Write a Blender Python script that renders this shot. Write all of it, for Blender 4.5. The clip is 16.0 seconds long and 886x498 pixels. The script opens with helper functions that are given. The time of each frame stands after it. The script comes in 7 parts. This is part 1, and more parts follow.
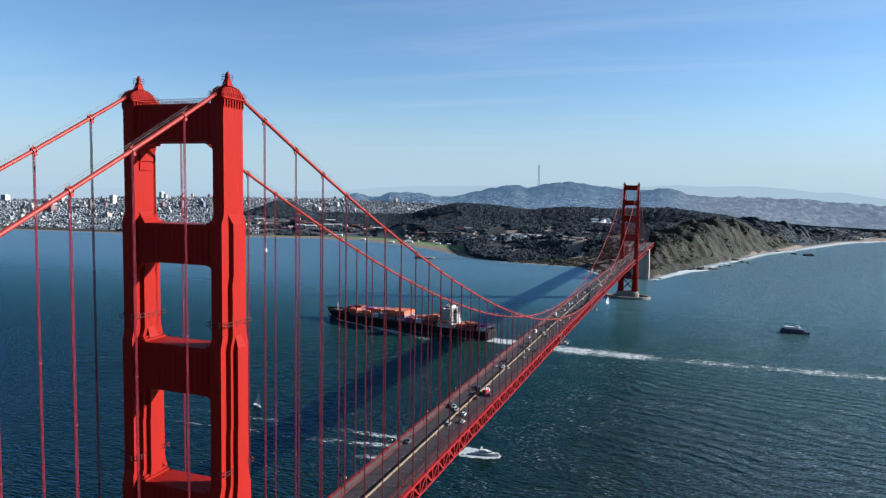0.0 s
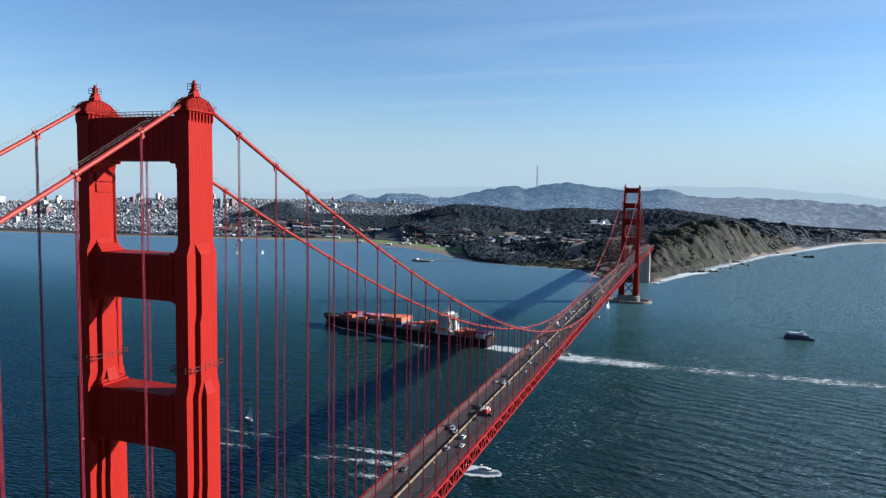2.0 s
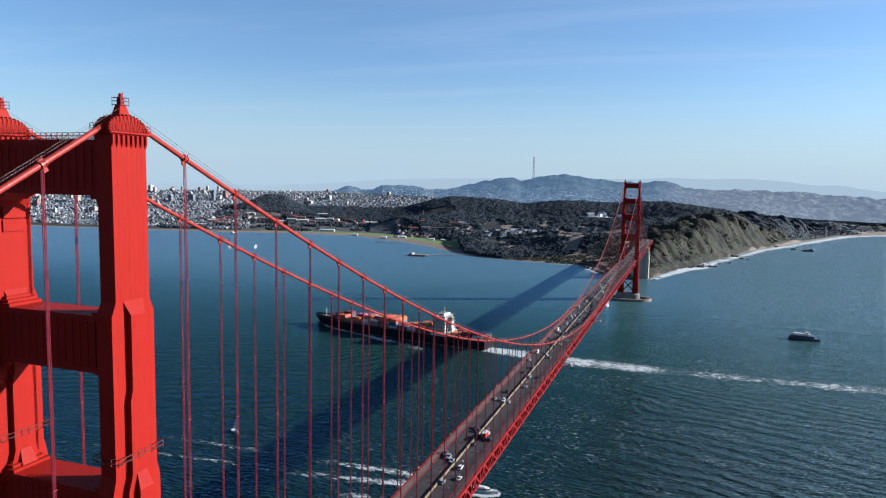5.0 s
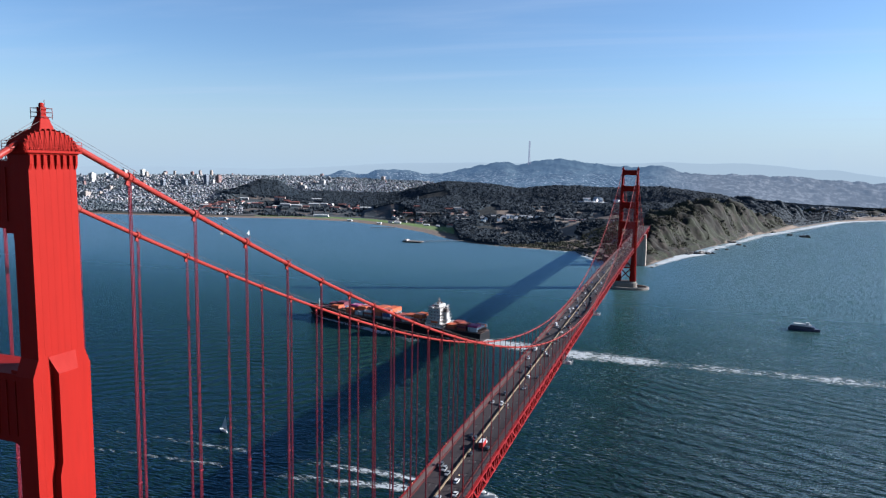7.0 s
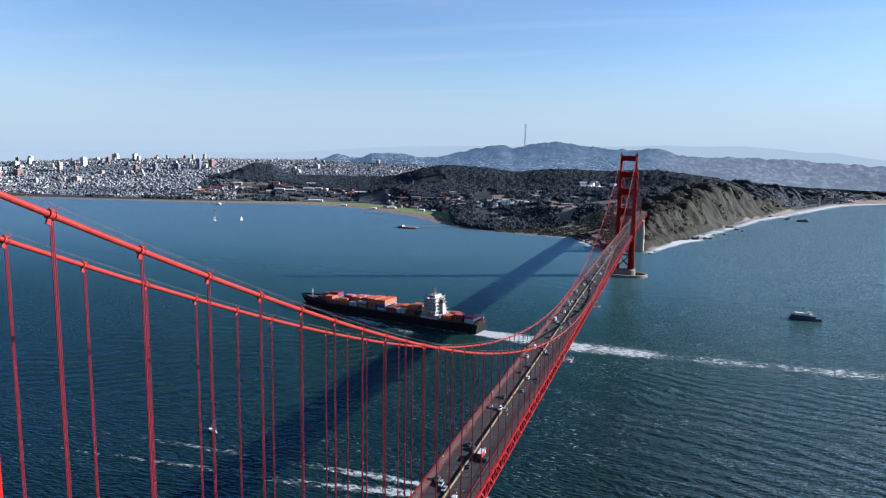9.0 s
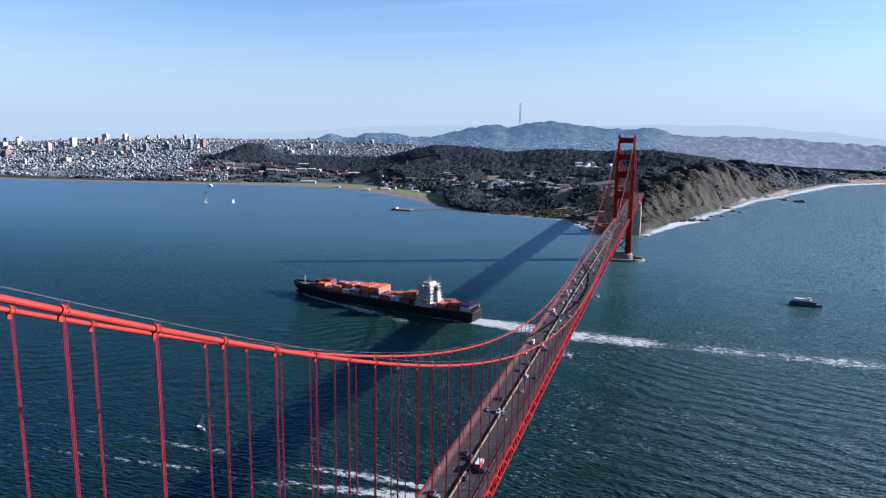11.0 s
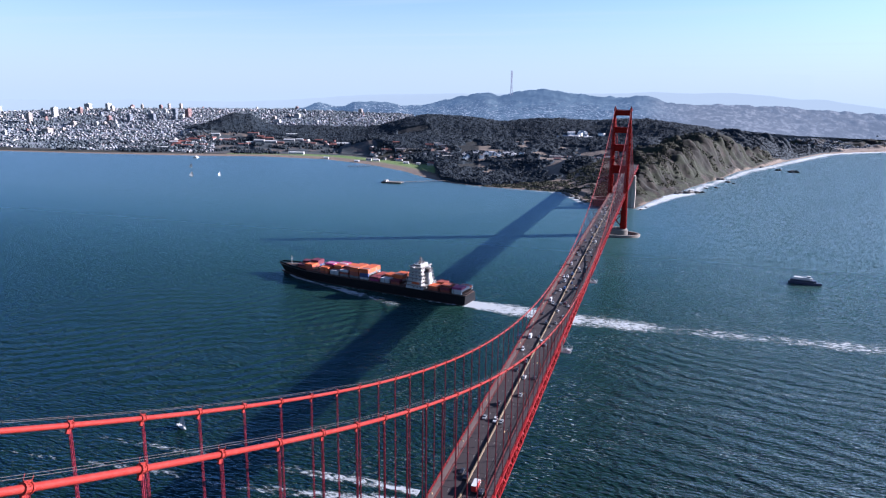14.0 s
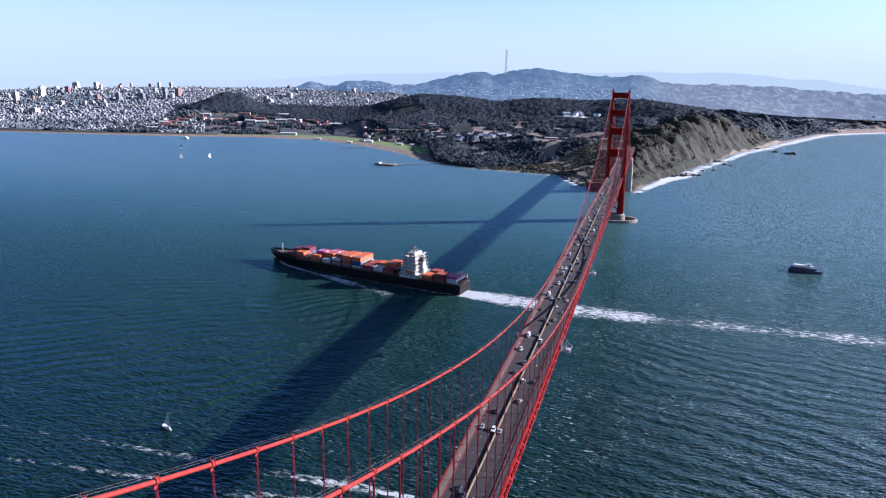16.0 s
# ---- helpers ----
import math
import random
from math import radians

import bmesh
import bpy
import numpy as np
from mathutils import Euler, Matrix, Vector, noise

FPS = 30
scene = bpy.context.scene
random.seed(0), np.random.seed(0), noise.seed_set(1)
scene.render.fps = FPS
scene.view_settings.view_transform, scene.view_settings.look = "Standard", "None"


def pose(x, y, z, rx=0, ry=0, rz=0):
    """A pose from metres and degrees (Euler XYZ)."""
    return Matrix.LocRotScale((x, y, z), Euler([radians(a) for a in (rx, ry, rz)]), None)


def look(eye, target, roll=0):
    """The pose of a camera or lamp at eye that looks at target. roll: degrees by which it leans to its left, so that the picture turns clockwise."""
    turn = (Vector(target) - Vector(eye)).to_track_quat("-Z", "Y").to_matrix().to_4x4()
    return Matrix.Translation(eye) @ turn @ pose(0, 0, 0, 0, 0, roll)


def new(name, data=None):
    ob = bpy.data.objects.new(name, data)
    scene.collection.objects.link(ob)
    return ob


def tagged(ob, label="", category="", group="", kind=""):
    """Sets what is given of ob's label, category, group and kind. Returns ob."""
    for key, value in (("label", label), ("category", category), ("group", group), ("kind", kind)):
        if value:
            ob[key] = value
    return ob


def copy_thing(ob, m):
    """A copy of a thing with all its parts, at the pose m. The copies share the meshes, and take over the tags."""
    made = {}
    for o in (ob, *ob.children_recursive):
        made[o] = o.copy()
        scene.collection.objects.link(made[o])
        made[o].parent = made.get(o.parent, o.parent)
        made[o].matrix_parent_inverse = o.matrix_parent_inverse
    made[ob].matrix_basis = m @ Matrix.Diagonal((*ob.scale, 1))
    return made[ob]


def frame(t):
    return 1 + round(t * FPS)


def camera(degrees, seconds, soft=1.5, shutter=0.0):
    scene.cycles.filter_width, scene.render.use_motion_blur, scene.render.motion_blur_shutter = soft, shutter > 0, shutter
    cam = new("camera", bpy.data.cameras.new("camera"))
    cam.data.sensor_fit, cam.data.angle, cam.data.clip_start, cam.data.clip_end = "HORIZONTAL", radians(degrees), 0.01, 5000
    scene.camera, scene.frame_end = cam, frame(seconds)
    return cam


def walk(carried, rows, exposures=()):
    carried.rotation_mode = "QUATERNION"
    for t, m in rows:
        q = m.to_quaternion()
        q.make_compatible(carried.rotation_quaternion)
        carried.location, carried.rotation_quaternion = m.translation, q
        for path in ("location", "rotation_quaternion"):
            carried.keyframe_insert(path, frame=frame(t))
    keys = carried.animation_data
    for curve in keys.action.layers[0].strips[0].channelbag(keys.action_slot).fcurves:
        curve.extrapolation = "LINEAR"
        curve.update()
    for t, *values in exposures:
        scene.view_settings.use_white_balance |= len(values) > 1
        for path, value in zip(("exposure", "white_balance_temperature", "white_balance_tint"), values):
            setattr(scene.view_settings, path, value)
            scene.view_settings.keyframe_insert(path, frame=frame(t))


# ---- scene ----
cam = camera(65.66, 16.0, 1.25)
PATH = [
    (0, look((121.79, -140.81, 204.93), (-221.0, 795.0, 122.9), 1.04)),
    (0.5, look((119.97, -135.84, 206.22), (-222.8, 800.1, 125.1), 1.02)),
    (1, look((118.15, -130.87, 207.55), (-223.8, 805.4, 126.5), 0.99)),
    (1.5, look((116.34, -125.91, 208.92), (-224.8, 810.6, 127.7), 0.97)),
    (2, look((114.52, -120.95, 210.31), (-225.7, 815.8, 128.7), 0.97)),
    (2.5, look((112.71, -115.99, 211.74), (-226.9, 821.0, 129.3), 0.98)),
    (3, look((110.89, -111.04, 213.19), (-227.6, 826.2, 129.9), 0.98)),
    (3.5, look((109.08, -106.08, 214.67), (-228.0, 831.6, 130.4), 0.98)),
    (4, look((107.27, -101.12, 216.18), (-229.0, 836.6, 129.5), 0.98)),
    (6.5, look((98.20, -76.24, 223.97), (-229.9, 861.6, 111.0), 1.08)),
    (7, look((96.39, -71.25, 225.57), (-229.4, 866.7, 106.7), 1.04)),
    (7.5, look((94.57, -66.24, 227.18), (-229.8, 871.5, 102.6), 1.00)),
    (8, look((92.75, -61.23, 228.80), (-229.9, 876.3, 98.2), 0.97)),
    (8.5, look((90.92, -56.20, 230.42), (-229.6, 881.1, 93.7), 0.95)),
    (9, look((89.10, -51.16, 232.04), (-229.1, 885.9, 88.4), 0.94)),
    (11.5, look((79.92, -25.73, 240.12), (-226.3, 908.9, 59.2), 0.81)),
    (12, look((78.07, -20.59, 241.71), (-225.3, 913.5, 53.4), 0.77)),
    (12.5, look((76.21, -15.43, 243.29), (-223.5, 918.1, 46.8), 0.74)),
    (13, look((74.35, -10.25, 244.86), (-223.3, 922.3, 40.4), 0.72)),
    (13.5, look((72.49, -5.04, 246.41), (-223.1, 926.5, 34.8), 0.72)),
    (14, look((70.62, 0.18, 247.94), (-222.0, 931.0, 29.1), 0.72)),
    (14.5, look((68.74, 5.44, 249.45), (-220.9, 935.5, 23.3), 0.74)),
    (15, look((66.85, 10.71, 250.93), (-220.6, 939.7, 17.6), 0.77)),
    (15.5, look((64.96, 16.02, 252.40), (-220.0, 943.9, 11.7), 0.81)),
    (16, look((63.07, 21.35, 253.83), (-218.6, 948.3, 5.9), 0.84)),
]
walk(cam, PATH, ((0, 1.95, 5450, 9), (4, 1.95, 5450, 10), (7, 1.96, 5430, 13), (9, 2.01, 5400, 16), (12.5, 2.18, 5300, 22), (16, 2.32, 5280, 24)))

# ---- light ----
SUN_TO = Vector((0.851, 0.397, 0.344)).normalized()      # low winter-afternoon sun over the ocean
SUN_EL = math.asin(SUN_TO.z)
SUN_AZ = math.atan2(SUN_TO.x, SUN_TO.y)

sun_data = bpy.data.lights.new("sun", "SUN")
sun_data.energy, sun_data.angle, sun_data.color = 5.0, radians(0.53), (1.0, 0.90, 0.75)
sun = new("sun", sun_data)
sun.matrix_world = look((0, 0, 3000), Vector((0, 0, 3000)) - SUN_TO)

world = bpy.data.worlds.new("world")
scene.world = world
world.use_nodes = True
wn, wl = world.node_tree.nodes, world.node_tree.links
wn.clear()
sky = wn.new("ShaderNodeTexSky")
sky.sky_type, sky.sun_disc = "NISHITA", False
sky.sun_elevation, sky.sun_rotation = SUN_EL, SUN_AZ
sky.altitude, sky.air_density, sky.dust_density, sky.ozone_density = 0, 1.0, 0.3, 3.0
# thin high cirrus: stretched wisps laid on a plane far above
tc = wn.new("ShaderNodeTexCoord")
sep = wn.new("ShaderNodeSeparateXYZ")
wl.new(tc.outputs["Generated"], sep.inputs[0])
zmax = wn.new("ShaderNodeMath"); zmax.operation = "MAXIMUM"; zmax.inputs[1].default_value = 0.03
wl.new(sep.outputs["Z"], zmax.inputs[0])
dx = wn.new("ShaderNodeMath"); dx.operation = "DIVIDE"
dy = wn.new("ShaderNodeMath"); dy.operation = "DIVIDE"
wl.new(sep.outputs["X"], dx.inputs[0]); wl.new(zmax.outputs[0], dx.inputs[1])
wl.new(sep.outputs["Y"], dy.inputs[0]); wl.new(zmax.outputs[0], dy.inputs[1])
comb = wn.new("ShaderNodeCombineXYZ")
wl.new(dx.outputs[0], comb.inputs[0]); wl.new(dy.outputs[0], comb.inputs[1])
mp = wn.new("ShaderNodeMapping")
mp.inputs["Rotation"].default_value = (0, 0, radians(-52))
mp.inputs["Scale"].default_value = (0.14, 0.6, 1)
wl.new(comb.outputs[0], mp.inputs[0])
cn = wn.new("ShaderNodeTexNoise")
cn.inputs["Scale"].default_value, cn.inputs["Detail"].default_value, cn.inputs["Roughness"].default_value = 1.1, 7, 0.58
cn.inputs["Distortion"].default_value = 0.4
wl.new(mp.outputs[0], cn.inputs["Vector"])
cr = wn.new("ShaderNodeMapRange"); cr.interpolation_type = "SMOOTHSTEP"
cr.inputs["From Min"].default_value, cr.inputs["From Max"].default_value = 0.46, 0.82
cr.inputs["To Max"].default_value = 0.38
wl.new(cn.outputs["Fac"], cr.inputs["Value"])
mix = wn.new("ShaderNodeMixRGB")
mix.inputs[2].default_value = (4.4, 4.9, 5.4, 1)
wl.new(cr.outputs[0], mix.inputs[0]); wl.new(sky.outputs[0], mix.inputs[1])
# pale marine haze low over the horizon
hz = wn.new("ShaderNodeMapRange"); hz.interpolation_type = "SMOOTHSTEP"
hz.inputs["From Min"].default_value, hz.inputs["From Max"].default_value = 0.17, -0.02
hz.inputs["To Min"].default_value, hz.inputs["To Max"].default_value = 0.03, 0.92
wl.new(sep.outputs["Z"], hz.inputs["Value"])
veil = wn.new("ShaderNodeMixRGB")
veil.inputs[2].default_value = (3.72, 4.5, 4.75, 1)
wl.new(hz.outputs[0], veil.inputs[0]); wl.new(mix.outputs[0], veil.inputs[1])
bg = wn.new("ShaderNodeBackground"); bg.inputs["Strength"].default_value = 0.0358
wl.new(veil.outputs[0], bg.inputs[0])
wo = wn.new("ShaderNodeOutputWorld")
wl.new(bg.outputs[0], wo.inputs[0])

# ---- builders ----
class Mesh:
    """Collects vertices and faces of one part."""
    def __init__(self):
        self.v, self.f = [], []

    def add(self, vs, fs):
        n = len(self.v)
        self.v += [tuple(p) for p in vs]
        self.f += [tuple(i + n for i in f) for f in fs]
        return self

    def box(self, x0, x1, y0, y1, z0, z1, m=None):
        vs = [(x, y, z) for z in (z0, z1) for y in (y0, y1) for x in (x0, x1)]
        if m is not None:
            vs = [m @ Vector(p) for p in vs]
        return self.add(vs, [(0, 2, 3, 1), (4, 5, 7, 6), (0, 1, 5, 4), (2, 6, 7, 3), (0, 4, 6, 2), (1, 3, 7, 5)])

    def loft(self, rings, cap=True, closed=False):
        """Rings of equal length joined one to the next."""
        k, n = len(rings[0]), len(rings)
        vs = [p for r in rings for p in r]
        fs = []
        for i in range(n if closed else n - 1):
            j = (i + 1) % n
            for a in range(k):
                b = (a + 1) % k
                fs.append((i * k + a, i * k + b, j * k + b, j * k + a))
        if cap and not closed:
            fs += [tuple(reversed(range(k))), tuple(range((n - 1) * k, n * k))]
        return self.add(vs, fs)

    def prism(self, poly, z0, z1, top=None):
        """A polygon in plan drawn up from z0 to z1 (top: the polygon at z1)."""
        return self.loft([[(x, y, z0) for x, y in poly], [(x, y, z1) for x, y in (top or poly)]])

    def tube(self, path, r, k=6, cap=True):
        path = [Vector(p) for p in path]
        rings = []
        for i, p in enumerate(path):
            d = (path[min(i + 1, len(path) - 1)] - path[max(i - 1, 0)]).normalized()
            s = d.cross(Vector((1, 0, 0)) if abs(d.x) < 0.9 else Vector((0, 1, 0))).normalized()
            u = s.cross(d)
            rr = r[i] if isinstance(r, (list, tuple)) else r
            rings.append([p + (s * math.cos(a) + u * math.sin(a)) * rr for a in [2 * math.pi * q / k for q in range(k)]])
        return self.loft(rings, cap)

    def beam(self, a, b, w, h):
        """A straight bar of width w and height h from a to b."""
        a, b = Vector(a), Vector(b)
        d = (b - a).normalized()
        s = d.cross(Vector((0, 0, 1)) if abs(d.z) < 0.95 else Vector((1, 0, 0))).normalized() * (w / 2)
        u = s.normalized().cross(d) * (h / 2)
        return self.loft([[p + s + u, p - s + u, p - s - u, p + s - u] for p in (a, b)])

    def data(self, name, smooth=False):
        me = bpy.data.meshes.new(name)
        me.from_pydata(self.v, [], self.f)
        me.update()
        if smooth:
            me.polygons.foreach_set("use_smooth", [True] * len(me.polygons))
        return me


def part(name, mb, material, parent=None, label="", smooth=False, m=None):
    """Links a mesh as ONE object under a thing or a part."""
    me = mb if isinstance(mb, bpy.types.Mesh) else mb.data(name, smooth)
    if not me.materials:
        me.materials.append(material)
    ob = new(name, me)
    if parent:
        ob.parent = parent
    if m is not None:
        ob.matrix_basis = m
    if label:
        ob["label"] = label
    return ob


def thing(name, label, category, group="", kind="", m=None):
    """An Empty at the base of a thing, for its parts."""
    ob = new(name)
    ob.empty_display_size = 0.5
    if m is not None:
        ob.matrix_basis = m
    return tagged(ob, label, category, group, kind)


def chamfered(x, y, c):
    return [(-x + c, -y), (x - c, -y), (x, -y + c), (x, y - c), (x - c, y), (-x + c, y), (-x, y - c), (-x, -y + c)]


def smooth(a, b, x):
    t = np.clip((np.asarray(x, float) - a) / (b - a), 0, 1)
    return t * t * (3 - 2 * t)


def value_noise(x, y, seed=0):
    xi, yi = np.floor(x).astype(np.int64), np.floor(y).astype(np.int64)
    xf, yf = x - xi, y - yi
    u, v = xf * xf * (3 - 2 * xf), yf * yf * (3 - 2 * yf)

    def h(i, j):
        n = (i * 374761393 + j * 668265263 + seed * 974634777) & 0x7fffffff
        n = ((n ^ (n >> 13)) * 1274126177) & 0x7fffffff
        return ((n ^ (n >> 16)) & 0xffff) / 65535.0
    a, b, c, d = h(xi, yi), h(xi + 1, yi), h(xi, yi + 1), h(xi + 1, yi + 1)
    return (a * (1 - u) + b * u) * (1 - v) + (c * (1 - u) + d * u) * v


def fbm(x, y, octaves=4, seed=0):
    s, amp, tot = 0.0, 1.0, 0.0
    for o in range(octaves):
        s = s + amp * value_noise(x * 2 ** o, y * 2 ** o, seed + o)
        tot += amp
        amp *= 0.5
    return s / tot

# ---- materials ----
def material(name, base, second=None, rough=0.6, metal=0.0, scale=0.5, fine=6.0, stretch=(1, 1, 1), amount=0.5, bump=0.2, bump_scale=None,
             spread=0.0, coat=0.0, island=0.0, spec=0.25):
    """A painted, cast or grown surface: two colours mixed at two scales, with a fine relief."""
    m = bpy.data.materials.new(name)
    m.use_nodes = True
    n, l = m.node_tree.nodes, m.node_tree.links
    b = n["Principled BSDF"]
    second = second or tuple(c * 0.7 for c in base)
    geo = n.new("ShaderNodeTexCoord")
    mp = n.new("ShaderNodeMapping")
    mp.inputs["Scale"].default_value = stretch
    l.new(geo.outputs["Object"], mp.inputs[0])
    big = n.new("ShaderNodeTexNoise")
    big.inputs["Scale"].default_value, big.inputs["Detail"].default_value = scale, 5
    sm = n.new("ShaderNodeTexNoise")
    sm.inputs["Scale"].default_value, sm.inputs["Detail"].default_value = fine, 4
    l.new(mp.outputs[0], big.inputs["Vector"]); l.new(mp.outputs[0], sm.inputs["Vector"])
    mul = n.new("ShaderNodeMath"); mul.operation = "MULTIPLY_ADD"
    mul.inputs[1].default_value, mul.inputs[2].default_value = 0.45, 0.0
    l.new(sm.outputs["Fac"], mul.inputs[0])
    ad = n.new("ShaderNodeMath"); ad.operation = "MULTIPLY_ADD"; ad.inputs[1].default_value = 0.55
    l.new(big.outputs["Fac"], ad.inputs[0]); l.new(mul.outputs[0], ad.inputs[2])
    rg = n.new("ShaderNodeMapRange")
    rg.inputs["From Min"].default_value, rg.inputs["From Max"].default_value = 0.34, 0.66
    rg.inputs["To Max"].default_value = amount
    l.new(ad.outputs[0], rg.inputs["Value"])
    mx = n.new("ShaderNodeMixRGB")
    mx.inputs[1].default_value, mx.inputs[2].default_value = (*base, 1), (*second, 1)
    l.new(rg.outputs[0], mx.inputs[0])
    col = mx.outputs[0]
    if spread or island:
        inf = n.new("ShaderNodeObjectInfo") if spread else n.new("ShaderNodeNewGeometry")
        hs = n.new("ShaderNodeHueSaturation")
        vr = n.new("ShaderNodeMapRange")
        vr.inputs["To Min"].default_value, vr.inputs["To Max"].default_value = 1 - (spread or island), 1 + (spread or island)
        l.new(inf.outputs["Random" if spread else "Random Per Island"], vr.inputs["Value"])
        l.new(vr.outputs[0], hs.inputs["Value"]); l.new(col, hs.inputs["Color"])
        col = hs.outputs[0]
    l.new(col, b.inputs["Base Color"])
    rr = n.new("ShaderNodeMapRange")
    rr.inputs["To Min"].default_value, rr.inputs["To Max"].default_value = max(rough - 0.1, 0.02), min(rough + 0.12, 1)
    l.new(sm.outputs["Fac"], rr.inputs["Value"]); l.new(rr.outputs[0], b.inputs["Roughness"])
    b.inputs["Metallic"].default_value = metal
    b.inputs["Specular IOR Level"].default_value = spec
    b.inputs["Coat Weight"].default_value = coat
    if bump:
        bp = n.new("ShaderNodeBump")
        bp.inputs["Strength"].default_value, bp.inputs["Distance"].default_value = bump, 0.4 / (bump_scale or fine)
        l.new(ad.outputs[0], bp.inputs["Height"]); l.new(bp.outputs[0], b.inputs["Normal"])
    return m


ORANGE = material("red_orange_steel_paint", (0.158, 0.0078, 0.0048), (0.120, 0.0062, 0.0042), 0.5, scale=0.12, fine=1.4, stretch=(1, 1, 0.12), amount=0.7, bump=0.06, spec=0.03)
ORANGE_CABLE = material("weathered_cable_paint", (0.145, 0.0110, 0.0078), (0.17, 0.042, 0.032), 0.42, scale=0.9, fine=5, amount=0.35, bump=0.08, spec=0.12)
TRUSS_RED = material("deep_red_truss_paint", (0.150, 0.0080, 0.0082), (0.105, 0.0065, 0.0072), 0.45, scale=0.3, fine=2.5, amount=0.8, bump=0.08, spec=0.10)
# lighter copy of the concrete for the pylons, sunlight put into its colour
PALE_CONCRETE = material("sunlit_pale_concrete", (0.30, 0.265, 0.225), (0.20, 0.175, 0.15), 0.85, scale=0.06, fine=0.8, stretch=(1, 1, 0.3), amount=0.8, bump=0.15)
ROPE = material("painted_rope", (0.104, 0.0052, 0.0130), (0.080, 0.004, 0.010), 0.55, scale=0.6, fine=8, bump=0.1)
ASPHALT = material("worn_asphalt", (0.021, 0.0148, 0.0158), (0.012, 0.0092, 0.0105), 0.85, scale=0.22, fine=3.5, stretch=(1, 0.12, 1), amount=0.9, bump=0.15)
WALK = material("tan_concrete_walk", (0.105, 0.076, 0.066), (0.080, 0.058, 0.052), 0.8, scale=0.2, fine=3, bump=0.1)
# brown concrete, darkened further by painting in the west railing's shade
WEST_WALK = material("shaded_brown_walk", (0.040, 0.030, 0.031), (0.028, 0.021, 0.023), 0.85, scale=0.2, fine=3, bump=0.1)
CONCRETE = material("weathered_concrete", (0.14, 0.122, 0.105), (0.085, 0.075, 0.068), 0.85, scale=0.06, fine=0.8, stretch=(1, 1, 0.3), amount=0.8, bump=0.15)
BARRIER = material("yellowed_barrier", (0.125, 0.092, 0.056), (0.095, 0.07, 0.046), 0.7, scale=0.5, fine=4, bump=0.1)
DARK_STEEL = material("dark_steel", (0.05, 0.045, 0.045), (0.09, 0.05, 0.04), 0.55, metal=0.4, scale=0.6, fine=6)
GREY_STEEL = material("galvanised_steel", (0.20, 0.205, 0.21), (0.14, 0.145, 0.15), 0.45, metal=0.6, scale=0.6, fine=6)
PAINT_LINE = material("road_line_paint", (0.12, 0.112, 0.105), (0.08, 0.076, 0.073), 0.7, scale=0.8, fine=6)
GLASS = material("dark_tinted_glass", (0.02, 0.025, 0.03), (0.03, 0.035, 0.04), 0.08, scale=0.5, fine=3, bump=0, spec=0.5)
TYRE = material("tyre_rubber", (0.02, 0.02, 0.02), (0.03, 0.03, 0.03), 0.85, scale=2, fine=10)
WHITE = material("white_paint", (0.36, 0.36, 0.35), (0.30, 0.29, 0.28), 0.45, scale=0.15, fine=1.5, stretch=(1, 1, 0.3), amount=0.6, bump=0.05)
LAMP_LENS = material("amber_lamp_lens", (0.55, 0.42, 0.22), (0.45, 0.34, 0.18), 0.3, scale=2, fine=8, bump=0)
HAND_WIRE = material("weathered_wire", (0.055, 0.045, 0.045), (0.04, 0.03, 0.03), 0.6, metal=0.3, scale=0.8, fine=6)
BRICK = material("dark_fort_brick", (0.085, 0.035, 0.028), (0.055, 0.026, 0.022), 0.85, scale=0.05, fine=0.9)
CURB_RED = material("dull_red_curb_paint", (0.075, 0.018, 0.017), (0.05, 0.014, 0.014), 0.7, scale=0.4, fine=4, spec=0.1)

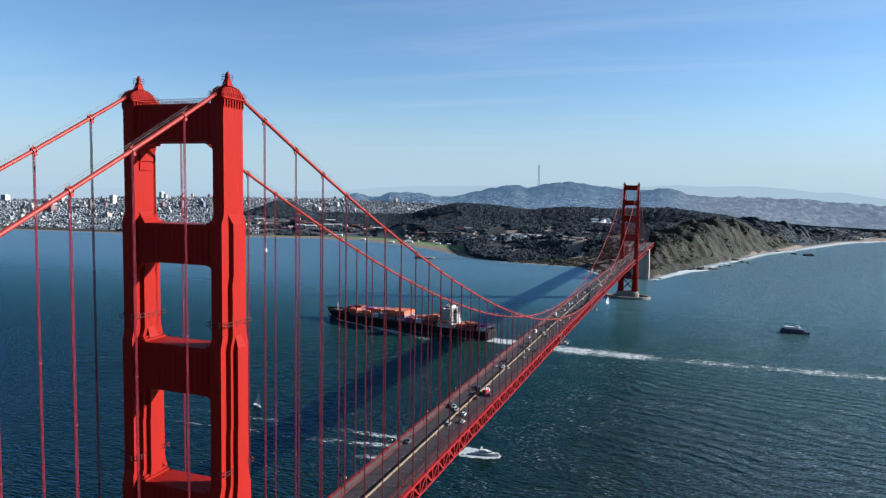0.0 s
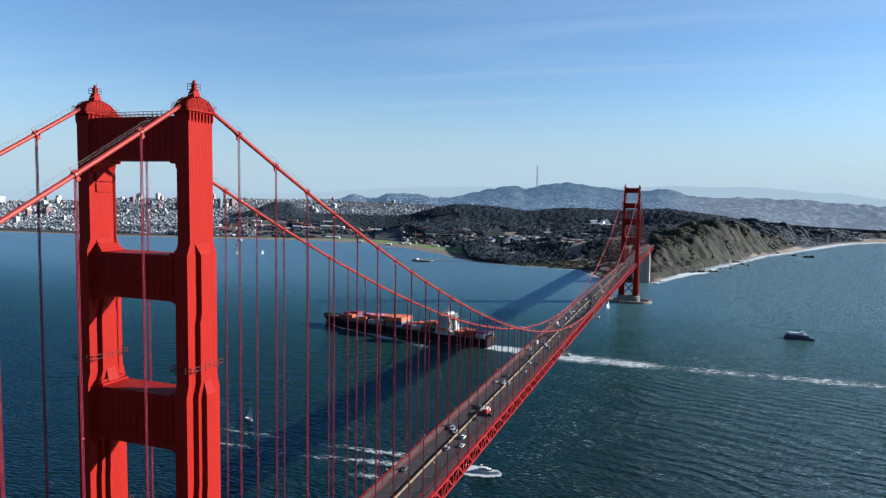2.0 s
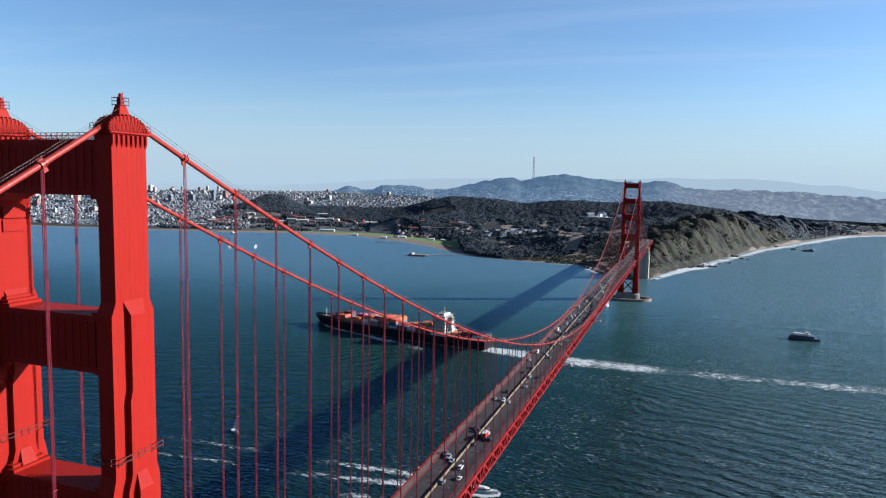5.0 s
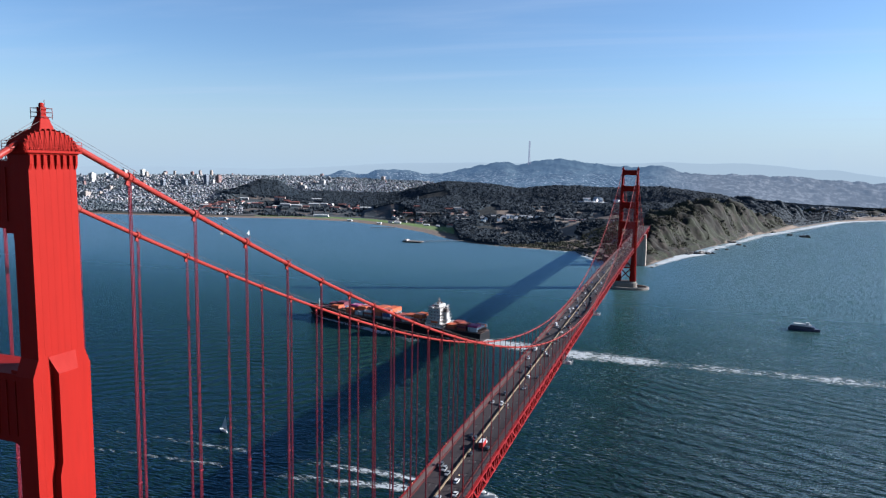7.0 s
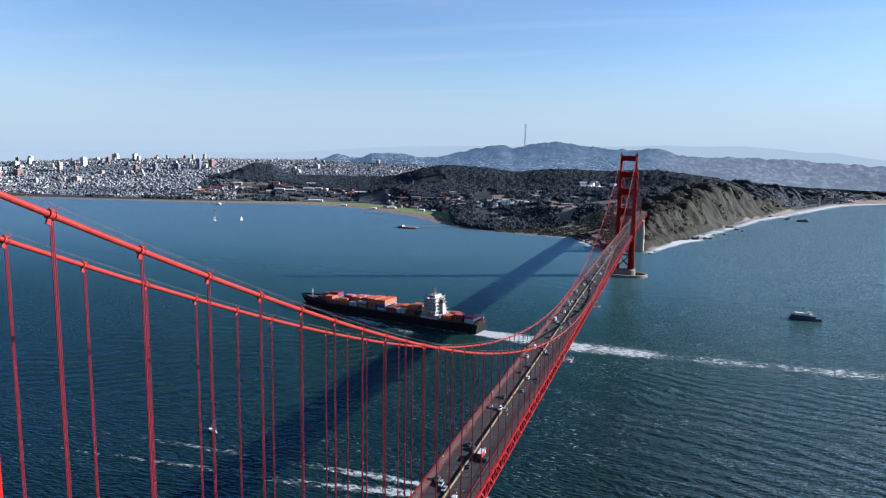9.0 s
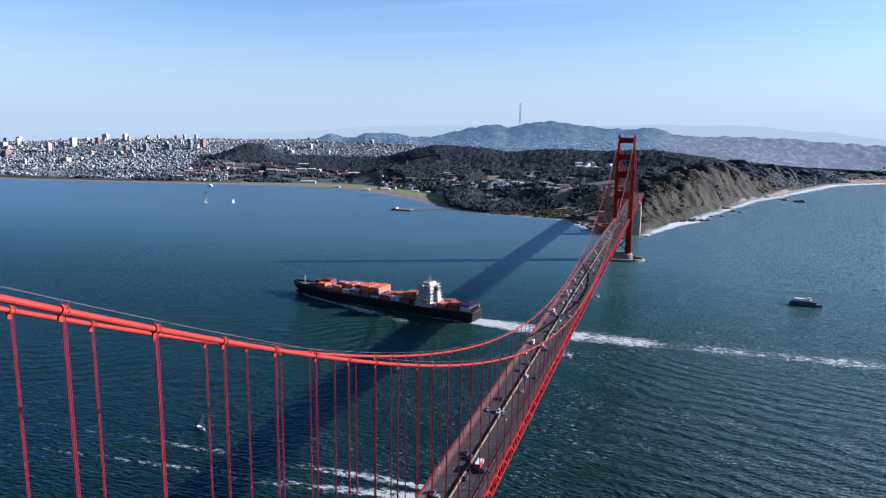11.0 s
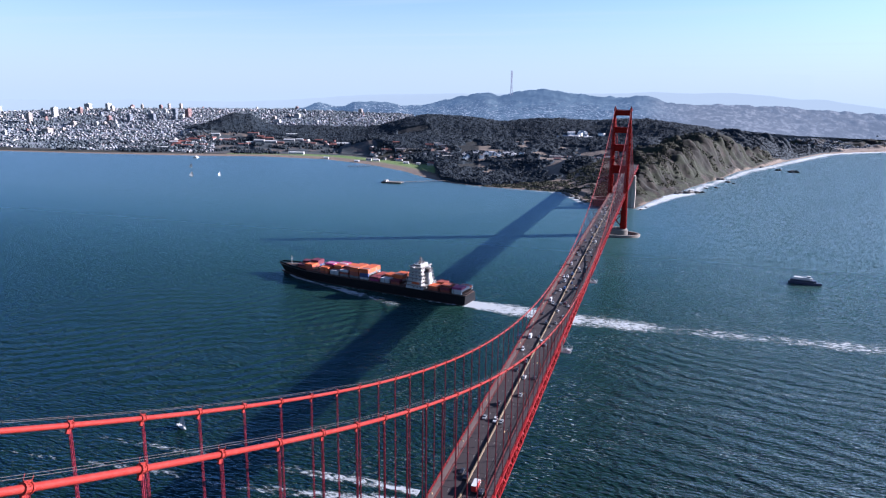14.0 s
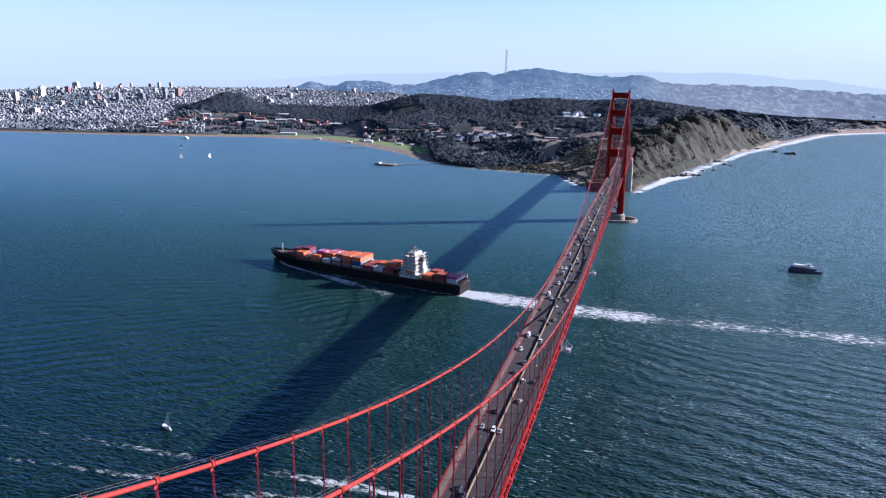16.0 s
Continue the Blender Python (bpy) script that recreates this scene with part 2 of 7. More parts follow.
# ---- sea ----
def water_material():
    m = bpy.data.materials.new("bay_water")
    m.use_nodes = True
    n, l = m.node_tree.nodes, m.node_tree.links
    b = n["Principled BSDF"]
    tc = n.new("ShaderNodeTexCoord")

    def noise_at(scale, detail, stretch=(1, 1, 1), turn=0.0, distortion=0.0, rough=0.55):
        mp = n.new("ShaderNodeMapping")
        mp.inputs["Scale"].default_value, mp.inputs["Rotation"].default_value = stretch, (0, 0, radians(turn))
        l.new(tc.outputs["Object"], mp.inputs[0])
        t = n.new("ShaderNodeTexNoise")
        t.inputs["Scale"].default_value, t.inputs["Detail"].default_value = scale, detail
        t.inputs["Roughness"].default_value, t.inputs["Distortion"].default_value = rough, distortion
        l.new(mp.outputs[0], t.inputs["Vector"])
        return t.outputs["Fac"]

    def ramp(src, a, b_, to=1.0):
        r = n.new("ShaderNodeMapRange"); r.interpolation_type = "SMOOTHSTEP"
        r.inputs["From Min"].default_value, r.inputs["From Max"].default_value, r.inputs["To Max"].default_value = a, b_, to
        l.new(src, r.inputs["Value"])
        return r.outputs[0]

    def math_(op, a, c):
        q = n.new("ShaderNodeMath"); q.operation = op
        for i, s in enumerate((a, c)):
            if isinstance(s, (int, float)):
                q.inputs[i].default_value = s
            else:
                l.new(s, q.inputs[i])
        return q.outputs[0]

    swell = noise_at(0.028, 3, (1, 2.2, 1), 25)
    chop = noise_at(0.15, 1, (0.8, 2.0, 1), -18, 0.4)
    ripple = noise_at(0.34, 1, (0.9, 1.7, 1), 12, 0.3)
    wavelet = noise_at(0.21, 1, (0.7, 1.9, 1), -6, 0.5)
    cur = noise_at(0.0022, 4, (1, 2.5, 1), 8, 0.6)
    patch = noise_at(0.016, 4, (1, 1.6, 1), 30, 0.8)
    crest = noise_at(0.30, 8, (0.6, 2.3, 1), -14, 0.9, 0.72)
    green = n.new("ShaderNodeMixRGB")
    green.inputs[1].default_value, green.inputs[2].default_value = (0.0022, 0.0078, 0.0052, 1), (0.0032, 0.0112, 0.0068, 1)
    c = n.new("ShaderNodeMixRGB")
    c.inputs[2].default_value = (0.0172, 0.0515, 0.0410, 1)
    # base greener oceanward, paler southward: silt, plus sunward and distant brightness painted in
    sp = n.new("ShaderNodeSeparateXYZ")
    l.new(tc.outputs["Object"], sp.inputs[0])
    green_share = math_("ADD", math_("MULTIPLY", ramp(cur, 0.34, 0.64), 0.16), ramp(sp.outputs["X"], -260, 320, 0.78))
    l.new(green_share, green.inputs[0]); l.new(green.outputs[0], c.inputs[1])
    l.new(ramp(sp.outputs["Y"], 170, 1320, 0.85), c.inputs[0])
    windy = math_("ADD", math_("MULTIPLY", ramp(sp.outputs["X"], -350, 200), 1.0), math_("MULTIPLY", math_("SUBTRACT", 1.0, ramp(sp.outputs["Y"], 450, 900)), 0.25))
    foam = math_("MULTIPLY", math_("MULTIPLY", ramp(crest, 0.565, 0.66), ramp(patch, 0.40, 0.60)), math_("MINIMUM", windy, 1.0))
    f = n.new("ShaderNodeMixRGB")
    f.inputs[2].default_value = (0.28, 0.31, 0.32, 1)
    l.new(math_("MULTIPLY", foam, 0.75), f.inputs[0]); l.new(c.outputs[0], f.inputs[1])
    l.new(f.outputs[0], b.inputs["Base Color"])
    b.inputs["Roughness"].default_value = 0.9
    b.inputs["Specular IOR Level"].default_value = 0.0
    # reflection colour painted by position: whiter on the sun's side, deep blue on the other
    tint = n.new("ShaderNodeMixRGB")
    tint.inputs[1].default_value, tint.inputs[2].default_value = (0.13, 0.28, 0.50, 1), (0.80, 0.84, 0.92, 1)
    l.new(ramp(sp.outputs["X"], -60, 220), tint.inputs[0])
    # reflection painted paler towards the far shore, less so on the ocean side
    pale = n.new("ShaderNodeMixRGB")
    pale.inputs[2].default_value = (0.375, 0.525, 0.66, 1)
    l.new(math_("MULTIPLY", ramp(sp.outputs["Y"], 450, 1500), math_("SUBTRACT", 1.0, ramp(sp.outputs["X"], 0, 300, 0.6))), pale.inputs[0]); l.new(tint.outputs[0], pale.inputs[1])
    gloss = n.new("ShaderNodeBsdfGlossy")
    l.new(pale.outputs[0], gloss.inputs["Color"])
    fres = n.new("ShaderNodeFresnel"); fres.inputs["IOR"].default_value = 1.33
    h = math_("ADD", math_("MULTIPLY", swell, 4.5), math_("ADD", math_("MULTIPLY", chop, 3.6), math_("ADD", math_("MULTIPLY", ripple, 1.7), math_("MULTIPLY", wavelet, 2.6))))
    # trains of waves spreading from the ship's track, on both sides of the bridge
    for turn, x0, x1, x2, x3, y0, y1, y2, y3, amp in ((-72, 0, 90, 420, 640, 330, 430, 660, 745, 2.2), (-128, -620, -520, -260, -150, 380, 470, 680, 760, 3.0)):
        mp = n.new("ShaderNodeMapping"); mp.inputs["Rotation"].default_value = (0, 0, radians(turn))
        l.new(tc.outputs["Object"], mp.inputs[0])
        wv = n.new("ShaderNodeTexWave")
        wv.inputs["Scale"].default_value, wv.inputs["Distortion"].default_value, wv.inputs["Detail"].default_value, wv.inputs["Detail Scale"].default_value = 0.0165, 16.0, 4, 0.45
        l.new(mp.outputs[0], wv.inputs["Vector"])
        inside = math_("MULTIPLY", math_("MULTIPLY", ramp(sp.outputs["X"], x0, x1), math_("SUBTRACT", 1.0, ramp(sp.outputs["X"], x2, x3))),
                       math_("MULTIPLY", ramp(sp.outputs["Y"], y0, y1), math_("SUBTRACT", 1.0, ramp(sp.outputs["Y"], y2, y3))))
        h = math_("ADD", h, math_("MULTIPLY", math_("MULTIPLY", wv.outputs["Fac"], amp), inside))
    bp = n.new("ShaderNodeBump")
    bp.inputs["Distance"].default_value = 1.0
    # calmer in the lee of the southern shore
    lee = math_("MULTIPLY", ramp(sp.outputs["Y"], 500, 1400, 0.54), math_("SUBTRACT", 1.0, ramp(sp.outputs["X"], 0, 300)))
    l.new(math_("SUBTRACT", 0.7, lee), bp.inputs["Strength"])
    l.new(h, bp.inputs["Height"])
    for node in (b, gloss, fres):
        l.new(bp.outputs[0], node.inputs["Normal"])
    l.new(math_("ADD", ramp(sp.outputs["Y"], 700, 1500, 0.16), 0.19), gloss.inputs["Roughness"])
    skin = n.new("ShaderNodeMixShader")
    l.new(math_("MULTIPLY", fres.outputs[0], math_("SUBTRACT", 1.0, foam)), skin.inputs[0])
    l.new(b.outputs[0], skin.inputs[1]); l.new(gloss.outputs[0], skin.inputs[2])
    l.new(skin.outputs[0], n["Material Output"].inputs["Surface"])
    return m


def foam_material(name, scale, stretch, low, high, strength=0.85):
    """Broken white water: foam where the noise and the sheet's own density agree, clear water between."""
    m = bpy.data.materials.new(name)
    m.use_nodes = True
    n, l = m.node_tree.nodes, m.node_tree.links
    b = n["Principled BSDF"]
    b.inputs["Base Color"].default_value = (0.30, 0.32, 0.33, 1)
    b.inputs["Roughness"].default_value = 0.8
    tc = n.new("ShaderNodeTexCoord")
    mp = n.new("ShaderNodeMapping"); mp.inputs["Scale"].default_value = stretch
    l.new(tc.outputs["Object"], mp.inputs[0])
    t = n.new("ShaderNodeTexNoise")
    t.inputs["Scale"].default_value, t.inputs["Detail"].default_value = scale, 8
    t.inputs["Roughness"].default_value, t.inputs["Distortion"].default_value = 0.66, 0.7
    l.new(mp.outputs[0], t.inputs["Vector"])
    at = n.new("ShaderNodeAttribute"); at.attribute_name = "foaminess"
    s = n.new("ShaderNodeMath"); s.operation = "MULTIPLY_ADD"; s.inputs[1].default_value = 0.62; s.inputs[2].default_value = -0.32
    l.new(at.outputs["Fac"], s.inputs[0])
    ad = n.new("ShaderNodeMath"); ad.operation = "ADD"
    l.new(t.outputs["Fac"], ad.inputs[0]); l.new(s.outputs[0], ad.inputs[1])
    r = n.new("ShaderNodeMapRange"); r.interpolation_type = "SMOOTHSTEP"
    r.inputs["From Min"].default_value, r.inputs["From Max"].default_value, r.inputs["To Max"].default_value = low, high, strength
    l.new(ad.outputs[0], r.inputs["Value"])
    l.new(r.outputs[0], b.inputs["Alpha"])
    bp = n.new("ShaderNodeBump"); bp.inputs["Strength"].default_value = 0.5
    l.new(t.outputs["Fac"], bp.inputs["Height"]); l.new(bp.outputs[0], b.inputs["Normal"])
    return m


WATER = water_material()
FOAM = foam_material("broken_foam", 0.20, (0.7, 1.5, 1), 0.52, 0.74, 0.78)
SURF = foam_material("surf_foam", 0.07, (1, 1, 1), 0.50, 0.72, 0.9)

ring = 180
sea = Mesh()
sea.v = [(0, 0, 0)]
radii = [60, 150, 300, 600, 1000, 1600, 2400, 3400, 4900]
for r in radii:
    sea.v += [(r * math.cos(2 * math.pi * i / ring), r * math.sin(2 * math.pi * i / ring), 0) for i in range(ring)]
sea.f = [(0, 1 + i, 1 + (i + 1) % ring) for i in range(ring)]
for k in range(len(radii) - 1):
    a, b = 1 + k * ring, 1 + (k + 1) * ring
    sea.f += [(a + i, b + i, b + (i + 1) % ring, a + (i + 1) % ring) for i in range(ring)]
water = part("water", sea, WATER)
tagged(water, "dark teal bay water ruffled by wind and whitecaps", "water", kind="structure")


def foam_strip(name, path, widths, dens, material_, label, edge=1.0, z=0.3, cross=10):
    """A ribbon of foam along a path; density falls off across it (edge > 1: denser along both rims)."""
    path = [Vector((*p, 0)) for p in path]
    # resample
    pts, ws, ds = [], [], []
    for i in range(len(path) - 1):
        k = max(2, int((path[i + 1] - path[i]).length / 6))
        for j in range(k):
            t = j / k
            pts.append(path[i].lerp(path[i + 1], t)); ws.append(widths[i] * (1 - t) + widths[i + 1] * t); ds.append(dens[i] * (1 - t) + dens[i + 1] * t)
    pts.append(path[-1]); ws.append(widths[-1]); ds.append(dens[-1])
    me_v, me_f, den = [], [], []
    for i, p in enumerate(pts):
        d = (pts[min(i + 1, len(pts) - 1)] - pts[max(i - 1, 0)]).normalized()
        s = Vector((-d.y, d.x, 0))
        wob = noise.noise(p * 0.02) * 0.3
        ds[i] *= 1 + 0.28 * noise.noise(p * 0.018 + Vector((7, 3, 0))) + 0.14 * noise.noise(p * 0.07)
        for c in range(cross + 1):
            u = c / cross * 2 - 1
            q = p + s * (u + wob * 0.5) * ws[i] / 2
            me_v.append((q.x, q.y, z))
            fall = 1 - abs(u) ** 2.2
            if edge > 1:
                fall *= 0.45 + 0.75 * math.exp(-((abs(u) - 0.62) / 0.22) ** 2)
            den.append(max(0.0, fall * ds[i]))
    k = cross + 1
    for i in range(len(pts) - 1):
        me_f += [(i * k + c, i * k + c + 1, (i + 1) * k + c + 1, (i + 1) * k + c) for c in range(cross)]
    mb = Mesh(); mb.v, mb.f = me_v, me_f
    ob = part(name, mb, material_)
    at = ob.data.attributes.new("foaminess", "FLOAT", "POINT")
    at.data.foreach_set("value", den)
    ob.visible_shadow = False
    return tagged(ob, label, "wake", kind="stuff")


# the ship's wake, from its stern out to the ocean side
foam_strip("ship_wake", [(-146, 778), (-90, 768), (0, 756), (100, 756), (170, 762), (300, 764), (460, 778), (620, 790)],
           [34, 66, 70, 58, 56, 60, 60, 58], [1.1, 0.98, 0.82, 0.66, 0.64, 0.66, 0.66, 0.62], FOAM, "long white foam wake trailing behind the container ship")
def beside_ship(back, off):
    """A spot on the sea so far behind the ship's bow and off its side."""
    return -413 + 0.984 * back + 0.179 * off, 830 - 0.179 * back + 0.984 * off


foam_strip("bow_wave", [beside_ship(*q) for q in ((-2, -3), (20, -15), (60, -23), (110, -32), (170, -44), (230, -58))], [5, 9, 14, 24, 34, 36], [0.95, 0.9, 0.76, 0.78, 0.7, 0.5], FOAM,
           "broken bow wave running along the ship's side")
foam_strip("bow_wave", [beside_ship(*q) for q in ((70, -19), (130, -20), (200, -20), (268, -18))], [5, 9, 12, 10], [0.5, 0.64, 0.66, 0.7], FOAM,
           "broken bow wave running along the ship's side")
foam_strip("bow_wave", [beside_ship(*q) for q in ((-2, 3), (20, 15), (60, 24), (120, 36), (200, 52))], [4, 8, 10, 12, 14], [0.9, 0.8, 0.6, 0.5, 0.36], FOAM,
           "broken bow wave running along the ship's side")
# the motor boat's forked wake
foam_strip("boat_wake", [(-40, 362), (-80, 355), (-160, 343), (-260, 336), (-345, 328), (-470, 309)], [14, 20, 18, 11, 7, 6], [0.84, 0.74, 0.66, 0.58, 0.53, 0.48], FOAM,
           "forked white foam wake of a motor boat")
foam_strip("boat_wake", [(-60, 371), (-110, 371), (-200, 368), (-290, 365), (-360, 362), (-490, 356)], [13, 19, 15, 10, 7, 6], [0.82, 0.70, 0.60, 0.54, 0.50, 0.47], FOAM,
           "forked white foam wake of a motor boat")
foam_strip("tide_rip", [(-118, 320), (-104, 326), (-92, 322)], [10, 22, 10], [0.6, 0.7, 0.5], FOAM, "patch of churned white tide water")
foam_strip("tide_rip", [(-97, 302), (-80, 305), (-66, 309)], [4, 6, 3], [0.5, 0.55, 0.4], FOAM, "patch of churned white tide water")

# ---- bridge ----
SPAN, HALF, PANEL = 1280.16, 13.7, 15.24
CABLE_TOP, CABLE_LOW = 229.8, 84.3


def cable_z(y):
    if 0 <= y <= SPAN:
        return CABLE_LOW + (CABLE_TOP - CABLE_LOW) * ((y - SPAN / 2) / (SPAN / 2)) ** 2
    d = -y if y < 0 else y - SPAN
    t = d / 343.0
    return CABLE_TOP + (82.0 - CABLE_TOP) * t - 4 * 13.1 * t * (1 - t)


def road_z(y):
    if 0 <= y <= SPAN:
        return 78.0 + 4.0 * (1 - ((y - SPAN / 2) / (SPAN / 2)) ** 2)
    d = -y if y < 0 else y - SPAN
    return 78.0 - 0.010 * d


def leg_ring(b, p1, p2, z, a=1.6, step=1.07):
    """Plan of a tower leg: a cellular core with stepped pilasters on its broad faces (half widths b, p1, p2 along the bridge)."""
    q = []
    prof = [(a, b), (a + (step if p1 else 0), p1 or b * 0.6), (a + (step if p1 else 0) + (step if p2 else 0), p2 or (p1 or b * 0.6) * 0.5)]
    (x0, y0), (x1, y1), (x2, y2) = prof
    half = [(x0, -y0), (x0, -y1), (x1, -y1), (x1, -y2), (x2, -y2), (x2, y2), (x1, y2), (x1, y1), (x0, y1), (x0, y0)]
    q = half + [(-x, -y) for x, y in half]
    return [(x, y, z) for x, y in q]


def tower(y_at, label):
    t = thing("bridge_tower", label, "bridge tower", "towers of the bridge", m=pose(0, y_at, 0))
    # legs, tier by tier, with sloped set-backs
    tiers = [(226.2, 3.75, 0, 0), (198.6, 3.75, 0, 0), (196.2, 4.7, 1.6, 0), (183.5, 4.7, 1.6, 0), (181.6, 4.7, 2.1, 0), (168.6, 4.7, 2.1, 0),
             (165.8, 5.4, 3.0, 1.6), (146, 5.4, 3.0, 1.6), (144, 5.4, 3.3, 1.8), (131.5, 5.5, 3.3, 1.8), (128.5, 6.3, 4.2, 2.2), (80, 6.5, 4.4, 2.4),
             (74, 7.4, 5.2, 3.0), (14, 8.2, 6.0, 3.6)]
    for sx in (-1, 1):
        leg = Mesh()
        leg.loft([leg_ring(b, p1, p2, z, 1.6 if z > 100 else 2.0 + (74 - min(z, 74)) * 0.03) for z, b, p1, p2 in reversed(tiers)])
        lo = part("leg", leg, ORANGE, t, m=pose(sx * HALF, 0, 0))
        # vertical plate seams, slightly proud
        for z0, z1, b in ((198.8, 225.4, 3.75), (169, 195.8, 4.7), (132, 165.4, 5.42)):
            ns = int(b * 2 / 1.07)
            for i in range(1, ns):
                yy = -b + i * (2 * b / ns)
                if z1 < 196 and abs(yy) < 3.2:
                    continue
                s = Mesh()
                s.box(1.6 * sx - 0.01, 1.6 * sx + 0.012 * sx, yy - 0.03, yy + 0.03, z0, z1)
                part("plate_seam", s, ORANGE, lo)
        # fluted cornice and deck of the leg's top
        cap = Mesh()
        cap.prism(chamfered(1.8, 4.05, 0.2), 226.2, 226.45, chamfered(2.0, 4.25, 0.2))
        cap.prism(chamfered(2.25, 4.5, 0.2), 226.45, 226.75)
        part("cap_slab", cap, ORANGE, lo)
        for i in range(8):
            yy = -3.6 + i * 7.2 / 7
            for fx in (-1, 1):
                s = Mesh()
                s.loft([[(fx * 1.58, yy - 0.17, z), (fx * (1.6 + d), yy - 0.17, z), (fx * (1.6 + d), yy + 0.17, z), (fx * 1.58, yy + 0.17, z)] for z, d in ((224.3, 0.12), (225.0, 0.35), (226.2, 0.38))])
                part("bracket_tooth", s, ORANGE, lo)
        # railing round the cap
        rl = Mesh()
        ring_pts = [(-2.15, -4.4), (2.15, -4.4), (2.15, 4.4), (-2.15, 4.4)]
        for h in (0.45, 0.85, 1.25):
            for i in range(4):
                (ax, ay), (bx, by) = ring_pts[i], ring_pts[(i + 1) % 4]
                rl.beam((ax, ay, 226.75 + h), (bx, by, 226.75 + h), 0.07, 0.07)
        for i in range(12):
            yy = -4.4 + i * 8.8 / 11
            for xx in (-2.15, 2.15):
                rl.beam((xx, yy, 226.75), (xx, yy, 228.0), 0.06, 0.06)
        part("railing", rl, ORANGE, lo)
        # arched saddle housing with ribs
        hood = Mesh()
        arch = []
        for i in range(17):
            a = math.pi * i / 16
            arch.append((-math.cos(a) * 4.2, 226.75 + 2.7 * math.sin(a) ** 0.8))
        hood.loft([[(x, yy, zz) for x in (-1.35, 1.35)] + [(x, yy * 0.98, 226.75) for x in (1.35, -1.35)] for yy, zz in arch], cap=True)
        part("saddle_housing", hood, ORANGE, lo)
        for i in range(1, 16):
            yy, zz = arch[i]
            s = Mesh()
            s.beam((-1.4, yy, zz + 0.12), (1.4, yy, zz + 0.12), 0.12, 0.26)
            for fx in (-1, 1):
                s.beam((fx * 1.4, yy, zz + 0.1), (fx * 1.95, yy * 1.02, 226.75), 0.10, 0.10)
            part("housing_rib", s, ORANGE, lo)
        # beacon pedestal
        ped = Mesh()
        ped.prism(chamfered(1.15, 1.5, 0.1), 228.6, 231.4, chamfered(0.5, 0.6, 0.05))
        ped.prism(chamfered(0.42, 0.42, 0.05), 231.4, 232.6)
        part("pedestal", ped, ORANGE, lo)
        bc = Mesh()
        for h in (231.3, 231.9, 232.45):
            for a, b in (((-0.9, -0.9), (0.9, -0.9)), ((0.9, -0.9), (0.9, 0.9)), ((0.9, 0.9), (-0.9, 0.9)), ((-0.9, 0.9), (-0.9, -0.9))):
                bc.beam((*a, h), (*b, h), 0.07, 0.07)
        for a in ((-0.9, -0.9), (0.9, -0.9), (0.9, 0.9), (-0.9, 0.9)):
            bc.beam((*a, 231.0), (*a, 232.5), 0.07, 0.07)
        bc.beam((0, 0.5, 232.4), (0, 0.5, 233.6), 0.06, 0.06)
        for fy in (-1, 1):
            bc.beam((0, fy * 0.8, 230.6), (0, fy * 2.6, 229.3), 0.05, 0.05)
        part("beacon_cage", bc, CURB_RED, lo, "dull red steel cage round the beacon")["kind"] = "stuff"
        lens = Mesh(); lens.tube([(0, 0, 232.6), (0, 0, 232.75), (0, 0, 233.1), (0, 0, 233.2)], [0.3, 0.34, 0.3, 0.12], 10)
        part("beacon", lens, ORANGE, lo)
        # maintenance scaffolds under two of the set-backs
        for zz, b in ((171.5, 4.7), (134.5, 5.45)):
            sc = Mesh()
            xo, yo = 2.75, b + 0.45
            for x, y in [(xx, yy) for xx in (-xo, xo) for yy in np.linspace(-yo, yo, 8)] + [(xx, yy) for xx in (-xo * 0.4, xo * 0.4) for yy in (-yo, yo)]:
                sc.beam((x, y, zz - 0.5), (x, y, zz + 0.9), 0.08, 0.08)
                ix, iy = max(-2.6, min(2.6, x)), max(-b, min(b, y))
                sc.beam((x, y, zz), (ix * 0.62, iy, zz - 0.8), 0.08, 0.08)
            for h in (0.0, 0.8):
                for i in range(4):
                    pts = [(-xo, -yo), (xo, -yo), (xo, yo), (-xo, yo)]
                    sc.beam((*pts[i], zz + h), (*pts[(i + 1) % 4], zz + h), 0.10, 0.10)
            part("scaffold", sc, CURB_RED, lo, "dull red maintenance scaffold round the leg")
    # portal struts
    inner = HALF - 1.6
    for z0, z1, d in ((216.2, 225.4, 3.1), (186.0, 195.9, 3.4), (153.3, 165.3, 3.9), (114.5, 128.4, 4.6)):
        st = Mesh()
        r = 3.0
        # side view of the strut: a beam with rounded haunches below, drawn through the bridge's length
        prof = [(-inner, z1), (-inner, z0 - r)]
        prof += [(-inner + r * (1 - math.cos(a)) * 1.0, z0 - r + r * math.sin(a)) for a in np.linspace(0.25, math.pi / 2, 6)] if z0 < 210 else [(-inner + 0.9, z0 - 1.3), (-inner + 0.9, z0 - 0.65), (-inner + 2.3, z0 - 0.65), (-inner + 2.3, z0)]
        full = prof + [(-x, z) for x, z in reversed(prof)]
        st.loft([[(x, -d, z) for x, z in full], [(x, d, z) for x, z in full]])
        so = part("strut", st, ORANGE, t)
        # ribs on both faces
        for i in range(13):
            x = -10.2 + i * 1.7
            for fy in (-1, 1):
                rb = Mesh(); rb.box(x - 0.22, x + 0.22, fy * d - 0.001 if fy > 0 else -d - 0.16, d + 0.16 if fy > 0 else -d + 0.001, z0 + 1.0, z1 - 0.9)
                part("rib", rb, ORANGE, so)
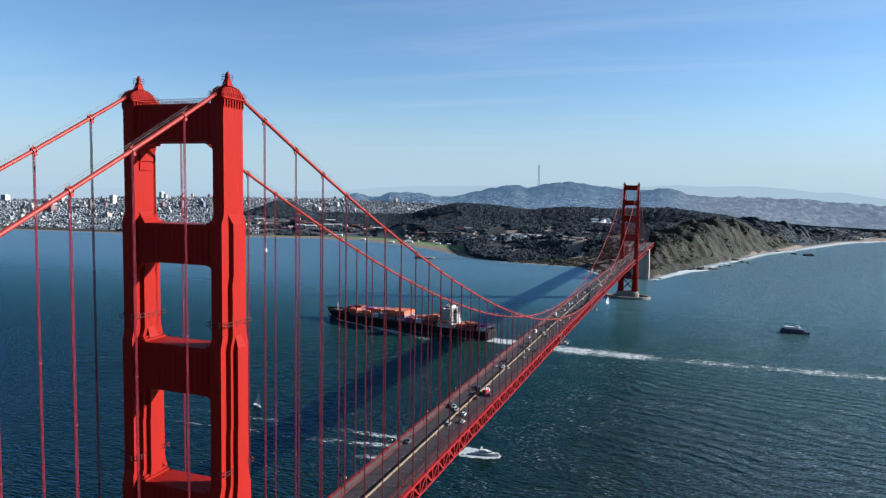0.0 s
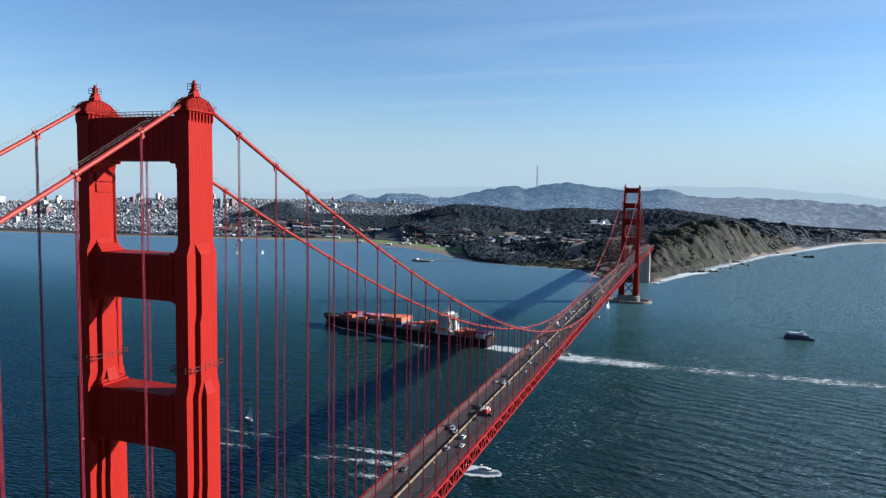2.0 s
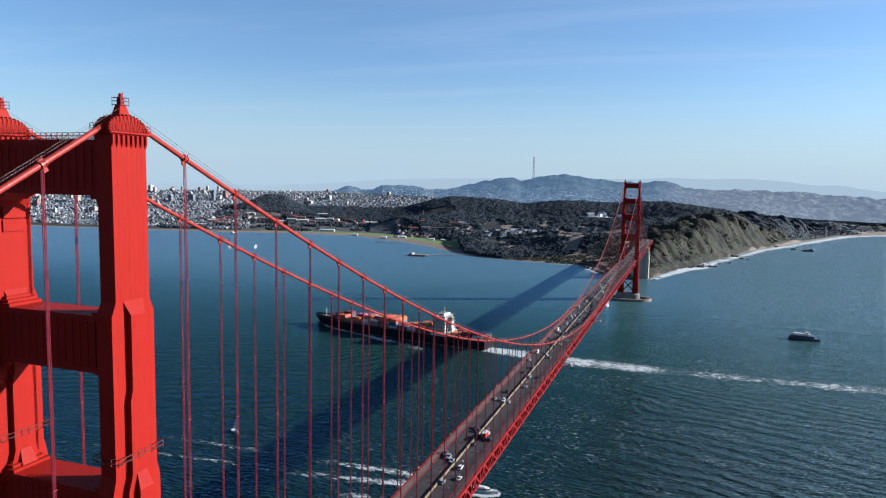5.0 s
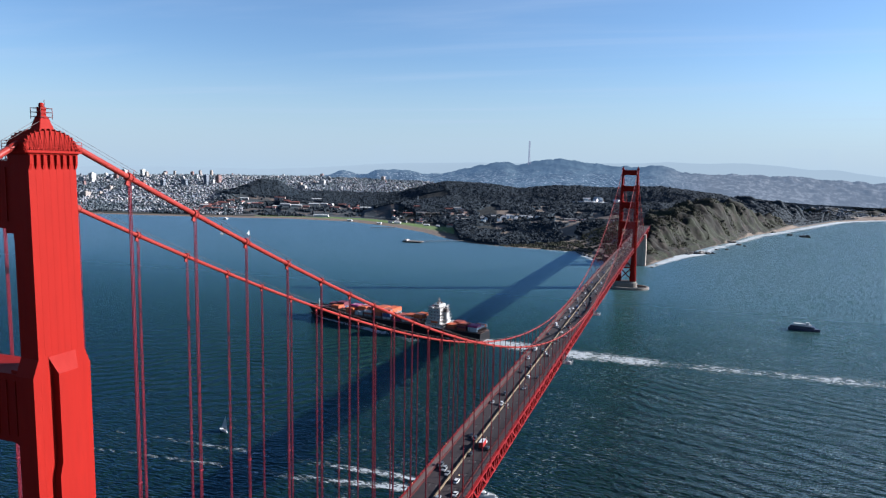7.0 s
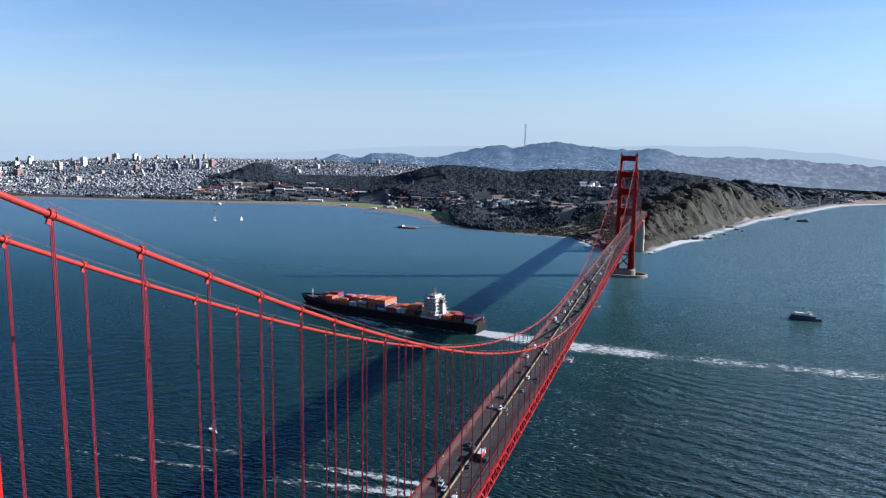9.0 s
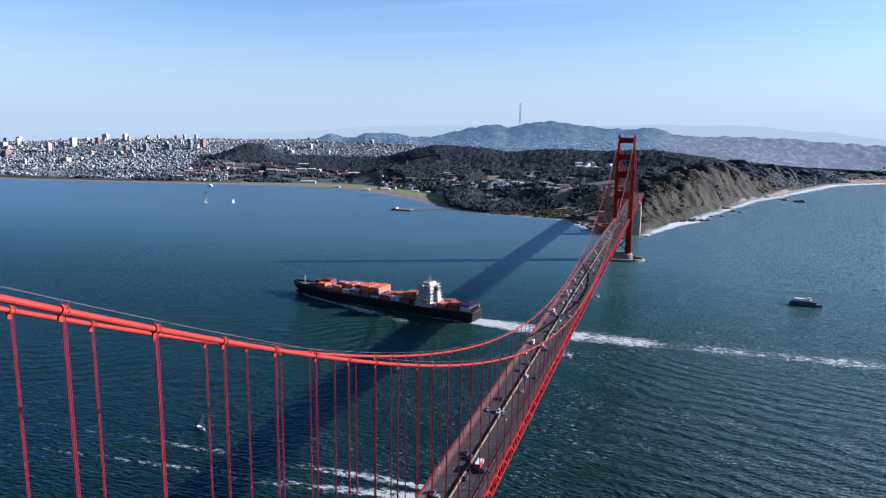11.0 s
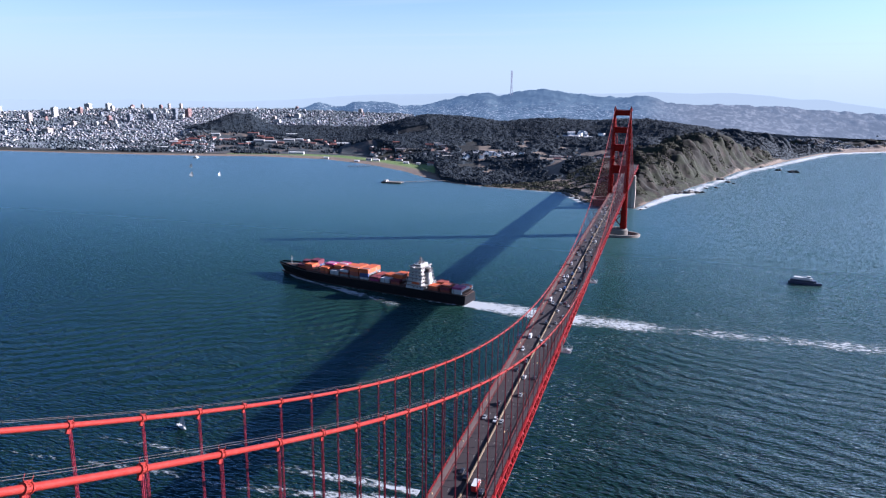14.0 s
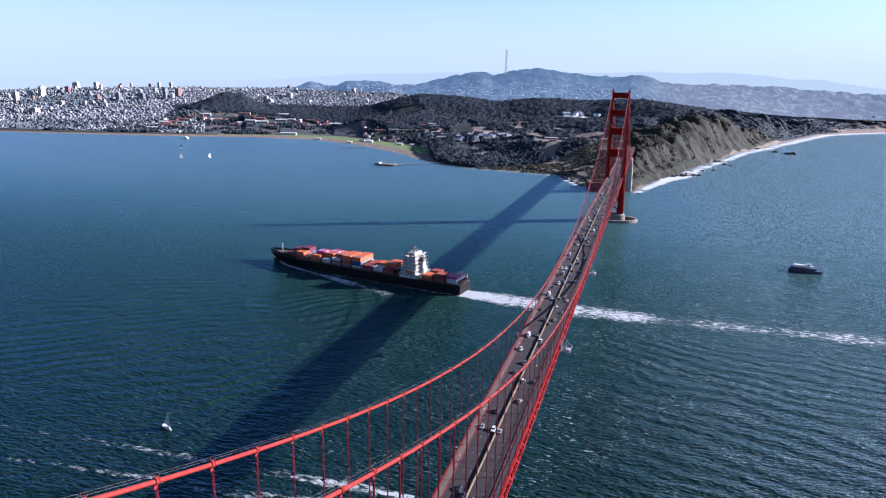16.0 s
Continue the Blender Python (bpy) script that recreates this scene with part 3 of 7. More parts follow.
        # stepped blocks where the strut's top meets the legs
        for fx in (-1, 1):
            for k in range(3):
                w = 2.6 - 0.85 * k
                bl = Mesh(); x0, x1 = sorted((fx * inner, fx * (inner - w)))
                bl.box(x0, x1, -d * (0.96 - 0.12 * k), d * (0.96 - 0.12 * k), z1 + 0.55 * k, z1 + 0.55 * (k + 1))
                if z1 < 220:
                    part("corner_step", bl, ORANGE, so)
            if z0 > 180:
                # inner wall brackets below the strut
                for k, (h0, h1, pr) in enumerate(((z0 - 4.6, z0 - 2.2, 0.45), (z0 - 7.0, z0 - 4.9, 0.3))):
                    bl = Mesh(); x0, x1 = sorted((fx * (inner + 0.001), fx * (inner - pr)))
                    bl.box(x0, x1, -2.0, 2.4, h0, h1)
                    part("wall_bracket", bl, ORANGE, so)
    # catwalk with railing along the top strut
    cw = Mesh()
    for fy in (-2.6, 2.6):
        for h in (0.1, 0.65, 1.2):
            cw.beam((-inner + 1, fy, 225.4 + h), (inner - 1, fy, 225.4 + h), 0.09, 0.09)
        for i in range(19):
            x = -inner + 1 + i * (2 * inner - 2) / 18
            cw.beam((x, fy, 225.4), (x, fy, 226.6), 0.08, 0.08)
            if i < 18:
                x2 = x + (2 * inner - 2) / 18
                cw.beam((x, fy, 225.45), (x2, fy, 226.6), 0.05, 0.05)
    part("catwalk_railing", cw, ORANGE, t)
    # cross-bracing under the road
    for z0, z1 in ((16, 40), (40, 64)):
        for fx in (-1, 1):
            br = Mesh(); br.beam((-fx * 11.4, 0, z0), (fx * 11.4, 0, z1), 1.8, 1.8)
            part("cross_brace", br, ORANGE, t)
    for z in (40, 64):
        br = Mesh(); br.box(-11.6, 11.6, -2.2, 2.2, z - 1.2, z + 1.2)
        part("cross_strut", br, ORANGE, t)
    return t


def oval(x, y, k=32):
    return [(x * math.cos(2 * math.pi * i / k), y * math.sin(2 * math.pi * i / k)) for i in range(k)]


tower(0, "tall red-orange steel bridge tower with stepped art deco legs")
tower(SPAN, "distant red-orange steel bridge tower on an oval concrete fender")
for yy in (0, SPAN):
    pier = thing("bridge_pier", "weathered concrete pier with an oval fender ring in the water" if yy else "weathered concrete pier in the water under the tower", "pier", m=pose(0, yy, 0))
    pm = Mesh(); pm.prism(oval(23, 13), -6, 11, oval(22.5, 12.5)); pm.prism(oval(22.5, 12.5), 11, 14, oval(20, 10.5))
    part("plinth", pm, CONCRETE, pier)
    if yy:
        fm = Mesh()
        o, i_ = oval(45, 27, 40), oval(41, 23, 40)
        fm.loft([[(x, y, -6) for x, y in o], [(x, y, 4.2) for x, y in o], [(x * 0.99, y * 0.99, 4.6) for x, y in o], [(x, y, 4.6) for x, y in i_], [(x, y, -6) for x, y in i_]], cap=False)
        part("fender_ring", fm, CONCRETE, pier)

# main cables with bands, hand ropes and suspenders
for sx in (-1, 1):
    x = sx * HALF
    cb = thing("main_cable", "thick red-orange main cable with clamped bands and hanging suspender ropes", "bridge cable", "main cables", m=pose(x, 0, 0))
    ys = [-343 + 343 * i / 40 for i in range(41)] + [SPAN * i / 168 for i in range(1, 169)] + [SPAN + 343 * i / 30 for i in range(1, 31)]
    cm = Mesh(); cm.tube([(0, y, cable_z(y)) for y in ys], 0.455, 12)
    part("cable", cm, ORANGE_CABLE, cb, smooth=True)
    for fx in (-0.55, 0.55):
        hr = Mesh(); hr.tube([(fx, y, cable_z(y) + 1.35) for y in ys], 0.028, 5)
        part("hand_rope", hr, HAND_WIRE, cb, "thin grey wire hand rope")
    band = None
    stations = [PANEL * k for k in range(1, 84)] + [-PANEL * k for k in range(1, 22)] + [SPAN + PANEL * k for k in range(1, 22)]
    for y in stations:
        z = cable_z(y)
        slope = math.atan((cable_z(y + 0.5) - cable_z(y - 0.5)))
        if band is None:
            bm_ = Mesh()
            bm_.tube([(0, -0.55, 0), (0, -0.45, 0), (0, 0.45, 0), (0, 0.55, 0)], [0.50, 0.57, 0.57, 0.50], 12)
            for yy in (-0.42, 0.42):
                bm_.tube([(0, yy - 0.09, 0), (0, yy + 0.09, 0)], 0.67, 12)
            bm_.box(-0.1, 0.1, -0.5, 0.5, 0.55, 0.78)
            bm_.box(-0.16, 0.16, -0.4, 0.4, -1.3, -0.55)
            for fx in (-0.55, 0.55):
                bm_.beam((fx, 0, 0.2), (fx, 0, 1.4), 0.05, 0.05)
            band = bm_.data("cable_band")
        part("cable_band", band, ORANGE_CABLE, cb, m=Matrix.Translation((0, y, z)) @ Matrix.Rotation(slope, 4, "X"))
        zr = road_z(y) + 0.3
        if z - zr > 1.5:
            sm = Mesh()
            for fy in (-0.17, 0.17):
                for fx in (-0.13, 0.13):
                    sm.tube([(fx, fy * 0.8, z - 0.6), (fx, fy, z - 1.6), (fx, fy, zr)], 0.07, 5)
            for h in (0.35, 0.65):
                sm.box(-0.2, 0.2, -0.4, 0.4, zr + (z - zr) * h - 0.1, zr + (z - zr) * h + 0.1) if z - zr > 40 else None
            part("suspender", sm, ROPE, cb, m=pose(0, y, 0))

# deck
Y0, Y1 = -343.0, SPAN + 640.0
deck = thing("bridge_deck", "six-lane bridge deck on a deep red-orange steel truss", "bridge deck")
deck_y = [Y0 + (Y1 - Y0) * i / 129 for i in range(130)]


def ribbon(x0, x1, z0, z1, ys=deck_y):
    m = Mesh()
    m.loft([[(x0, y, road_z(y) + z1), (x1, y, road_z(y) + z1), (x1, y, road_z(y) + z0), (x0, y, road_z(y) + z0)] for y in ys])
    return m


part("deck_slab", ribbon(-13.3, 13.3, -1.3, -0.12), CONCRETE, deck)
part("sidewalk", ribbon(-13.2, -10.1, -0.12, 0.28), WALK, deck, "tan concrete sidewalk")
part("sidewalk", ribbon(10.1, 13.2, -0.12, 0.28), WEST_WALK, deck, "brown concrete sidewalk with railing shade in its colour")
for x0, x1 in ((-10.1, -9.85), (9.85, 10.1)):
    part("curb_rail", ribbon(x0, x1, -0.12, 0.45), CURB_RED, deck, "dull red steel curb")
part("median_barrier", ribbon(-0.28, 0.28, -0.005, 0.95), BARRIER, deck, "yellowed movable median barrier")
# outer chords and railings of both sides
for sx in (-1, 1):
    x = sx * 13.7
    part("top_chord", ribbon(x - 0.42, x + 0.42, -0.75, 0.25), TRUSS_RED, deck)
    part("bottom_chord", ribbon(x - 0.42, x + 0.42, -7.5, -6.7), TRUSS_RED, deck)
    for h, s in ((1.32, 0.09), (0.45, 0.05)):
        part("handrail", ribbon(sx * 13.35 - s, sx * 13.35 + s, h, h + 0.12), TRUSS_RED, deck)
    for h in (0.95, 1.35):
        part("inner_rail", ribbon(sx * 10.0 - 0.035, sx * 10.0 + 0.035, h, h + 0.07), CURB_RED, deck)

post_m, vert_m = Mesh(), Mesh()
post_m.box(-0.12, 0.12, -0.12, 0.12, 0.2, 1.5)
vert_m.box(-0.34, 0.34, -0.36, 0.36, -6.7, -0.7)
post_d, vert_d = post_m.data("rail_post"), vert_m.data("truss_post")
HP = PANEL / 2
first_panel, last_panel = int(Y0 / HP), int(Y1 / HP)
rest = {k: Mesh() for k in ("far_diagonals", "far_posts")}
diag_d = {}
for sx in (-1, 1):
    for k in range(first_panel, last_panel):
        y = k * HP
        near = sx > 0 and 40 < y < 1240
        m = pose(sx * 13.7, y, road_z(y))
        if near:
            part("truss_post", vert_d, TRUSS_RED, deck, m=m)
        else:
            rest["far_posts"].box(sx * 13.7 - 0.3, sx * 13.7 + 0.3, y - 0.22, y + 0.22, road_z(y) - 6.7, road_z(y) - 0.7)
        a, b = (-7.0, -0.5) if k % 2 else (-0.5, -7.0)
        if near:
            if k % 2 not in diag_d:
                d = Mesh(); d.beam((0, 0, a), (0, HP, b), 0.75, 0.80)
                diag_d[k % 2] = d.data("truss_diagonal")
            part("truss_diagonal", diag_d[k % 2], TRUSS_RED, deck, m=Matrix.Translation((sx * 13.7, y, road_z(y))) @ Matrix.Rotation(math.atan2(road_z(y + HP) - road_z(y), HP), 4, "X"))
        else:
            rest["far_diagonals"].beam((sx * 13.7, y, road_z(y) + a), (sx * 13.7, y + HP, road_z(y + HP) + b), 0.75, 0.80)
for k, mb in rest.items():
    part("truss_members", mb, TRUSS_RED, deck)["kind"] = "stuff"
# railing posts and pickets of the nearer span; further ones run together
far_rail = Mesh()
for sx in (-1, 1):
    for k in range(first_panel * 2, last_panel * 2):
        y = k * HP / 2
        if 90 < y < 560 and sx > 0:
            part("rail_post", post_d, TRUSS_RED, deck, m=pose(sx * 13.35, y, road_z(y)))
        else:
            far_rail.box(sx * 13.35 - 0.1, sx * 13.35 + 0.1, y - 0.1, y + 0.1, road_z(y) + 0.2, road_z(y) + 1.5)
        if 90 < y < 700 and k % 2 == 0:
            far_rail.box(sx * 10 - 0.06, sx * 10 + 0.06, y - 0.06, y + 0.06, road_z(y) + 0.3, road_z(y) + 1.4)
        for q in range(5):
            yy = y + q * 0.762 + 0.38
            far_rail.box(sx * 13.35 - 0.015, sx * 13.35 + 0.015, yy - 0.05, yy + 0.05, road_z(yy) + 0.45, road_z(yy) + 1.32)
part("railing_infill", far_rail, TRUSS_RED, deck)["kind"] = "stuff"
# sway frames at every panel point and the bottom lateral bracing
sway = Mesh()
for k in range(first_panel, last_panel):
    y = k * HP
    z = road_z(y)
    sway.box(-13.3, 13.3, y - 0.25, y + 0.25, z - 3.1, z - 1.3)
    sway.box(-13.3, 13.3, y - 0.3, y + 0.3, z - 7.4, z - 6.8)
    for s_ in (-1, 1):
        sway.beam((s_ * 13.3, y, z - 6.9), (s_ * 4.4, y, z - 3.0), 0.7, 0.8)
        sway.beam((0, y, z - 6.9), (s_ * 4.4, y, z - 3.0), 0.7, 0.8)
        sway.beam((s_ * 13.3, y, z - 7.1), (0, y + HP, road_z(y + HP) - 7.1), 1.5, 0.35)
        sway.beam((0, y, z - 7.1), (s_ * 13.3, y + HP, road_z(y + HP) - 7.1), 1.5, 0.35)
part("sway_bracing", sway, TRUSS_RED, deck)["kind"] = "stuff"
# unseen bars added low in the truss to fill out the deck's shadow
for x in (-9.4, -5.7, -1.9, 1.9, 5.7, 9.4):
    part("lower_stringer", ribbon(x - 0.28, x + 0.28, -7.0, -6.5), TRUSS_RED, deck)
for x in (-11.5, -7.6, -3.8, 0, 3.8, 7.6, 11.5):
    part("stringer", ribbon(x - 0.2, x + 0.2, -3.0, -1.3), ORANGE, deck)

# road surface panels with open joints between them
pan = Mesh(); pan.box(-9.75, 9.75, -PANEL / 2 + 0.09, PANEL / 2 - 0.09, -0.12, 0.0)
pan_d = pan.data("road_panel")
for k in range(first_panel // 2, last_panel // 2 + 1):
    y = (k + 0.5) * PANEL
    tilt = math.degrees(math.atan2(road_z(y + 7) - road_z(y - 7), 14))
    part("road_panel", pan_d, ASPHALT, deck, m=pose(0, y, road_z(y), tilt))
dashes = Mesh()
for k in range(0, 200):
    y = -40 + k * 7.62
    for x in (-6.3, -3.2, 3.2, 6.3):
        if k % 2:
            dashes.box(x - 0.07, x + 0.07, y - 1.4, y + 1.4, road_z(y) + 0.002, road_z(y) + 0.012)
part("lane_markings", dashes, PAINT_LINE, deck)["kind"] = "stuff"

# lamp posts along both walks
lp = thing("street_lamp", "red-orange steel street lamp with a curved arm over the road", "street lamp", "lamps along the bridge", m=pose(-10.4, -60, road_z(-60)))
pm = Mesh(); pm.tube([(0, 0, 0.28), (0, 0, 1.0), (0, 0, 7.0)], [0.2, 0.13, 0.09], 8)
part("pole", pm, ORANGE, lp)
am = Mesh(); am.tube([(0, 0, 6.9), (0.15, 0, 7.8), (0.7, 0, 8.4), (1.5, 0, 8.45), (2.1, 0, 8.2)], [0.09, 0.08, 0.07, 0.07, 0.06], 7)
part("arm", am, ORANGE, lp)
lm = Mesh(); lm.tube([(2.1, 0, 8.25), (2.1, 0, 8.1), (2.1, 0, 7.65), (2.1, 0, 7.55)], [0.12, 0.3, 0.26, 0.1], 8)
part("lantern", lm, LAMP_LENS, lp, "amber glass lantern")
for k in range(-5, 34):
    y = k * 45.72 + 12
    if -300 < y < 1500:
        copy_thing(lp, pose(-10.4, y, road_z(y)))
        copy_thing(lp, pose(10.4, y + 15, road_z(y + 15), 0, 0, 180))
for o in (*lp.children, lp):
    bpy.data.objects.remove(o)

# travelling maintenance platforms slung from the truss
def traveller(x, y, side, label):
    t = thing("maintenance_platform", label, "platform", "platforms slung under the bridge", m=pose(x, y, road_z(y) - 8))
    fl = Mesh(); fl.box(min(0, side * 7), max(0, side * 7), -5, 5, -0.6, -0.3)
    part("floor", fl, GREY_STEEL, t)
    fr = Mesh()
    for yy in (-5, -2.5, 0, 2.5, 5):
        for xx in (0.3, 3.5, 7):
            fr.beam((side * xx, yy, -0.4), (side * xx, yy, 1.6), 0.18, 0.18)
        fr.beam((side * 0.2, yy, 1.5), (side * 7, yy, 1.5), 0.14, 0.14)
        fr.beam((0, yy, 7.6), (side * 6, yy, 1.0), 0.16, 0.16) if yy in (-5, 5) else None
        fr.beam((-side * 0.5, yy, 7.4), (side * 0.3, yy, 7.2), 0.2, 0.2)
        fr.beam((side * 0.2, yy, 7.3), (side * 0.3, yy, -0.4), 0.2, 0.2)
    for xx in (0.3, 3.5, 7):
        for h in (0.5, 1.5):
            fr.beam((side * xx, -5, h), (side * xx, 5, h), 0.14, 0.14)
    part("frame", fr, GREY_STEEL, t)
    bx = Mesh(); bx.box(min(side * 4.2, side * 6.4), max(side * 4.2, side * 6.4), -4, -1.5, -0.3, 1.5)
    part("tool_locker", bx, WHITE, t)


traveller(14.0, 655, 1, "grey steel maintenance platform hung outside the truss")
traveller(14.0, 462, 1, "grey steel maintenance platform hung outside the truss")
traveller(-14.0, 480, -1, "grey steel maintenance platform hung outside the truss")
traveller(-14.0, 700, -1, "grey steel maintenance platform hung outside the truss")

# concrete pylons and the approach at the southern shore, anchorage pylon at the northern end
for y in (SPAN + 343, Y0):
    py = thing("bridge_pylon", "pale concrete bridge pylon with fluted shafts standing at the shore", "pylon", m=pose(0, y, 0))
    for sx in (-1, 1):
        for k, (w, d, z) in enumerate(((4.2, 9.5, 50), (3.4, 8.0, 63), (2.8, 6.5, 74))):
            pm = Mesh(); pm.prism(chamfered(w, d, 0.5), -4, z)
            part("shaft", pm, PALE_CONCRETE, py, m=pose(sx * 16.5, 0, 0))
    wm = Mesh(); wm.box(-13, 13, -6, 6, -4, 64)
    part("cross_wall", wm, PALE_CONCRETE, py)

# ---- land ----
CX, CY = 63.0, 21.0          # the land is laid out by bearing and distance from here


def bearing_shape(ridge):
    a = np.array([r[0] for r in ridge], float)
    return a, np.array([r[1] for r in ridge], float), np.array([r[2] for r in ridge], float)


SHORE = [(-2900, 2120), (-2474, 2181), (-2225, 2217), (-1760, 2307), (-1444, 2408), (-1174, 2409), (-935, 2290), (-748, 2139), (-608, 1986), (-499, 1891),
         (-388, 1848), (-260, 1831), (-176, 1821), (-113, 1722), (-78, 1643), (23, 1610), (60, 1764), (115, 1920), (163, 2083), (256, 2335), (329, 2589),
         (451, 2848), (606, 3214), (787, 3601), (944, 3781), (1154, 3959), (1900, 4300), (2600, 4500)]
SX, SY = np.array([p[0] for p in SHORE], float), np.array([p[1] for p in SHORE], float)

EAST_KNOLL = [(-39, 3700, 20), (-37.2, 3700, 70), (-35.7, 3750, 100), (-34.4, 3800, 134), (-33.0, 3800, 126), (-31.5, 3750, 70), (-30.5, 3750, 40)]
WOOD_RIDGE = [(-33, 3700, 60), (-30, 3700, 48), (-27.3, 3750, 52), (-25.1, 3700, 50), (-22.8, 3650, 78), (-20.6, 3620, 124), (-18.9, 3600, 142), (-16.3, 3600, 139), (-12.7, 3500, 113),
              (-9.5, 3500, 135), (-5.0, 3450, 129), (-1.1, 3350, 145), (1.5, 3250, 127), (4.0, 3250, 107), (6.0, 3250, 82), (8.0, 3250, 62), (10.5, 3300, 30)]
MID_RIDGE = [(-26, 3000, 20), (-23.7, 3000, 58), (-20.0, 3050, 68), (-16.3, 3000, 68), (-11.7, 2900, 62), (-7.1, 2950, 74), (-4.5, 2850, 76), (-1, 2850, 90), (3, 2900, 84), (6, 2950, 50), (8, 3000, 20)]
FRONT_BLUFF = [(-19.5, 2350, 0), (-17.2, 2350, 24), (-14.9, 2450, 40), (-11.6, 2350, 44), (-8.8, 2200, 50), (-5.2, 2100, 60), (-3.0, 2080, 68), (-1.7, 2150, 84), (0, 2200, 70)]
CLIFF_TOP = [(-3.0, 2100, 64), (-1.7, 2150, 88), (-0.5, 2250, 100), (1.2, 2380, 112), (2.8, 2500, 114), (4.2, 2650, 103), (5.7, 2800, 76), (7.1, 2950, 44), (8.3, 3050, 18), (9.5, 3150, 0)]
CRAG = [(-2.4, 1830, 30), (-1.4, 1900, 66), (0.0, 2000, 78), (1.7, 2150, 84), (3.7, 2400, 72), (5.0, 2560, 40)]
KNOBS = [(-29.4, 4600, 150), (-28.6, 4600, 164), (-27.7, 4600, 188), (-26.7, 4600, 172), (-25.7, 4550, 164), (-24.9, 4500, 196), (-23.7, 4500, 204), (-22.4, 4500, 202), (-21.4, 4500, 186), (-20.4, 4500, 150)]
SOUTH_HILLS = [(-21, 4720, 170), (-19.2, 4720, 184), (-17.8, 4720, 204), (-16.4, 4720, 236), (-14.9, 4720, 262), (-13.9, 4720, 272), (-13.1, 4720, 250), (-12.0, 4720, 270), (-10.3, 4720, 287), (-8.9, 4720, 295),
               (-8.0, 4720, 286), (-6.8, 4720, 268), (-5.1, 4720, 252), (-3.4, 4720, 249), (-2.1, 4720, 258), (-0.8, 4720, 252), (0.1, 4720, 221), (1.3, 4720, 206), (5.3, 4720, 210),
               (8.4, 4720, 201), (11.0, 4720, 187), (15.1, 4720, 170), (22, 4720, 150)]


def land_z(x, y):
    """Height of the land over the sea, and the distance inland."""
    x, y = np.asarray(x, float), np.asarray(y, float)
    d = np.full(x.shape, 1e9)
    for i in range(len(SX) - 1):
        ax, ay, bx, by = SX[i], SY[i], SX[i + 1], SY[i + 1]
        t = np.clip(((x - ax) * (bx - ax) + (y - ay) * (by - ay)) / ((bx - ax) ** 2 + (by - ay) ** 2), 0, 1)
        d = np.minimum(d, np.hypot(x - ax - t * (bx - ax), y - ay - t * (by - ay)))
    d = np.where(y > np.interp(x, SX, SY), d, -d)
    d = d + 7 * (fbm(x / 60, y / 60, 3, 5) - 0.5)
    ang, dist = np.degrees(np.arctan2(x - CX, y - CY)), np.hypot(x - CX, y - CY)
    z = np.where(d < 0, np.maximum(d * 0.08, -6), 4 * smooth(0, 60, d) + 0.3 * smooth(0, 8, d))
    # gentle rise of the far districts
    far = np.interp(ang, [-56, -49, -45, -38, -30, -24, -18, -8, 0, 5, 11, 16, 24], [104, 120, 133, 138, 140, 138, 122, 110, 105, 108, 104, 98, 90])
    z = z + far * smooth(150, 2300, d * 1.1 + (dist - 2950) * 0.55) * smooth(2500, 4700, dist)
    bump_ = fbm(x / 260, y / 260, 4, 2) - 0.5
    inland = smooth(10, 130, d)
    tops = [(EAST_KNOLL, 260, 300, 1), (WOOD_RIDGE, 420, 420, 1), (MID_RIDGE, 330, 380, 1), (FRONT_BLUFF, 210, 330, 1), (CLIFF_TOP, 330, 420, 1), (CRAG, 200, 260, 1)]
    for ridge, wf, wb, _ in tops:
        a, rd, rz = bearing_shape(ridge)
        mid, top = np.interp(ang, a, rd), np.interp(ang, a, rz, left=0, right=0)
        u = dist - mid
        h = top * np.exp(-(np.abs(u) / np.where(u < 0, wf, wb)) ** 2)
        if ridge is CLIFF_TOP or ridge is CRAG:
            h = h * smooth(0, 88, d + 26 * (fbm(x / 45, y / 45, 3, 9) - 0.5))
        elif ridge is FRONT_BLUFF:
            h = h * smooth(6, 90, d)
        else:
            h = h * np.where(ang < -18.2, smooth(140, 340, d), inland)
        k = 14.0
        z = np.where(h > 1, np.maximum(z, h) + k * np.exp(-np.abs(z - h) / k) * 0.35 * (h > 1), z)
    gully = np.abs(fbm((x * 0.38 + y * 0.92) / 150, (x * 0.92 - y * 0.38) / 380, 5, 11) - 0.5) * 2
    spur = np.abs(fbm((x * 0.30 + y * 0.95) / 44, (x * 0.95 - y * 0.30) / 150, 4, 13) - 0.5) * 2
    sea_cliff = (ang > -3.5) * smooth(12, 60, d) * (1 - smooth(230, 420, d))
    z = z + sea_cliff * 22 * (fbm(x / 26, y / 26, 3, 17) - 0.5) * smooth(4, 30, z)
    z = z + inland * 10 * bump_ * smooth(5, 40, z) - sea_cliff * (46 * (0.26 - gully) + 44 * (0.22 - spur)) * smooth(2, 30, z)
    return np.where(d < 0, np.minimum(z, -0.2), np.maximum(z, 0.25)), d


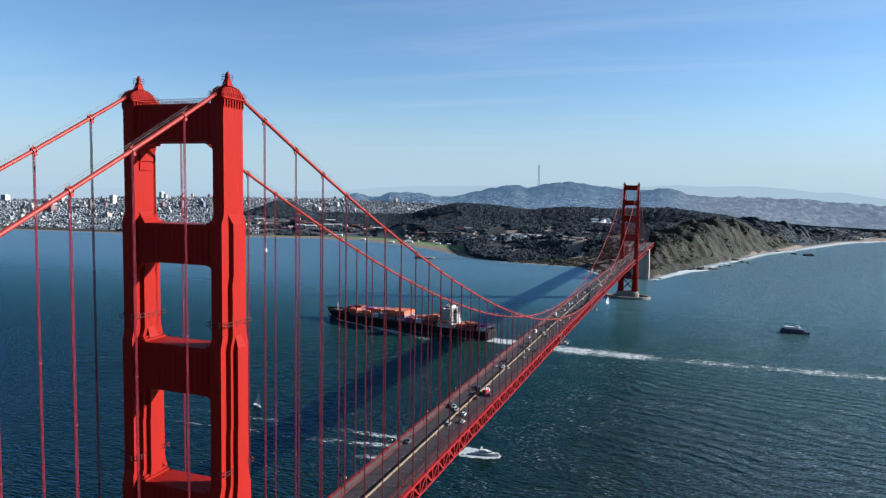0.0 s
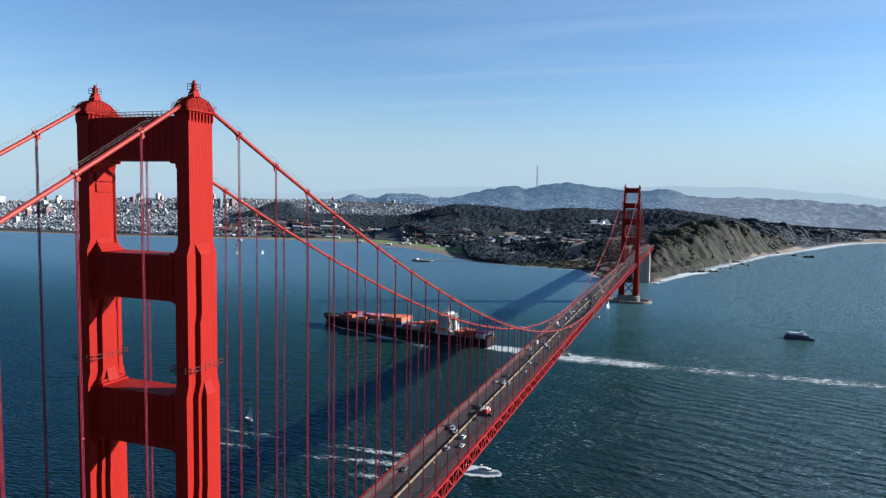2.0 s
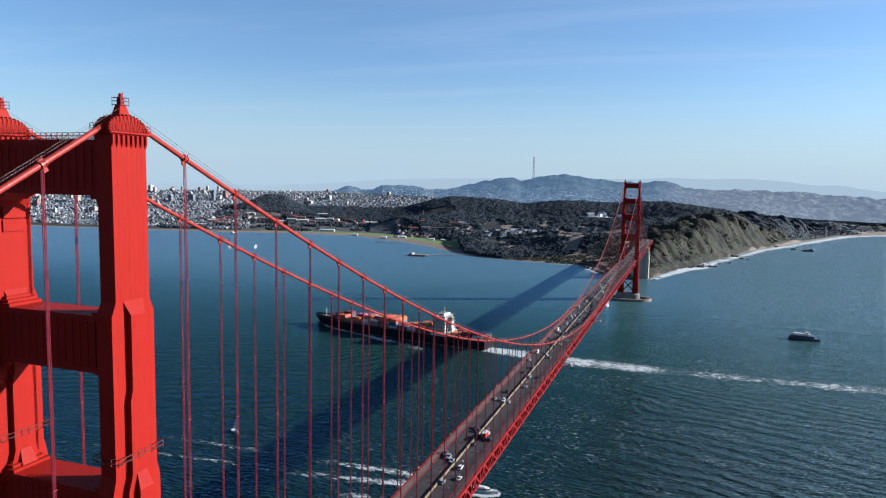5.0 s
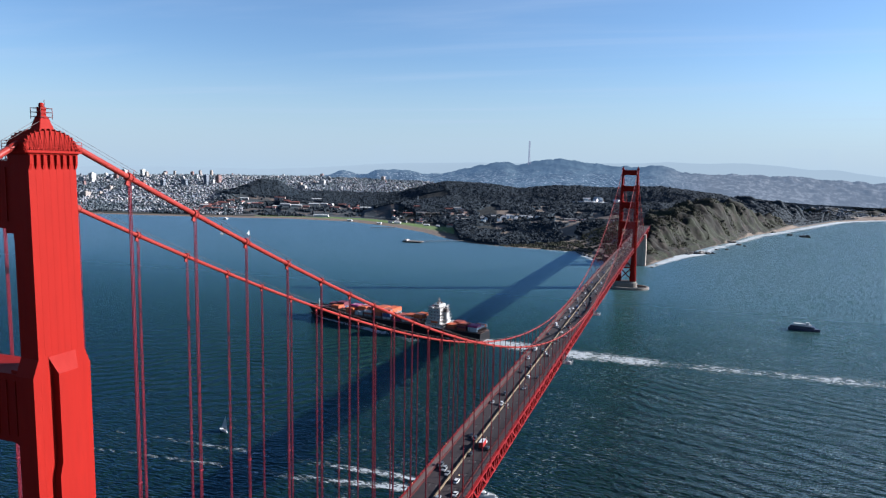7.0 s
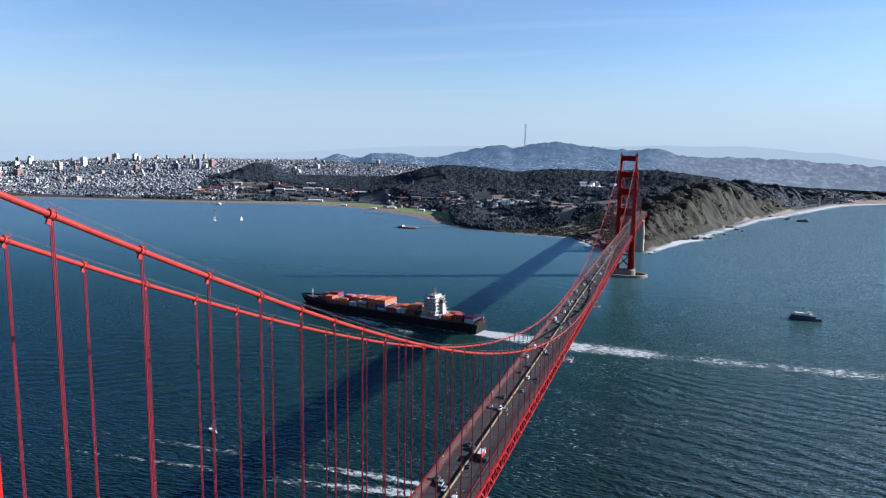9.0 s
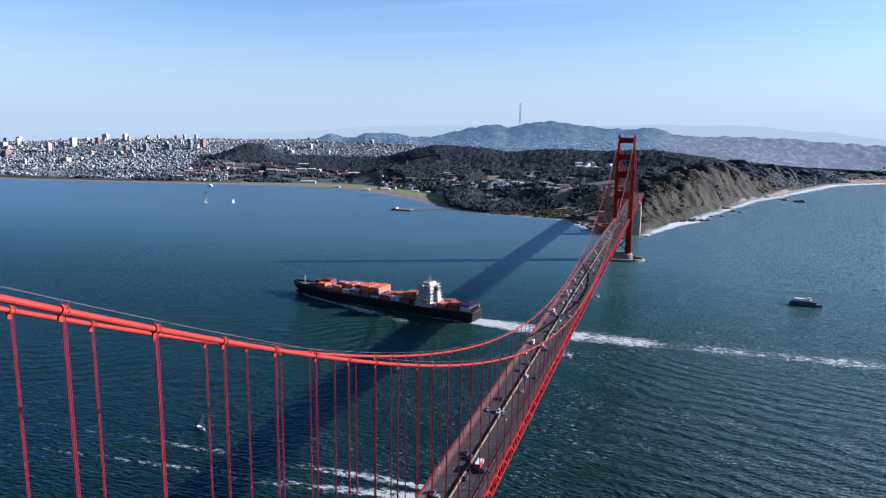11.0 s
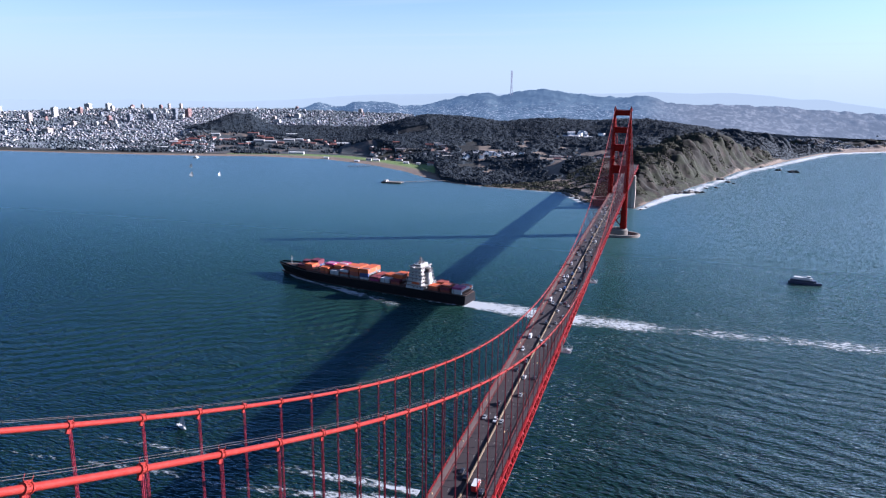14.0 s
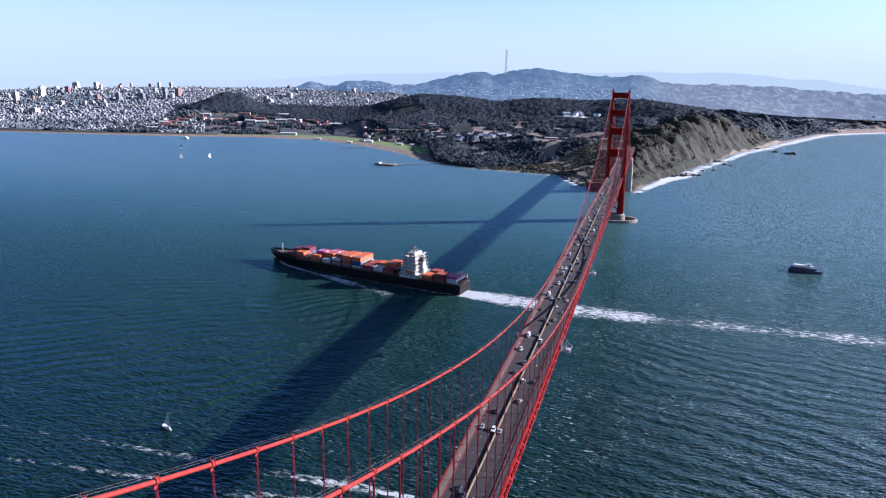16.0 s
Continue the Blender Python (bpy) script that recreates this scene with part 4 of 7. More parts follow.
def cover_at(ang, dist, d, z):
    """Where woods, houses, lawn and beach lie."""
    ridge_d = np.interp(ang, [-39, -34, -30, -18, -9, 0, 5, 9, 13], [3850, 3950, 3820, 3720, 3640, 3560, 3760, 3780, 3850])
    wood0 = np.interp(ang, [-38.5, -37, -33, -30, -25, -20, -18.3, -17.5, -15, -8, -5, -2, 2, 5, 8, 13], [3900, 3600, 3540, 3460, 3130, 2640, 2300, 1950, 1900, 1950, 2050, 2500, 2620, 2850, 3080, 3450])
    woods = (dist > wood0) * (dist < ridge_d) * (ang > -38.5) * (ang < 14)
    houses = ((ang < -36) * (d > 110) + (ang >= -38.5) * (dist > ridge_d + 20) + (ang > 8.5) * (d > 130) * (dist > 3850)) * (1 - woods)
    lawn = (ang > -35) * (ang < -18.2) * (d > 45) * (d < 85 + 45 * (ang > -30))
    return woods, np.clip(houses, 0, 1), lawn


def flats_at(ang, dist, d, woods):
    """Bare ground, car parks and parade fields between the lawn and the woods."""
    return (ang > -41) * (ang < -23) * (d > 85) * (dist < 3620) * (1 - woods)


def build_ground():
    n_a, n_d = 760, 330
    ang = np.linspace(-58, 34, n_a)
    dist = 1560 * (4790 / 1560) ** np.linspace(0, 1, n_d)
    A, D = np.meshgrid(np.radians(ang), dist)
    X, Y = CX + D * np.sin(A), CY + D * np.cos(A)
    Z, d = land_z(X, Y)
    me = bpy.data.meshes.new("ground")
    idx = np.arange(n_a * n_d).reshape(n_d, n_a)
    f = np.stack([idx[:-1, :-1], idx[:-1, 1:], idx[1:, 1:], idx[1:, :-1]], -1).reshape(-1, 4)
    keep = (Z.ravel()[f] > -3).any(1)
    f = f[keep]
    me.from_pydata(np.stack([X, Y, Z], -1).reshape(-1, 3).tolist(), [], f.tolist())
    me.update()
    me.polygons.foreach_set("use_smooth", [True] * len(me.polygons))
    woods, houses, lawn = cover_at(np.degrees(A), D, d, Z)
    a_ = np.degrees(A)
    beach_w = np.interp(a_, [-50, -36, -30, -20, -14, -6, -3, -1, 1, 4, 8, 12, 16], [20, 46, 58, 58, -6, -8, -8, 8, 0, 4, 14, 75, 95])
    beach = 1 - smooth(beach_w * 0.7, beach_w * 1.3, d + 12 * (fbm(X / 30, Y / 30, 3, 3) - 0.5))
    zx = np.gradient(Z, axis=1) / np.maximum(np.gradient(X, axis=1), 1e-6)
    zd = np.gradient(Z, axis=0) / np.gradient(D, axis=0)
    steep = np.hypot(zx, zd)
    rock = smooth(0.2, 0.45, steep) * (a_ > -6) * (1 - woods)
    rock = np.maximum(rock, (a_ > -2.6) * (a_ < 7) * smooth(4, 12, d) * (1 - smooth(110, 200, d)) * (1 - woods))
    for name, v in (("beach", beach), ("lawn", lawn * 1.0), ("rock", rock), ("built", houses * 1.0), ("avenue", houses * smooth(-2, 3, a_)), ("wood", woods * 1.0), ("flats", flats_at(a_, D, d, woods) * 1.0)):
        at = me.attributes.new(name, "FLOAT", "POINT")
        at.data.foreach_set("value", np.asarray(v, np.float32).ravel())
    return me


def ground_material():
    m = bpy.data.materials.new("coastal_ground")
    m.use_nodes = True
    n, l = m.node_tree.nodes, m.node_tree.links
    b = n["Principled BSDF"]
    b.inputs["Roughness"].default_value = 0.95
    b.inputs["Specular IOR Level"].default_value = 0.15
    tc = n.new("ShaderNodeTexCoord")

    def nz(scale, detail=6, rough=0.6):
        t = n.new("ShaderNodeTexNoise")
        t.inputs["Scale"].default_value, t.inputs["Detail"].default_value, t.inputs["Roughness"].default_value = scale, detail, rough
        l.new(tc.outputs["Object"], t.inputs["Vector"])
        return t.outputs["Fac"]

    def pair(fac, c1, c2, lo=0.38, hi=0.62):
        r = n.new("ShaderNodeMapRange")
        r.inputs["From Min"].default_value, r.inputs["From Max"].default_value = lo, hi
        l.new(fac, r.inputs["Value"])
        x = n.new("ShaderNodeMixRGB")
        x.inputs[1].default_value, x.inputs[2].default_value = (*c1, 1), (*c2, 1)
        l.new(r.outputs[0], x.inputs[0])
        return x.outputs[0]

    def over(a, c, name):
        at = n.new("ShaderNodeAttribute"); at.attribute_name = name
        x = n.new("ShaderNodeMixRGB")
        l.new(at.outputs["Fac"], x.inputs[0]); l.new(a, x.inputs[1]); l.new(c, x.inputs[2])
        return x.outputs[0]

    big, mid, fine = nz(0.006), nz(0.03), nz(0.12)
    scrub = pair(mid, (0.012, 0.013, 0.009), (0.025, 0.023, 0.018))
    # bluish tones of the built-up ground have distance haze put into them
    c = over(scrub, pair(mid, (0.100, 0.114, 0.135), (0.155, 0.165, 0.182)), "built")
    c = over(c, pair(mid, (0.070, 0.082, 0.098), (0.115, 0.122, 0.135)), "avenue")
    c = over(c, pair(mid, (0.012, 0.014, 0.015), (0.021, 0.021, 0.019)), "wood")
    c = over(c, pair(nz(0.014), (0.028, 0.034, 0.038), (0.085, 0.066, 0.056), 0.50, 0.64), "flats")
    rk = n.new("ShaderNodeMapping"); rk.inputs["Rotation"].default_value, rk.inputs["Scale"].default_value = (0, 0, radians(-18)), (1, 0.35, 0.25)
    l.new(tc.outputs["Object"], rk.inputs[0])
    gul = n.new("ShaderNodeTexNoise")
    gul.inputs["Scale"].default_value, gul.inputs["Detail"].default_value, gul.inputs["Roughness"].default_value, gul.inputs["Distortion"].default_value = 0.045, 8, 0.65, 0.8
    l.new(rk.outputs[0], gul.inputs["Vector"])
    c = over(c, pair(gul.outputs["Fac"], (0.008, 0.008, 0.0066), (0.036, 0.028, 0.0235), 0.47, 0.70), "rock")
    # patches of grass and low brush over the rock
    brush = n.new("ShaderNodeMath"); brush.operation = "MULTIPLY"
    br = n.new("ShaderNodeMapRange"); br.inputs["From Min"].default_value, br.inputs["From Max"].default_value, br.inputs["To Max"].default_value = 0.47, 0.56, 0.85
    l.new(nz(0.018, 6, 0.62), br.inputs["Value"])
    ra = n.new("ShaderNodeAttribute"); ra.attribute_name = "rock"
    l.new(br.outputs[0], brush.inputs[0]); l.new(ra.outputs["Fac"], brush.inputs[1])
    bx = n.new("ShaderNodeMixRGB")
    l.new(brush.outputs[0], bx.inputs[0]); l.new(c, bx.inputs[1]); l.new(pair(fine, (0.009, 0.012, 0.007), (0.021, 0.024, 0.013)), bx.inputs[2])
    c = bx.outputs[0]
    c = over(c, pair(mid, (0.060, 0.100, 0.026), (0.090, 0.120, 0.040)), "lawn")
    c = over(c, pair(fine, (0.135, 0.106, 0.084), (0.11, 0.086, 0.068)), "beach")
    l.new(c, b.inputs["Base Color"])
    bp = n.new("ShaderNodeBump"); bp.inputs["Strength"].default_value, bp.inputs["Distance"].default_value = 0.6, 6.0
    l.new(mid, bp.inputs["Height"]); l.new(bp.outputs[0], b.inputs["Normal"])
    return m


GROUND = ground_material()
ground = part("ground", build_ground(), GROUND)
tagged(ground, "hilly peninsula of woods, cliffs, lawns and beaches", "ground", kind="structure")

# ---- distance: hills so far off that the air has taken their colour ----
def haze_material(name, tint, glow, mottles, specks=0.0, streets=None):
    """Distance haze painted in by tint and emission. streets: a paler tint and haze glow for the western slopes with
    rows of houses.
    """
    m = bpy.data.materials.new(name)
    m.use_nodes = True
    n, l = m.node_tree.nodes, m.node_tree.links
    b = n["Principled BSDF"]
    b.inputs["Roughness"].default_value = 1.0
    b.inputs["Specular IOR Level"].default_value = 0.0
    tc = n.new("ShaderNodeTexCoord")

    def noise_at(scale, detail, rough, stretch=(1, 1, 1), turn=0.0):
        mp = n.new("ShaderNodeMapping"); mp.inputs["Scale"].default_value, mp.inputs["Rotation"].default_value = stretch, (0, 0, radians(turn))
        l.new(tc.outputs["Object"], mp.inputs[0])
        t = n.new("ShaderNodeTexNoise")
        t.inputs["Scale"].default_value, t.inputs["Detail"].default_value, t.inputs["Roughness"].default_value = scale, detail, rough
        l.new(mp.outputs[0], t.inputs["Vector"])
        return t.outputs["Fac"]

    def ramp(src, lo, hi, top=1.0):
        r = n.new("ShaderNodeMapRange")
        r.inputs["From Min"].default_value, r.inputs["From Max"].default_value, r.inputs["To Max"].default_value = lo, hi, top
        l.new(src, r.inputs["Value"])
        return r.outputs[0]

    def mix(fac, c1, c2):
        x = n.new("ShaderNodeMixRGB")
        for i, q in enumerate((fac, c1, c2)):
            if isinstance(q, tuple):
                x.inputs[i].default_value = (*q, 1)
            else:
                l.new(q, x.inputs[i])
        return x.outputs[0]

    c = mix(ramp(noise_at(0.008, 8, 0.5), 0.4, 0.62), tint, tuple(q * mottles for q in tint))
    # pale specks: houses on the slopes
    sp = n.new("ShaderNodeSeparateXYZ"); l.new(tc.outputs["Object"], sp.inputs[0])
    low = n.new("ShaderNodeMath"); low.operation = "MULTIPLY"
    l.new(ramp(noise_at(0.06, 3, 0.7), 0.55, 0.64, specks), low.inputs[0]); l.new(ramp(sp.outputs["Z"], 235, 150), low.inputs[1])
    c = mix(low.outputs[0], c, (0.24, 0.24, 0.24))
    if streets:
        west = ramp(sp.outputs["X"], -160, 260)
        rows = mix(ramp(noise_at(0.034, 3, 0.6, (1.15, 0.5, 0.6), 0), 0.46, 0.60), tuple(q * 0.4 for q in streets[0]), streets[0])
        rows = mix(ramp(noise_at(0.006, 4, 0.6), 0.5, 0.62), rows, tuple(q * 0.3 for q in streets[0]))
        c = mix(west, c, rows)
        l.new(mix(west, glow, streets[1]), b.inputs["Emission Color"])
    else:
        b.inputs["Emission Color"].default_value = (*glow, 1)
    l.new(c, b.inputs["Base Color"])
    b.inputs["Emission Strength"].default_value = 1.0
    return m


FAR_RIDGE = [(-58, 4820, 186), (-51, 4820, 192), (-45, 4820, 190), (-41.4, 4820, 196), (-38.2, 4820, 192), (-34.2, 4820, 188), (-30.8, 4820, 200), (-27.2, 4820, 222), (-23.7, 4820, 246),
             (-20, 4820, 252), (-16.8, 4820, 260), (-11.8, 4820, 262), (-7.4, 4820, 268), (-3, 4820, 273), (-0.9, 4820, 285), (2, 4820, 276), (4.8, 4820, 284), (7.2, 4820, 270), (9.4, 4820, 246),
             (11, 4820, 250), (12.7, 4820, 226), (15, 4820, 200), (20, 4820, 176), (34, 4820, 166)]


def ridge_mesh(ridge, front, low, rough, seed, a0, a1, steps=460, rows=14, power=0.0):
    a, rd, rz = bearing_shape(ridge)
    ang = np.linspace(a0, a1, steps)
    top = np.interp(ang, a, rz)
    # soften the corners of the outline
    k = np.hanning(9); k /= k.sum()
    top = np.convolve(np.pad(top, 4, mode="edge"), k, "valid")
    mid = np.interp(ang, a, rd)
    front = np.interp(ang, *zip(*front)) if isinstance(front, list) else np.full(steps, front)
    low = np.interp(ang, *zip(*low)) if isinstance(low, list) else np.full(steps, low)
    v, f = [], []
    for i in range(rows):
        u = i / (rows - 1)
        for j in range(steps):
            dist = mid[j] - front[j] * (1 - u)
            x, y = CX + dist * math.sin(math.radians(ang[j])), CY + dist * math.cos(math.radians(ang[j]))
            h = low[j] + (top[j] - low[j]) * (u ** power if power else math.sin(u * math.pi / 2) ** 0.8)
            v.append([x, y, h])
    v = np.array(v)
    v[:, 2] += rough * (fbm(v[:, 0] / 55, v[:, 1] / 55, 5, seed) - 0.5) * np.repeat(np.linspace(0.2, 1, rows), steps)
    idx = np.arange(rows * steps).reshape(rows, steps)
    f = np.stack([idx[:-1, :-1], idx[:-1, 1:], idx[1:, 1:], idx[1:, :-1]], -1).reshape(-1, 4)
    mb = Mesh(); mb.v, mb.f = v.tolist(), f.tolist()
    return mb.data("ridge", True)


# emission stands in for the air's veil over the hills; they give no light
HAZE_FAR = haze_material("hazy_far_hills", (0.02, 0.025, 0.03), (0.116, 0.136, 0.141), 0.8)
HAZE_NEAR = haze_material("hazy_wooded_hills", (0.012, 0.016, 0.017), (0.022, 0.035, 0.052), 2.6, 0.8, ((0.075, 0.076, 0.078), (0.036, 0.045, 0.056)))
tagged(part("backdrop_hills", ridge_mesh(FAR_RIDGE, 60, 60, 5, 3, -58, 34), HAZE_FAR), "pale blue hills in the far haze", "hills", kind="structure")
SLOPE_RUN = [(-21, 420), (-18, 640), (-12, 740), (2, 800), (6, 760), (9, 640), (14, 430), (24, 330)]
SLOPE_FOOT = [(-21, 120), (-12, 106), (2, 98), (6, 84), (9, 62), (14, 46), (24, 36)]
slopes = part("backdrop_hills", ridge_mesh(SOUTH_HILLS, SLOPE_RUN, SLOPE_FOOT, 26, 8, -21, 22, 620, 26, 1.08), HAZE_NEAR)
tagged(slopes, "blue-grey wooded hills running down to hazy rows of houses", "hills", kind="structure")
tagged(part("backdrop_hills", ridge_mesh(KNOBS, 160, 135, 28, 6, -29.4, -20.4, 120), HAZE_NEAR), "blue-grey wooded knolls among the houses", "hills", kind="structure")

# the tall three-legged broadcasting mast on the hill
# mast steel with the same painted haze
MAST = haze_material("hazy_mast_steel", (0.07, 0.05, 0.05), (0.035, 0.046, 0.066), 0.7)
mx, my = CX + 4640 * math.sin(radians(-12.05)), CY + 4640 * math.cos(radians(-12.05))
mast = thing("broadcast_mast", "tall three-legged red and white lattice mast on a hilltop", "mast", m=pose(mx, my, 240))
waist = [(0, 9), (60, 5.5), (95, 3.6), (120, 4.0), (168, 5.0)]
legs = []
for i in range(3):
    a0 = 2 * math.pi * i / 3 + 0.3
    legs.append([(r * math.cos(a0), r * math.sin(a0), z) for z, r in waist])
    lm = Mesh(); lm.tube(legs[-1], 2.0, 5)
    part("leg", lm, MAST, mast)
for z, r in ((60, 5.5), (95, 3.6), (108, 3.8), (130, 4.2), (150, 4.7), (166, 5.0)):
    cm = Mesh()
    for i in range(3):
        a0, a1 = 2 * math.pi * i / 3 + 0.3, 2 * math.pi * (i + 1) / 3 + 0.3
        cm.beam((r * math.cos(a0), r * math.sin(a0), z), (r * math.cos(a1), r * math.sin(a1), z), 3.4, 4.2)
    part("crossarm", cm, MAST, mast)

# ---- woods, scrub, houses ----
def ico():
    p = (1 + 5 ** 0.5) / 2
    v = np.array([(-1, p, 0), (1, p, 0), (-1, -p, 0), (1, -p, 0), (0, -1, p), (0, 1, p), (0, -1, -p), (0, 1, -p), (p, 0, -1), (p, 0, 1), (-p, 0, -1), (-p, 0, 1)], float)
    v /= np.linalg.norm(v[0])
    f = np.array([(0, 11, 5), (0, 5, 1), (0, 1, 7), (0, 7, 10), (0, 10, 11), (1, 5, 9), (5, 11, 4), (11, 10, 2), (10, 7, 6), (7, 1, 8), (3, 9, 4), (3, 4, 2), (3, 2, 6), (3, 6, 8), (3, 8, 9), (4, 9, 5), (2, 4, 11), (6, 2, 10), (8, 6, 7), (9, 8, 1)])
    return v, f


def ico_fine():
    v, f = ico()
    vs, fs, seen_ = [tuple(p) for p in v], [], {}

    def mid(a, b):
        k = (min(a, b), max(a, b))
        if k not in seen_:
            q = (np.array(vs[a]) + np.array(vs[b])) / 2
            vs.append(tuple(q / np.linalg.norm(q))); seen_[k] = len(vs) - 1
        return seen_[k]
    for a, b, c in f:
        ab, bc, ca = mid(a, b), mid(b, c), mid(c, a)
        fs += [(a, ab, ca), (b, bc, ab), (c, ca, bc), (ab, bc, ca)]
    return np.array(vs), np.array(fs)


def dome():
    """A small crown, open underneath."""
    v = [(0.95 * math.cos(i * math.pi / 3), 0.95 * math.sin(i * math.pi / 3), -0.5) for i in range(6)]
    v += [(0.78 * math.cos(i * math.pi / 3 + 0.5), 0.78 * math.sin(i * math.pi / 3 + 0.5), 0.45) for i in range(6)] + [(0, 0, 0.95)]
    f = []
    for i in range(6):
        j = (i + 1) % 6
        f += [(i, j, 6 + i), (j, 6 + j, 6 + i), (6 + i, 6 + j, 12)]
    return np.array(v), np.array(f)


def clumps(name, xs, ys, zs, radii, tall, fine, rng, material_, label, category):
    """Tree crowns as many uneven clumps in one mesh."""
    v0, f0 = ico_fine() if fine else dome()
    n, k = len(xs), len(v0)
    jit = 1 + rng.uniform(-0.4, 0.4, (n, k, 1))
    v = v0[None] * jit * radii[:, None, None]
    v[..., 2] *= tall[:, None]
    v += np.stack([xs, ys, zs], -1)[:, None]
    f = (f0[None] + (np.arange(n) * k)[:, None, None]).reshape(-1, 3)
    me = bpy.data.meshes.new(name)
    me.vertices.add(n * k); me.vertices.foreach_set("co", v.reshape(-1).astype(np.float32))
    me.loops.add(len(f) * 3); me.loops.foreach_set("vertex_index", f.reshape(-1).astype(np.int32))
    me.polygons.add(len(f)); me.polygons.foreach_set("loop_start", np.arange(0, len(f) * 3, 3, dtype=np.int32))
    me.polygons.foreach_set("use_smooth", np.ones(len(f), bool))
    me.update(calc_edges=True)
    ob = part(name, me, material_)
    return tagged(ob, label, category, kind="stuff")


LEAVES = material("woodland_foliage", (0.0085, 0.0132, 0.0190), (0.0150, 0.0190, 0.0225), 0.9, scale=0.01, fine=0.12, amount=0.9, bump=0.3, bump_scale=0.3, island=0.35)
SCRUB = material("coastal_scrub", (0.015, 0.017, 0.010), (0.027, 0.026, 0.016), 0.9, scale=0.01, fine=0.15, amount=0.9, bump=0.5, bump_scale=0.3, island=0.4)
for m_ in (LEAVES, SCRUB):
    m_.node_tree.nodes["Principled BSDF"].inputs["Specular IOR Level"].default_value = 0.1

# street trees lightened towards blue: distance haze put into the leaf colour
HAZED_LEAVES = material("hazed_tree_foliage", (0.046, 0.058, 0.068), (0.062, 0.070, 0.074), 0.9, scale=0.01, fine=0.12, amount=0.9, bump=0.3, bump_scale=0.3, island=0.35, spec=0.1)
rng = np.random.default_rng(7)


def scatter(count, a0, a1, d0, d1):
    ang = rng.uniform(a0, a1, count)
    dist = np.sqrt(rng.uniform(d0 ** 2, d1 ** 2, count))
    x, y = CX + dist * np.sin(np.radians(ang)), CY + dist * np.cos(np.radians(ang))
    z, d = land_z(x, y)
    return ang, dist, x, y, z, d


# where the houses among the trees stand: bearing and distance
rb = random.Random(4)
SITES = {"officer": [(rb.uniform(-15.8, -9.6), rb.choice((2350, 2400, 2455, 2520, 2580)) + rb.uniform(-8, 8)) for _ in range(40)],
         "hilltop": [(rb.uniform(-8.2, -4.6), rb.uniform(3040, 3190)) for _ in range(14)],
         "toll": [(rb.uniform(-9.3, -3.4), rb.uniform(2170, 2420)) for _ in range(24)],
         "depot": [(rb.uniform(-24, -17), rb.uniform(2560, 2860)) for _ in range(30)]}


def near_site(ang, dist):
    """Clearings round the houses, open towards the bay."""
    hit_ = np.zeros(np.shape(ang), bool)
    for spots in SITES.values():
        for a, dd in spots:
            across, along = np.radians(ang - a) * dd, dist - dd
            hit_ |= (np.abs(across) < 15) & (along > -30) & (along < 12)
    hit_ |= (np.abs(ang + 19.2) < 2.6) & (dist > 2700) & (dist < 2775)
    return hit_


def canopy():
    """The closed roof of the woods, one uneven sheet over the trunks."""
    n_a, n_d = 560, 330
    A, D = np.meshgrid(np.linspace(-39, 14, n_a), np.linspace(1880, 3960, n_d))
    X, Y = CX + D * np.sin(np.radians(A)), CY + D * np.cos(np.radians(A))
    Z, d = land_z(X, Y)
    woods, houses, lawn = cover_at(A, D, d, Z)
    gap = fbm(X / 75, Y / 75, 4, 21)
    inside = (woods > 0) & (d > 16) & ~clearing(A, D, gap) & ~((gap > np.where(A < -9.8, 0.60, 0.585)) & (D < 2900) & ~((A > -18.3) & (d < 150))) & ~near_site(A, D)
    crown = 9 * fbm(X / 17, Y / 17, 3, 61) + 7 * fbm(X / 60, Y / 60, 2, 62) + rng.uniform(-1.1, 1.1, X.shape)
    H = np.where(inside, Z + crown - 1.5, Z - 2)
    idx = np.arange(n_a * n_d).reshape(n_d, n_a)
    f = np.stack([idx[:-1, :-1], idx[:-1, 1:], idx[1:, 1:], idx[1:, :-1]], -1).reshape(-1, 4)
    f = f[inside.ravel()[f].any(1)]
    me = bpy.data.meshes.new("woods")
    me.from_pydata(np.stack([X, Y, H], -1).reshape(-1, 3).tolist(), [], f.tolist())
    me.update()
    me.polygons.foreach_set("use_smooth", [True] * len(me.polygons))
    return me


def clearing(ang, dist, gap):
    return ((np.abs(ang + 6.6) < 1.2) & (np.abs(dist - 3080) < 70)) | ((np.abs(ang + 20.0) < 1.3) & (np.abs(dist - 3330) < 45)) | ((ang > -9.5) & (ang < -3.6) & (dist > 2180) & (dist < 2420) & (gap > 0.40))


tagged(part("woods", canopy(), LEAVES), "closed canopy of dark woods over rolling hills", "woods", kind="stuff")
# dense woods over the hills of the old army post
ang, dist, x, y, z, d = scatter(76000, -39, 14, 1850, 3950)
woods, houses, lawn = cover_at(ang, dist, d, z)
gap = fbm(x / 75, y / 75, 4, 21)
clear = clearing(ang, dist, gap) | near_site(ang, dist)
open_ = (gap > np.where(ang < -9.8, 0.60, 0.585)) & (dist < 2900) & ~((ang > -18.3) & (d < 150))
ok = (woods > 0) & (d > 14) & ~clear & ~open_
x, y, z, dist = x[ok], y[ok], z[ok], dist[ok]
r = rng.uniform(1.8, 3.9, len(x)) * rng.choice([0.8, 1.0, 1.25], len(x))
near = dist < 2450
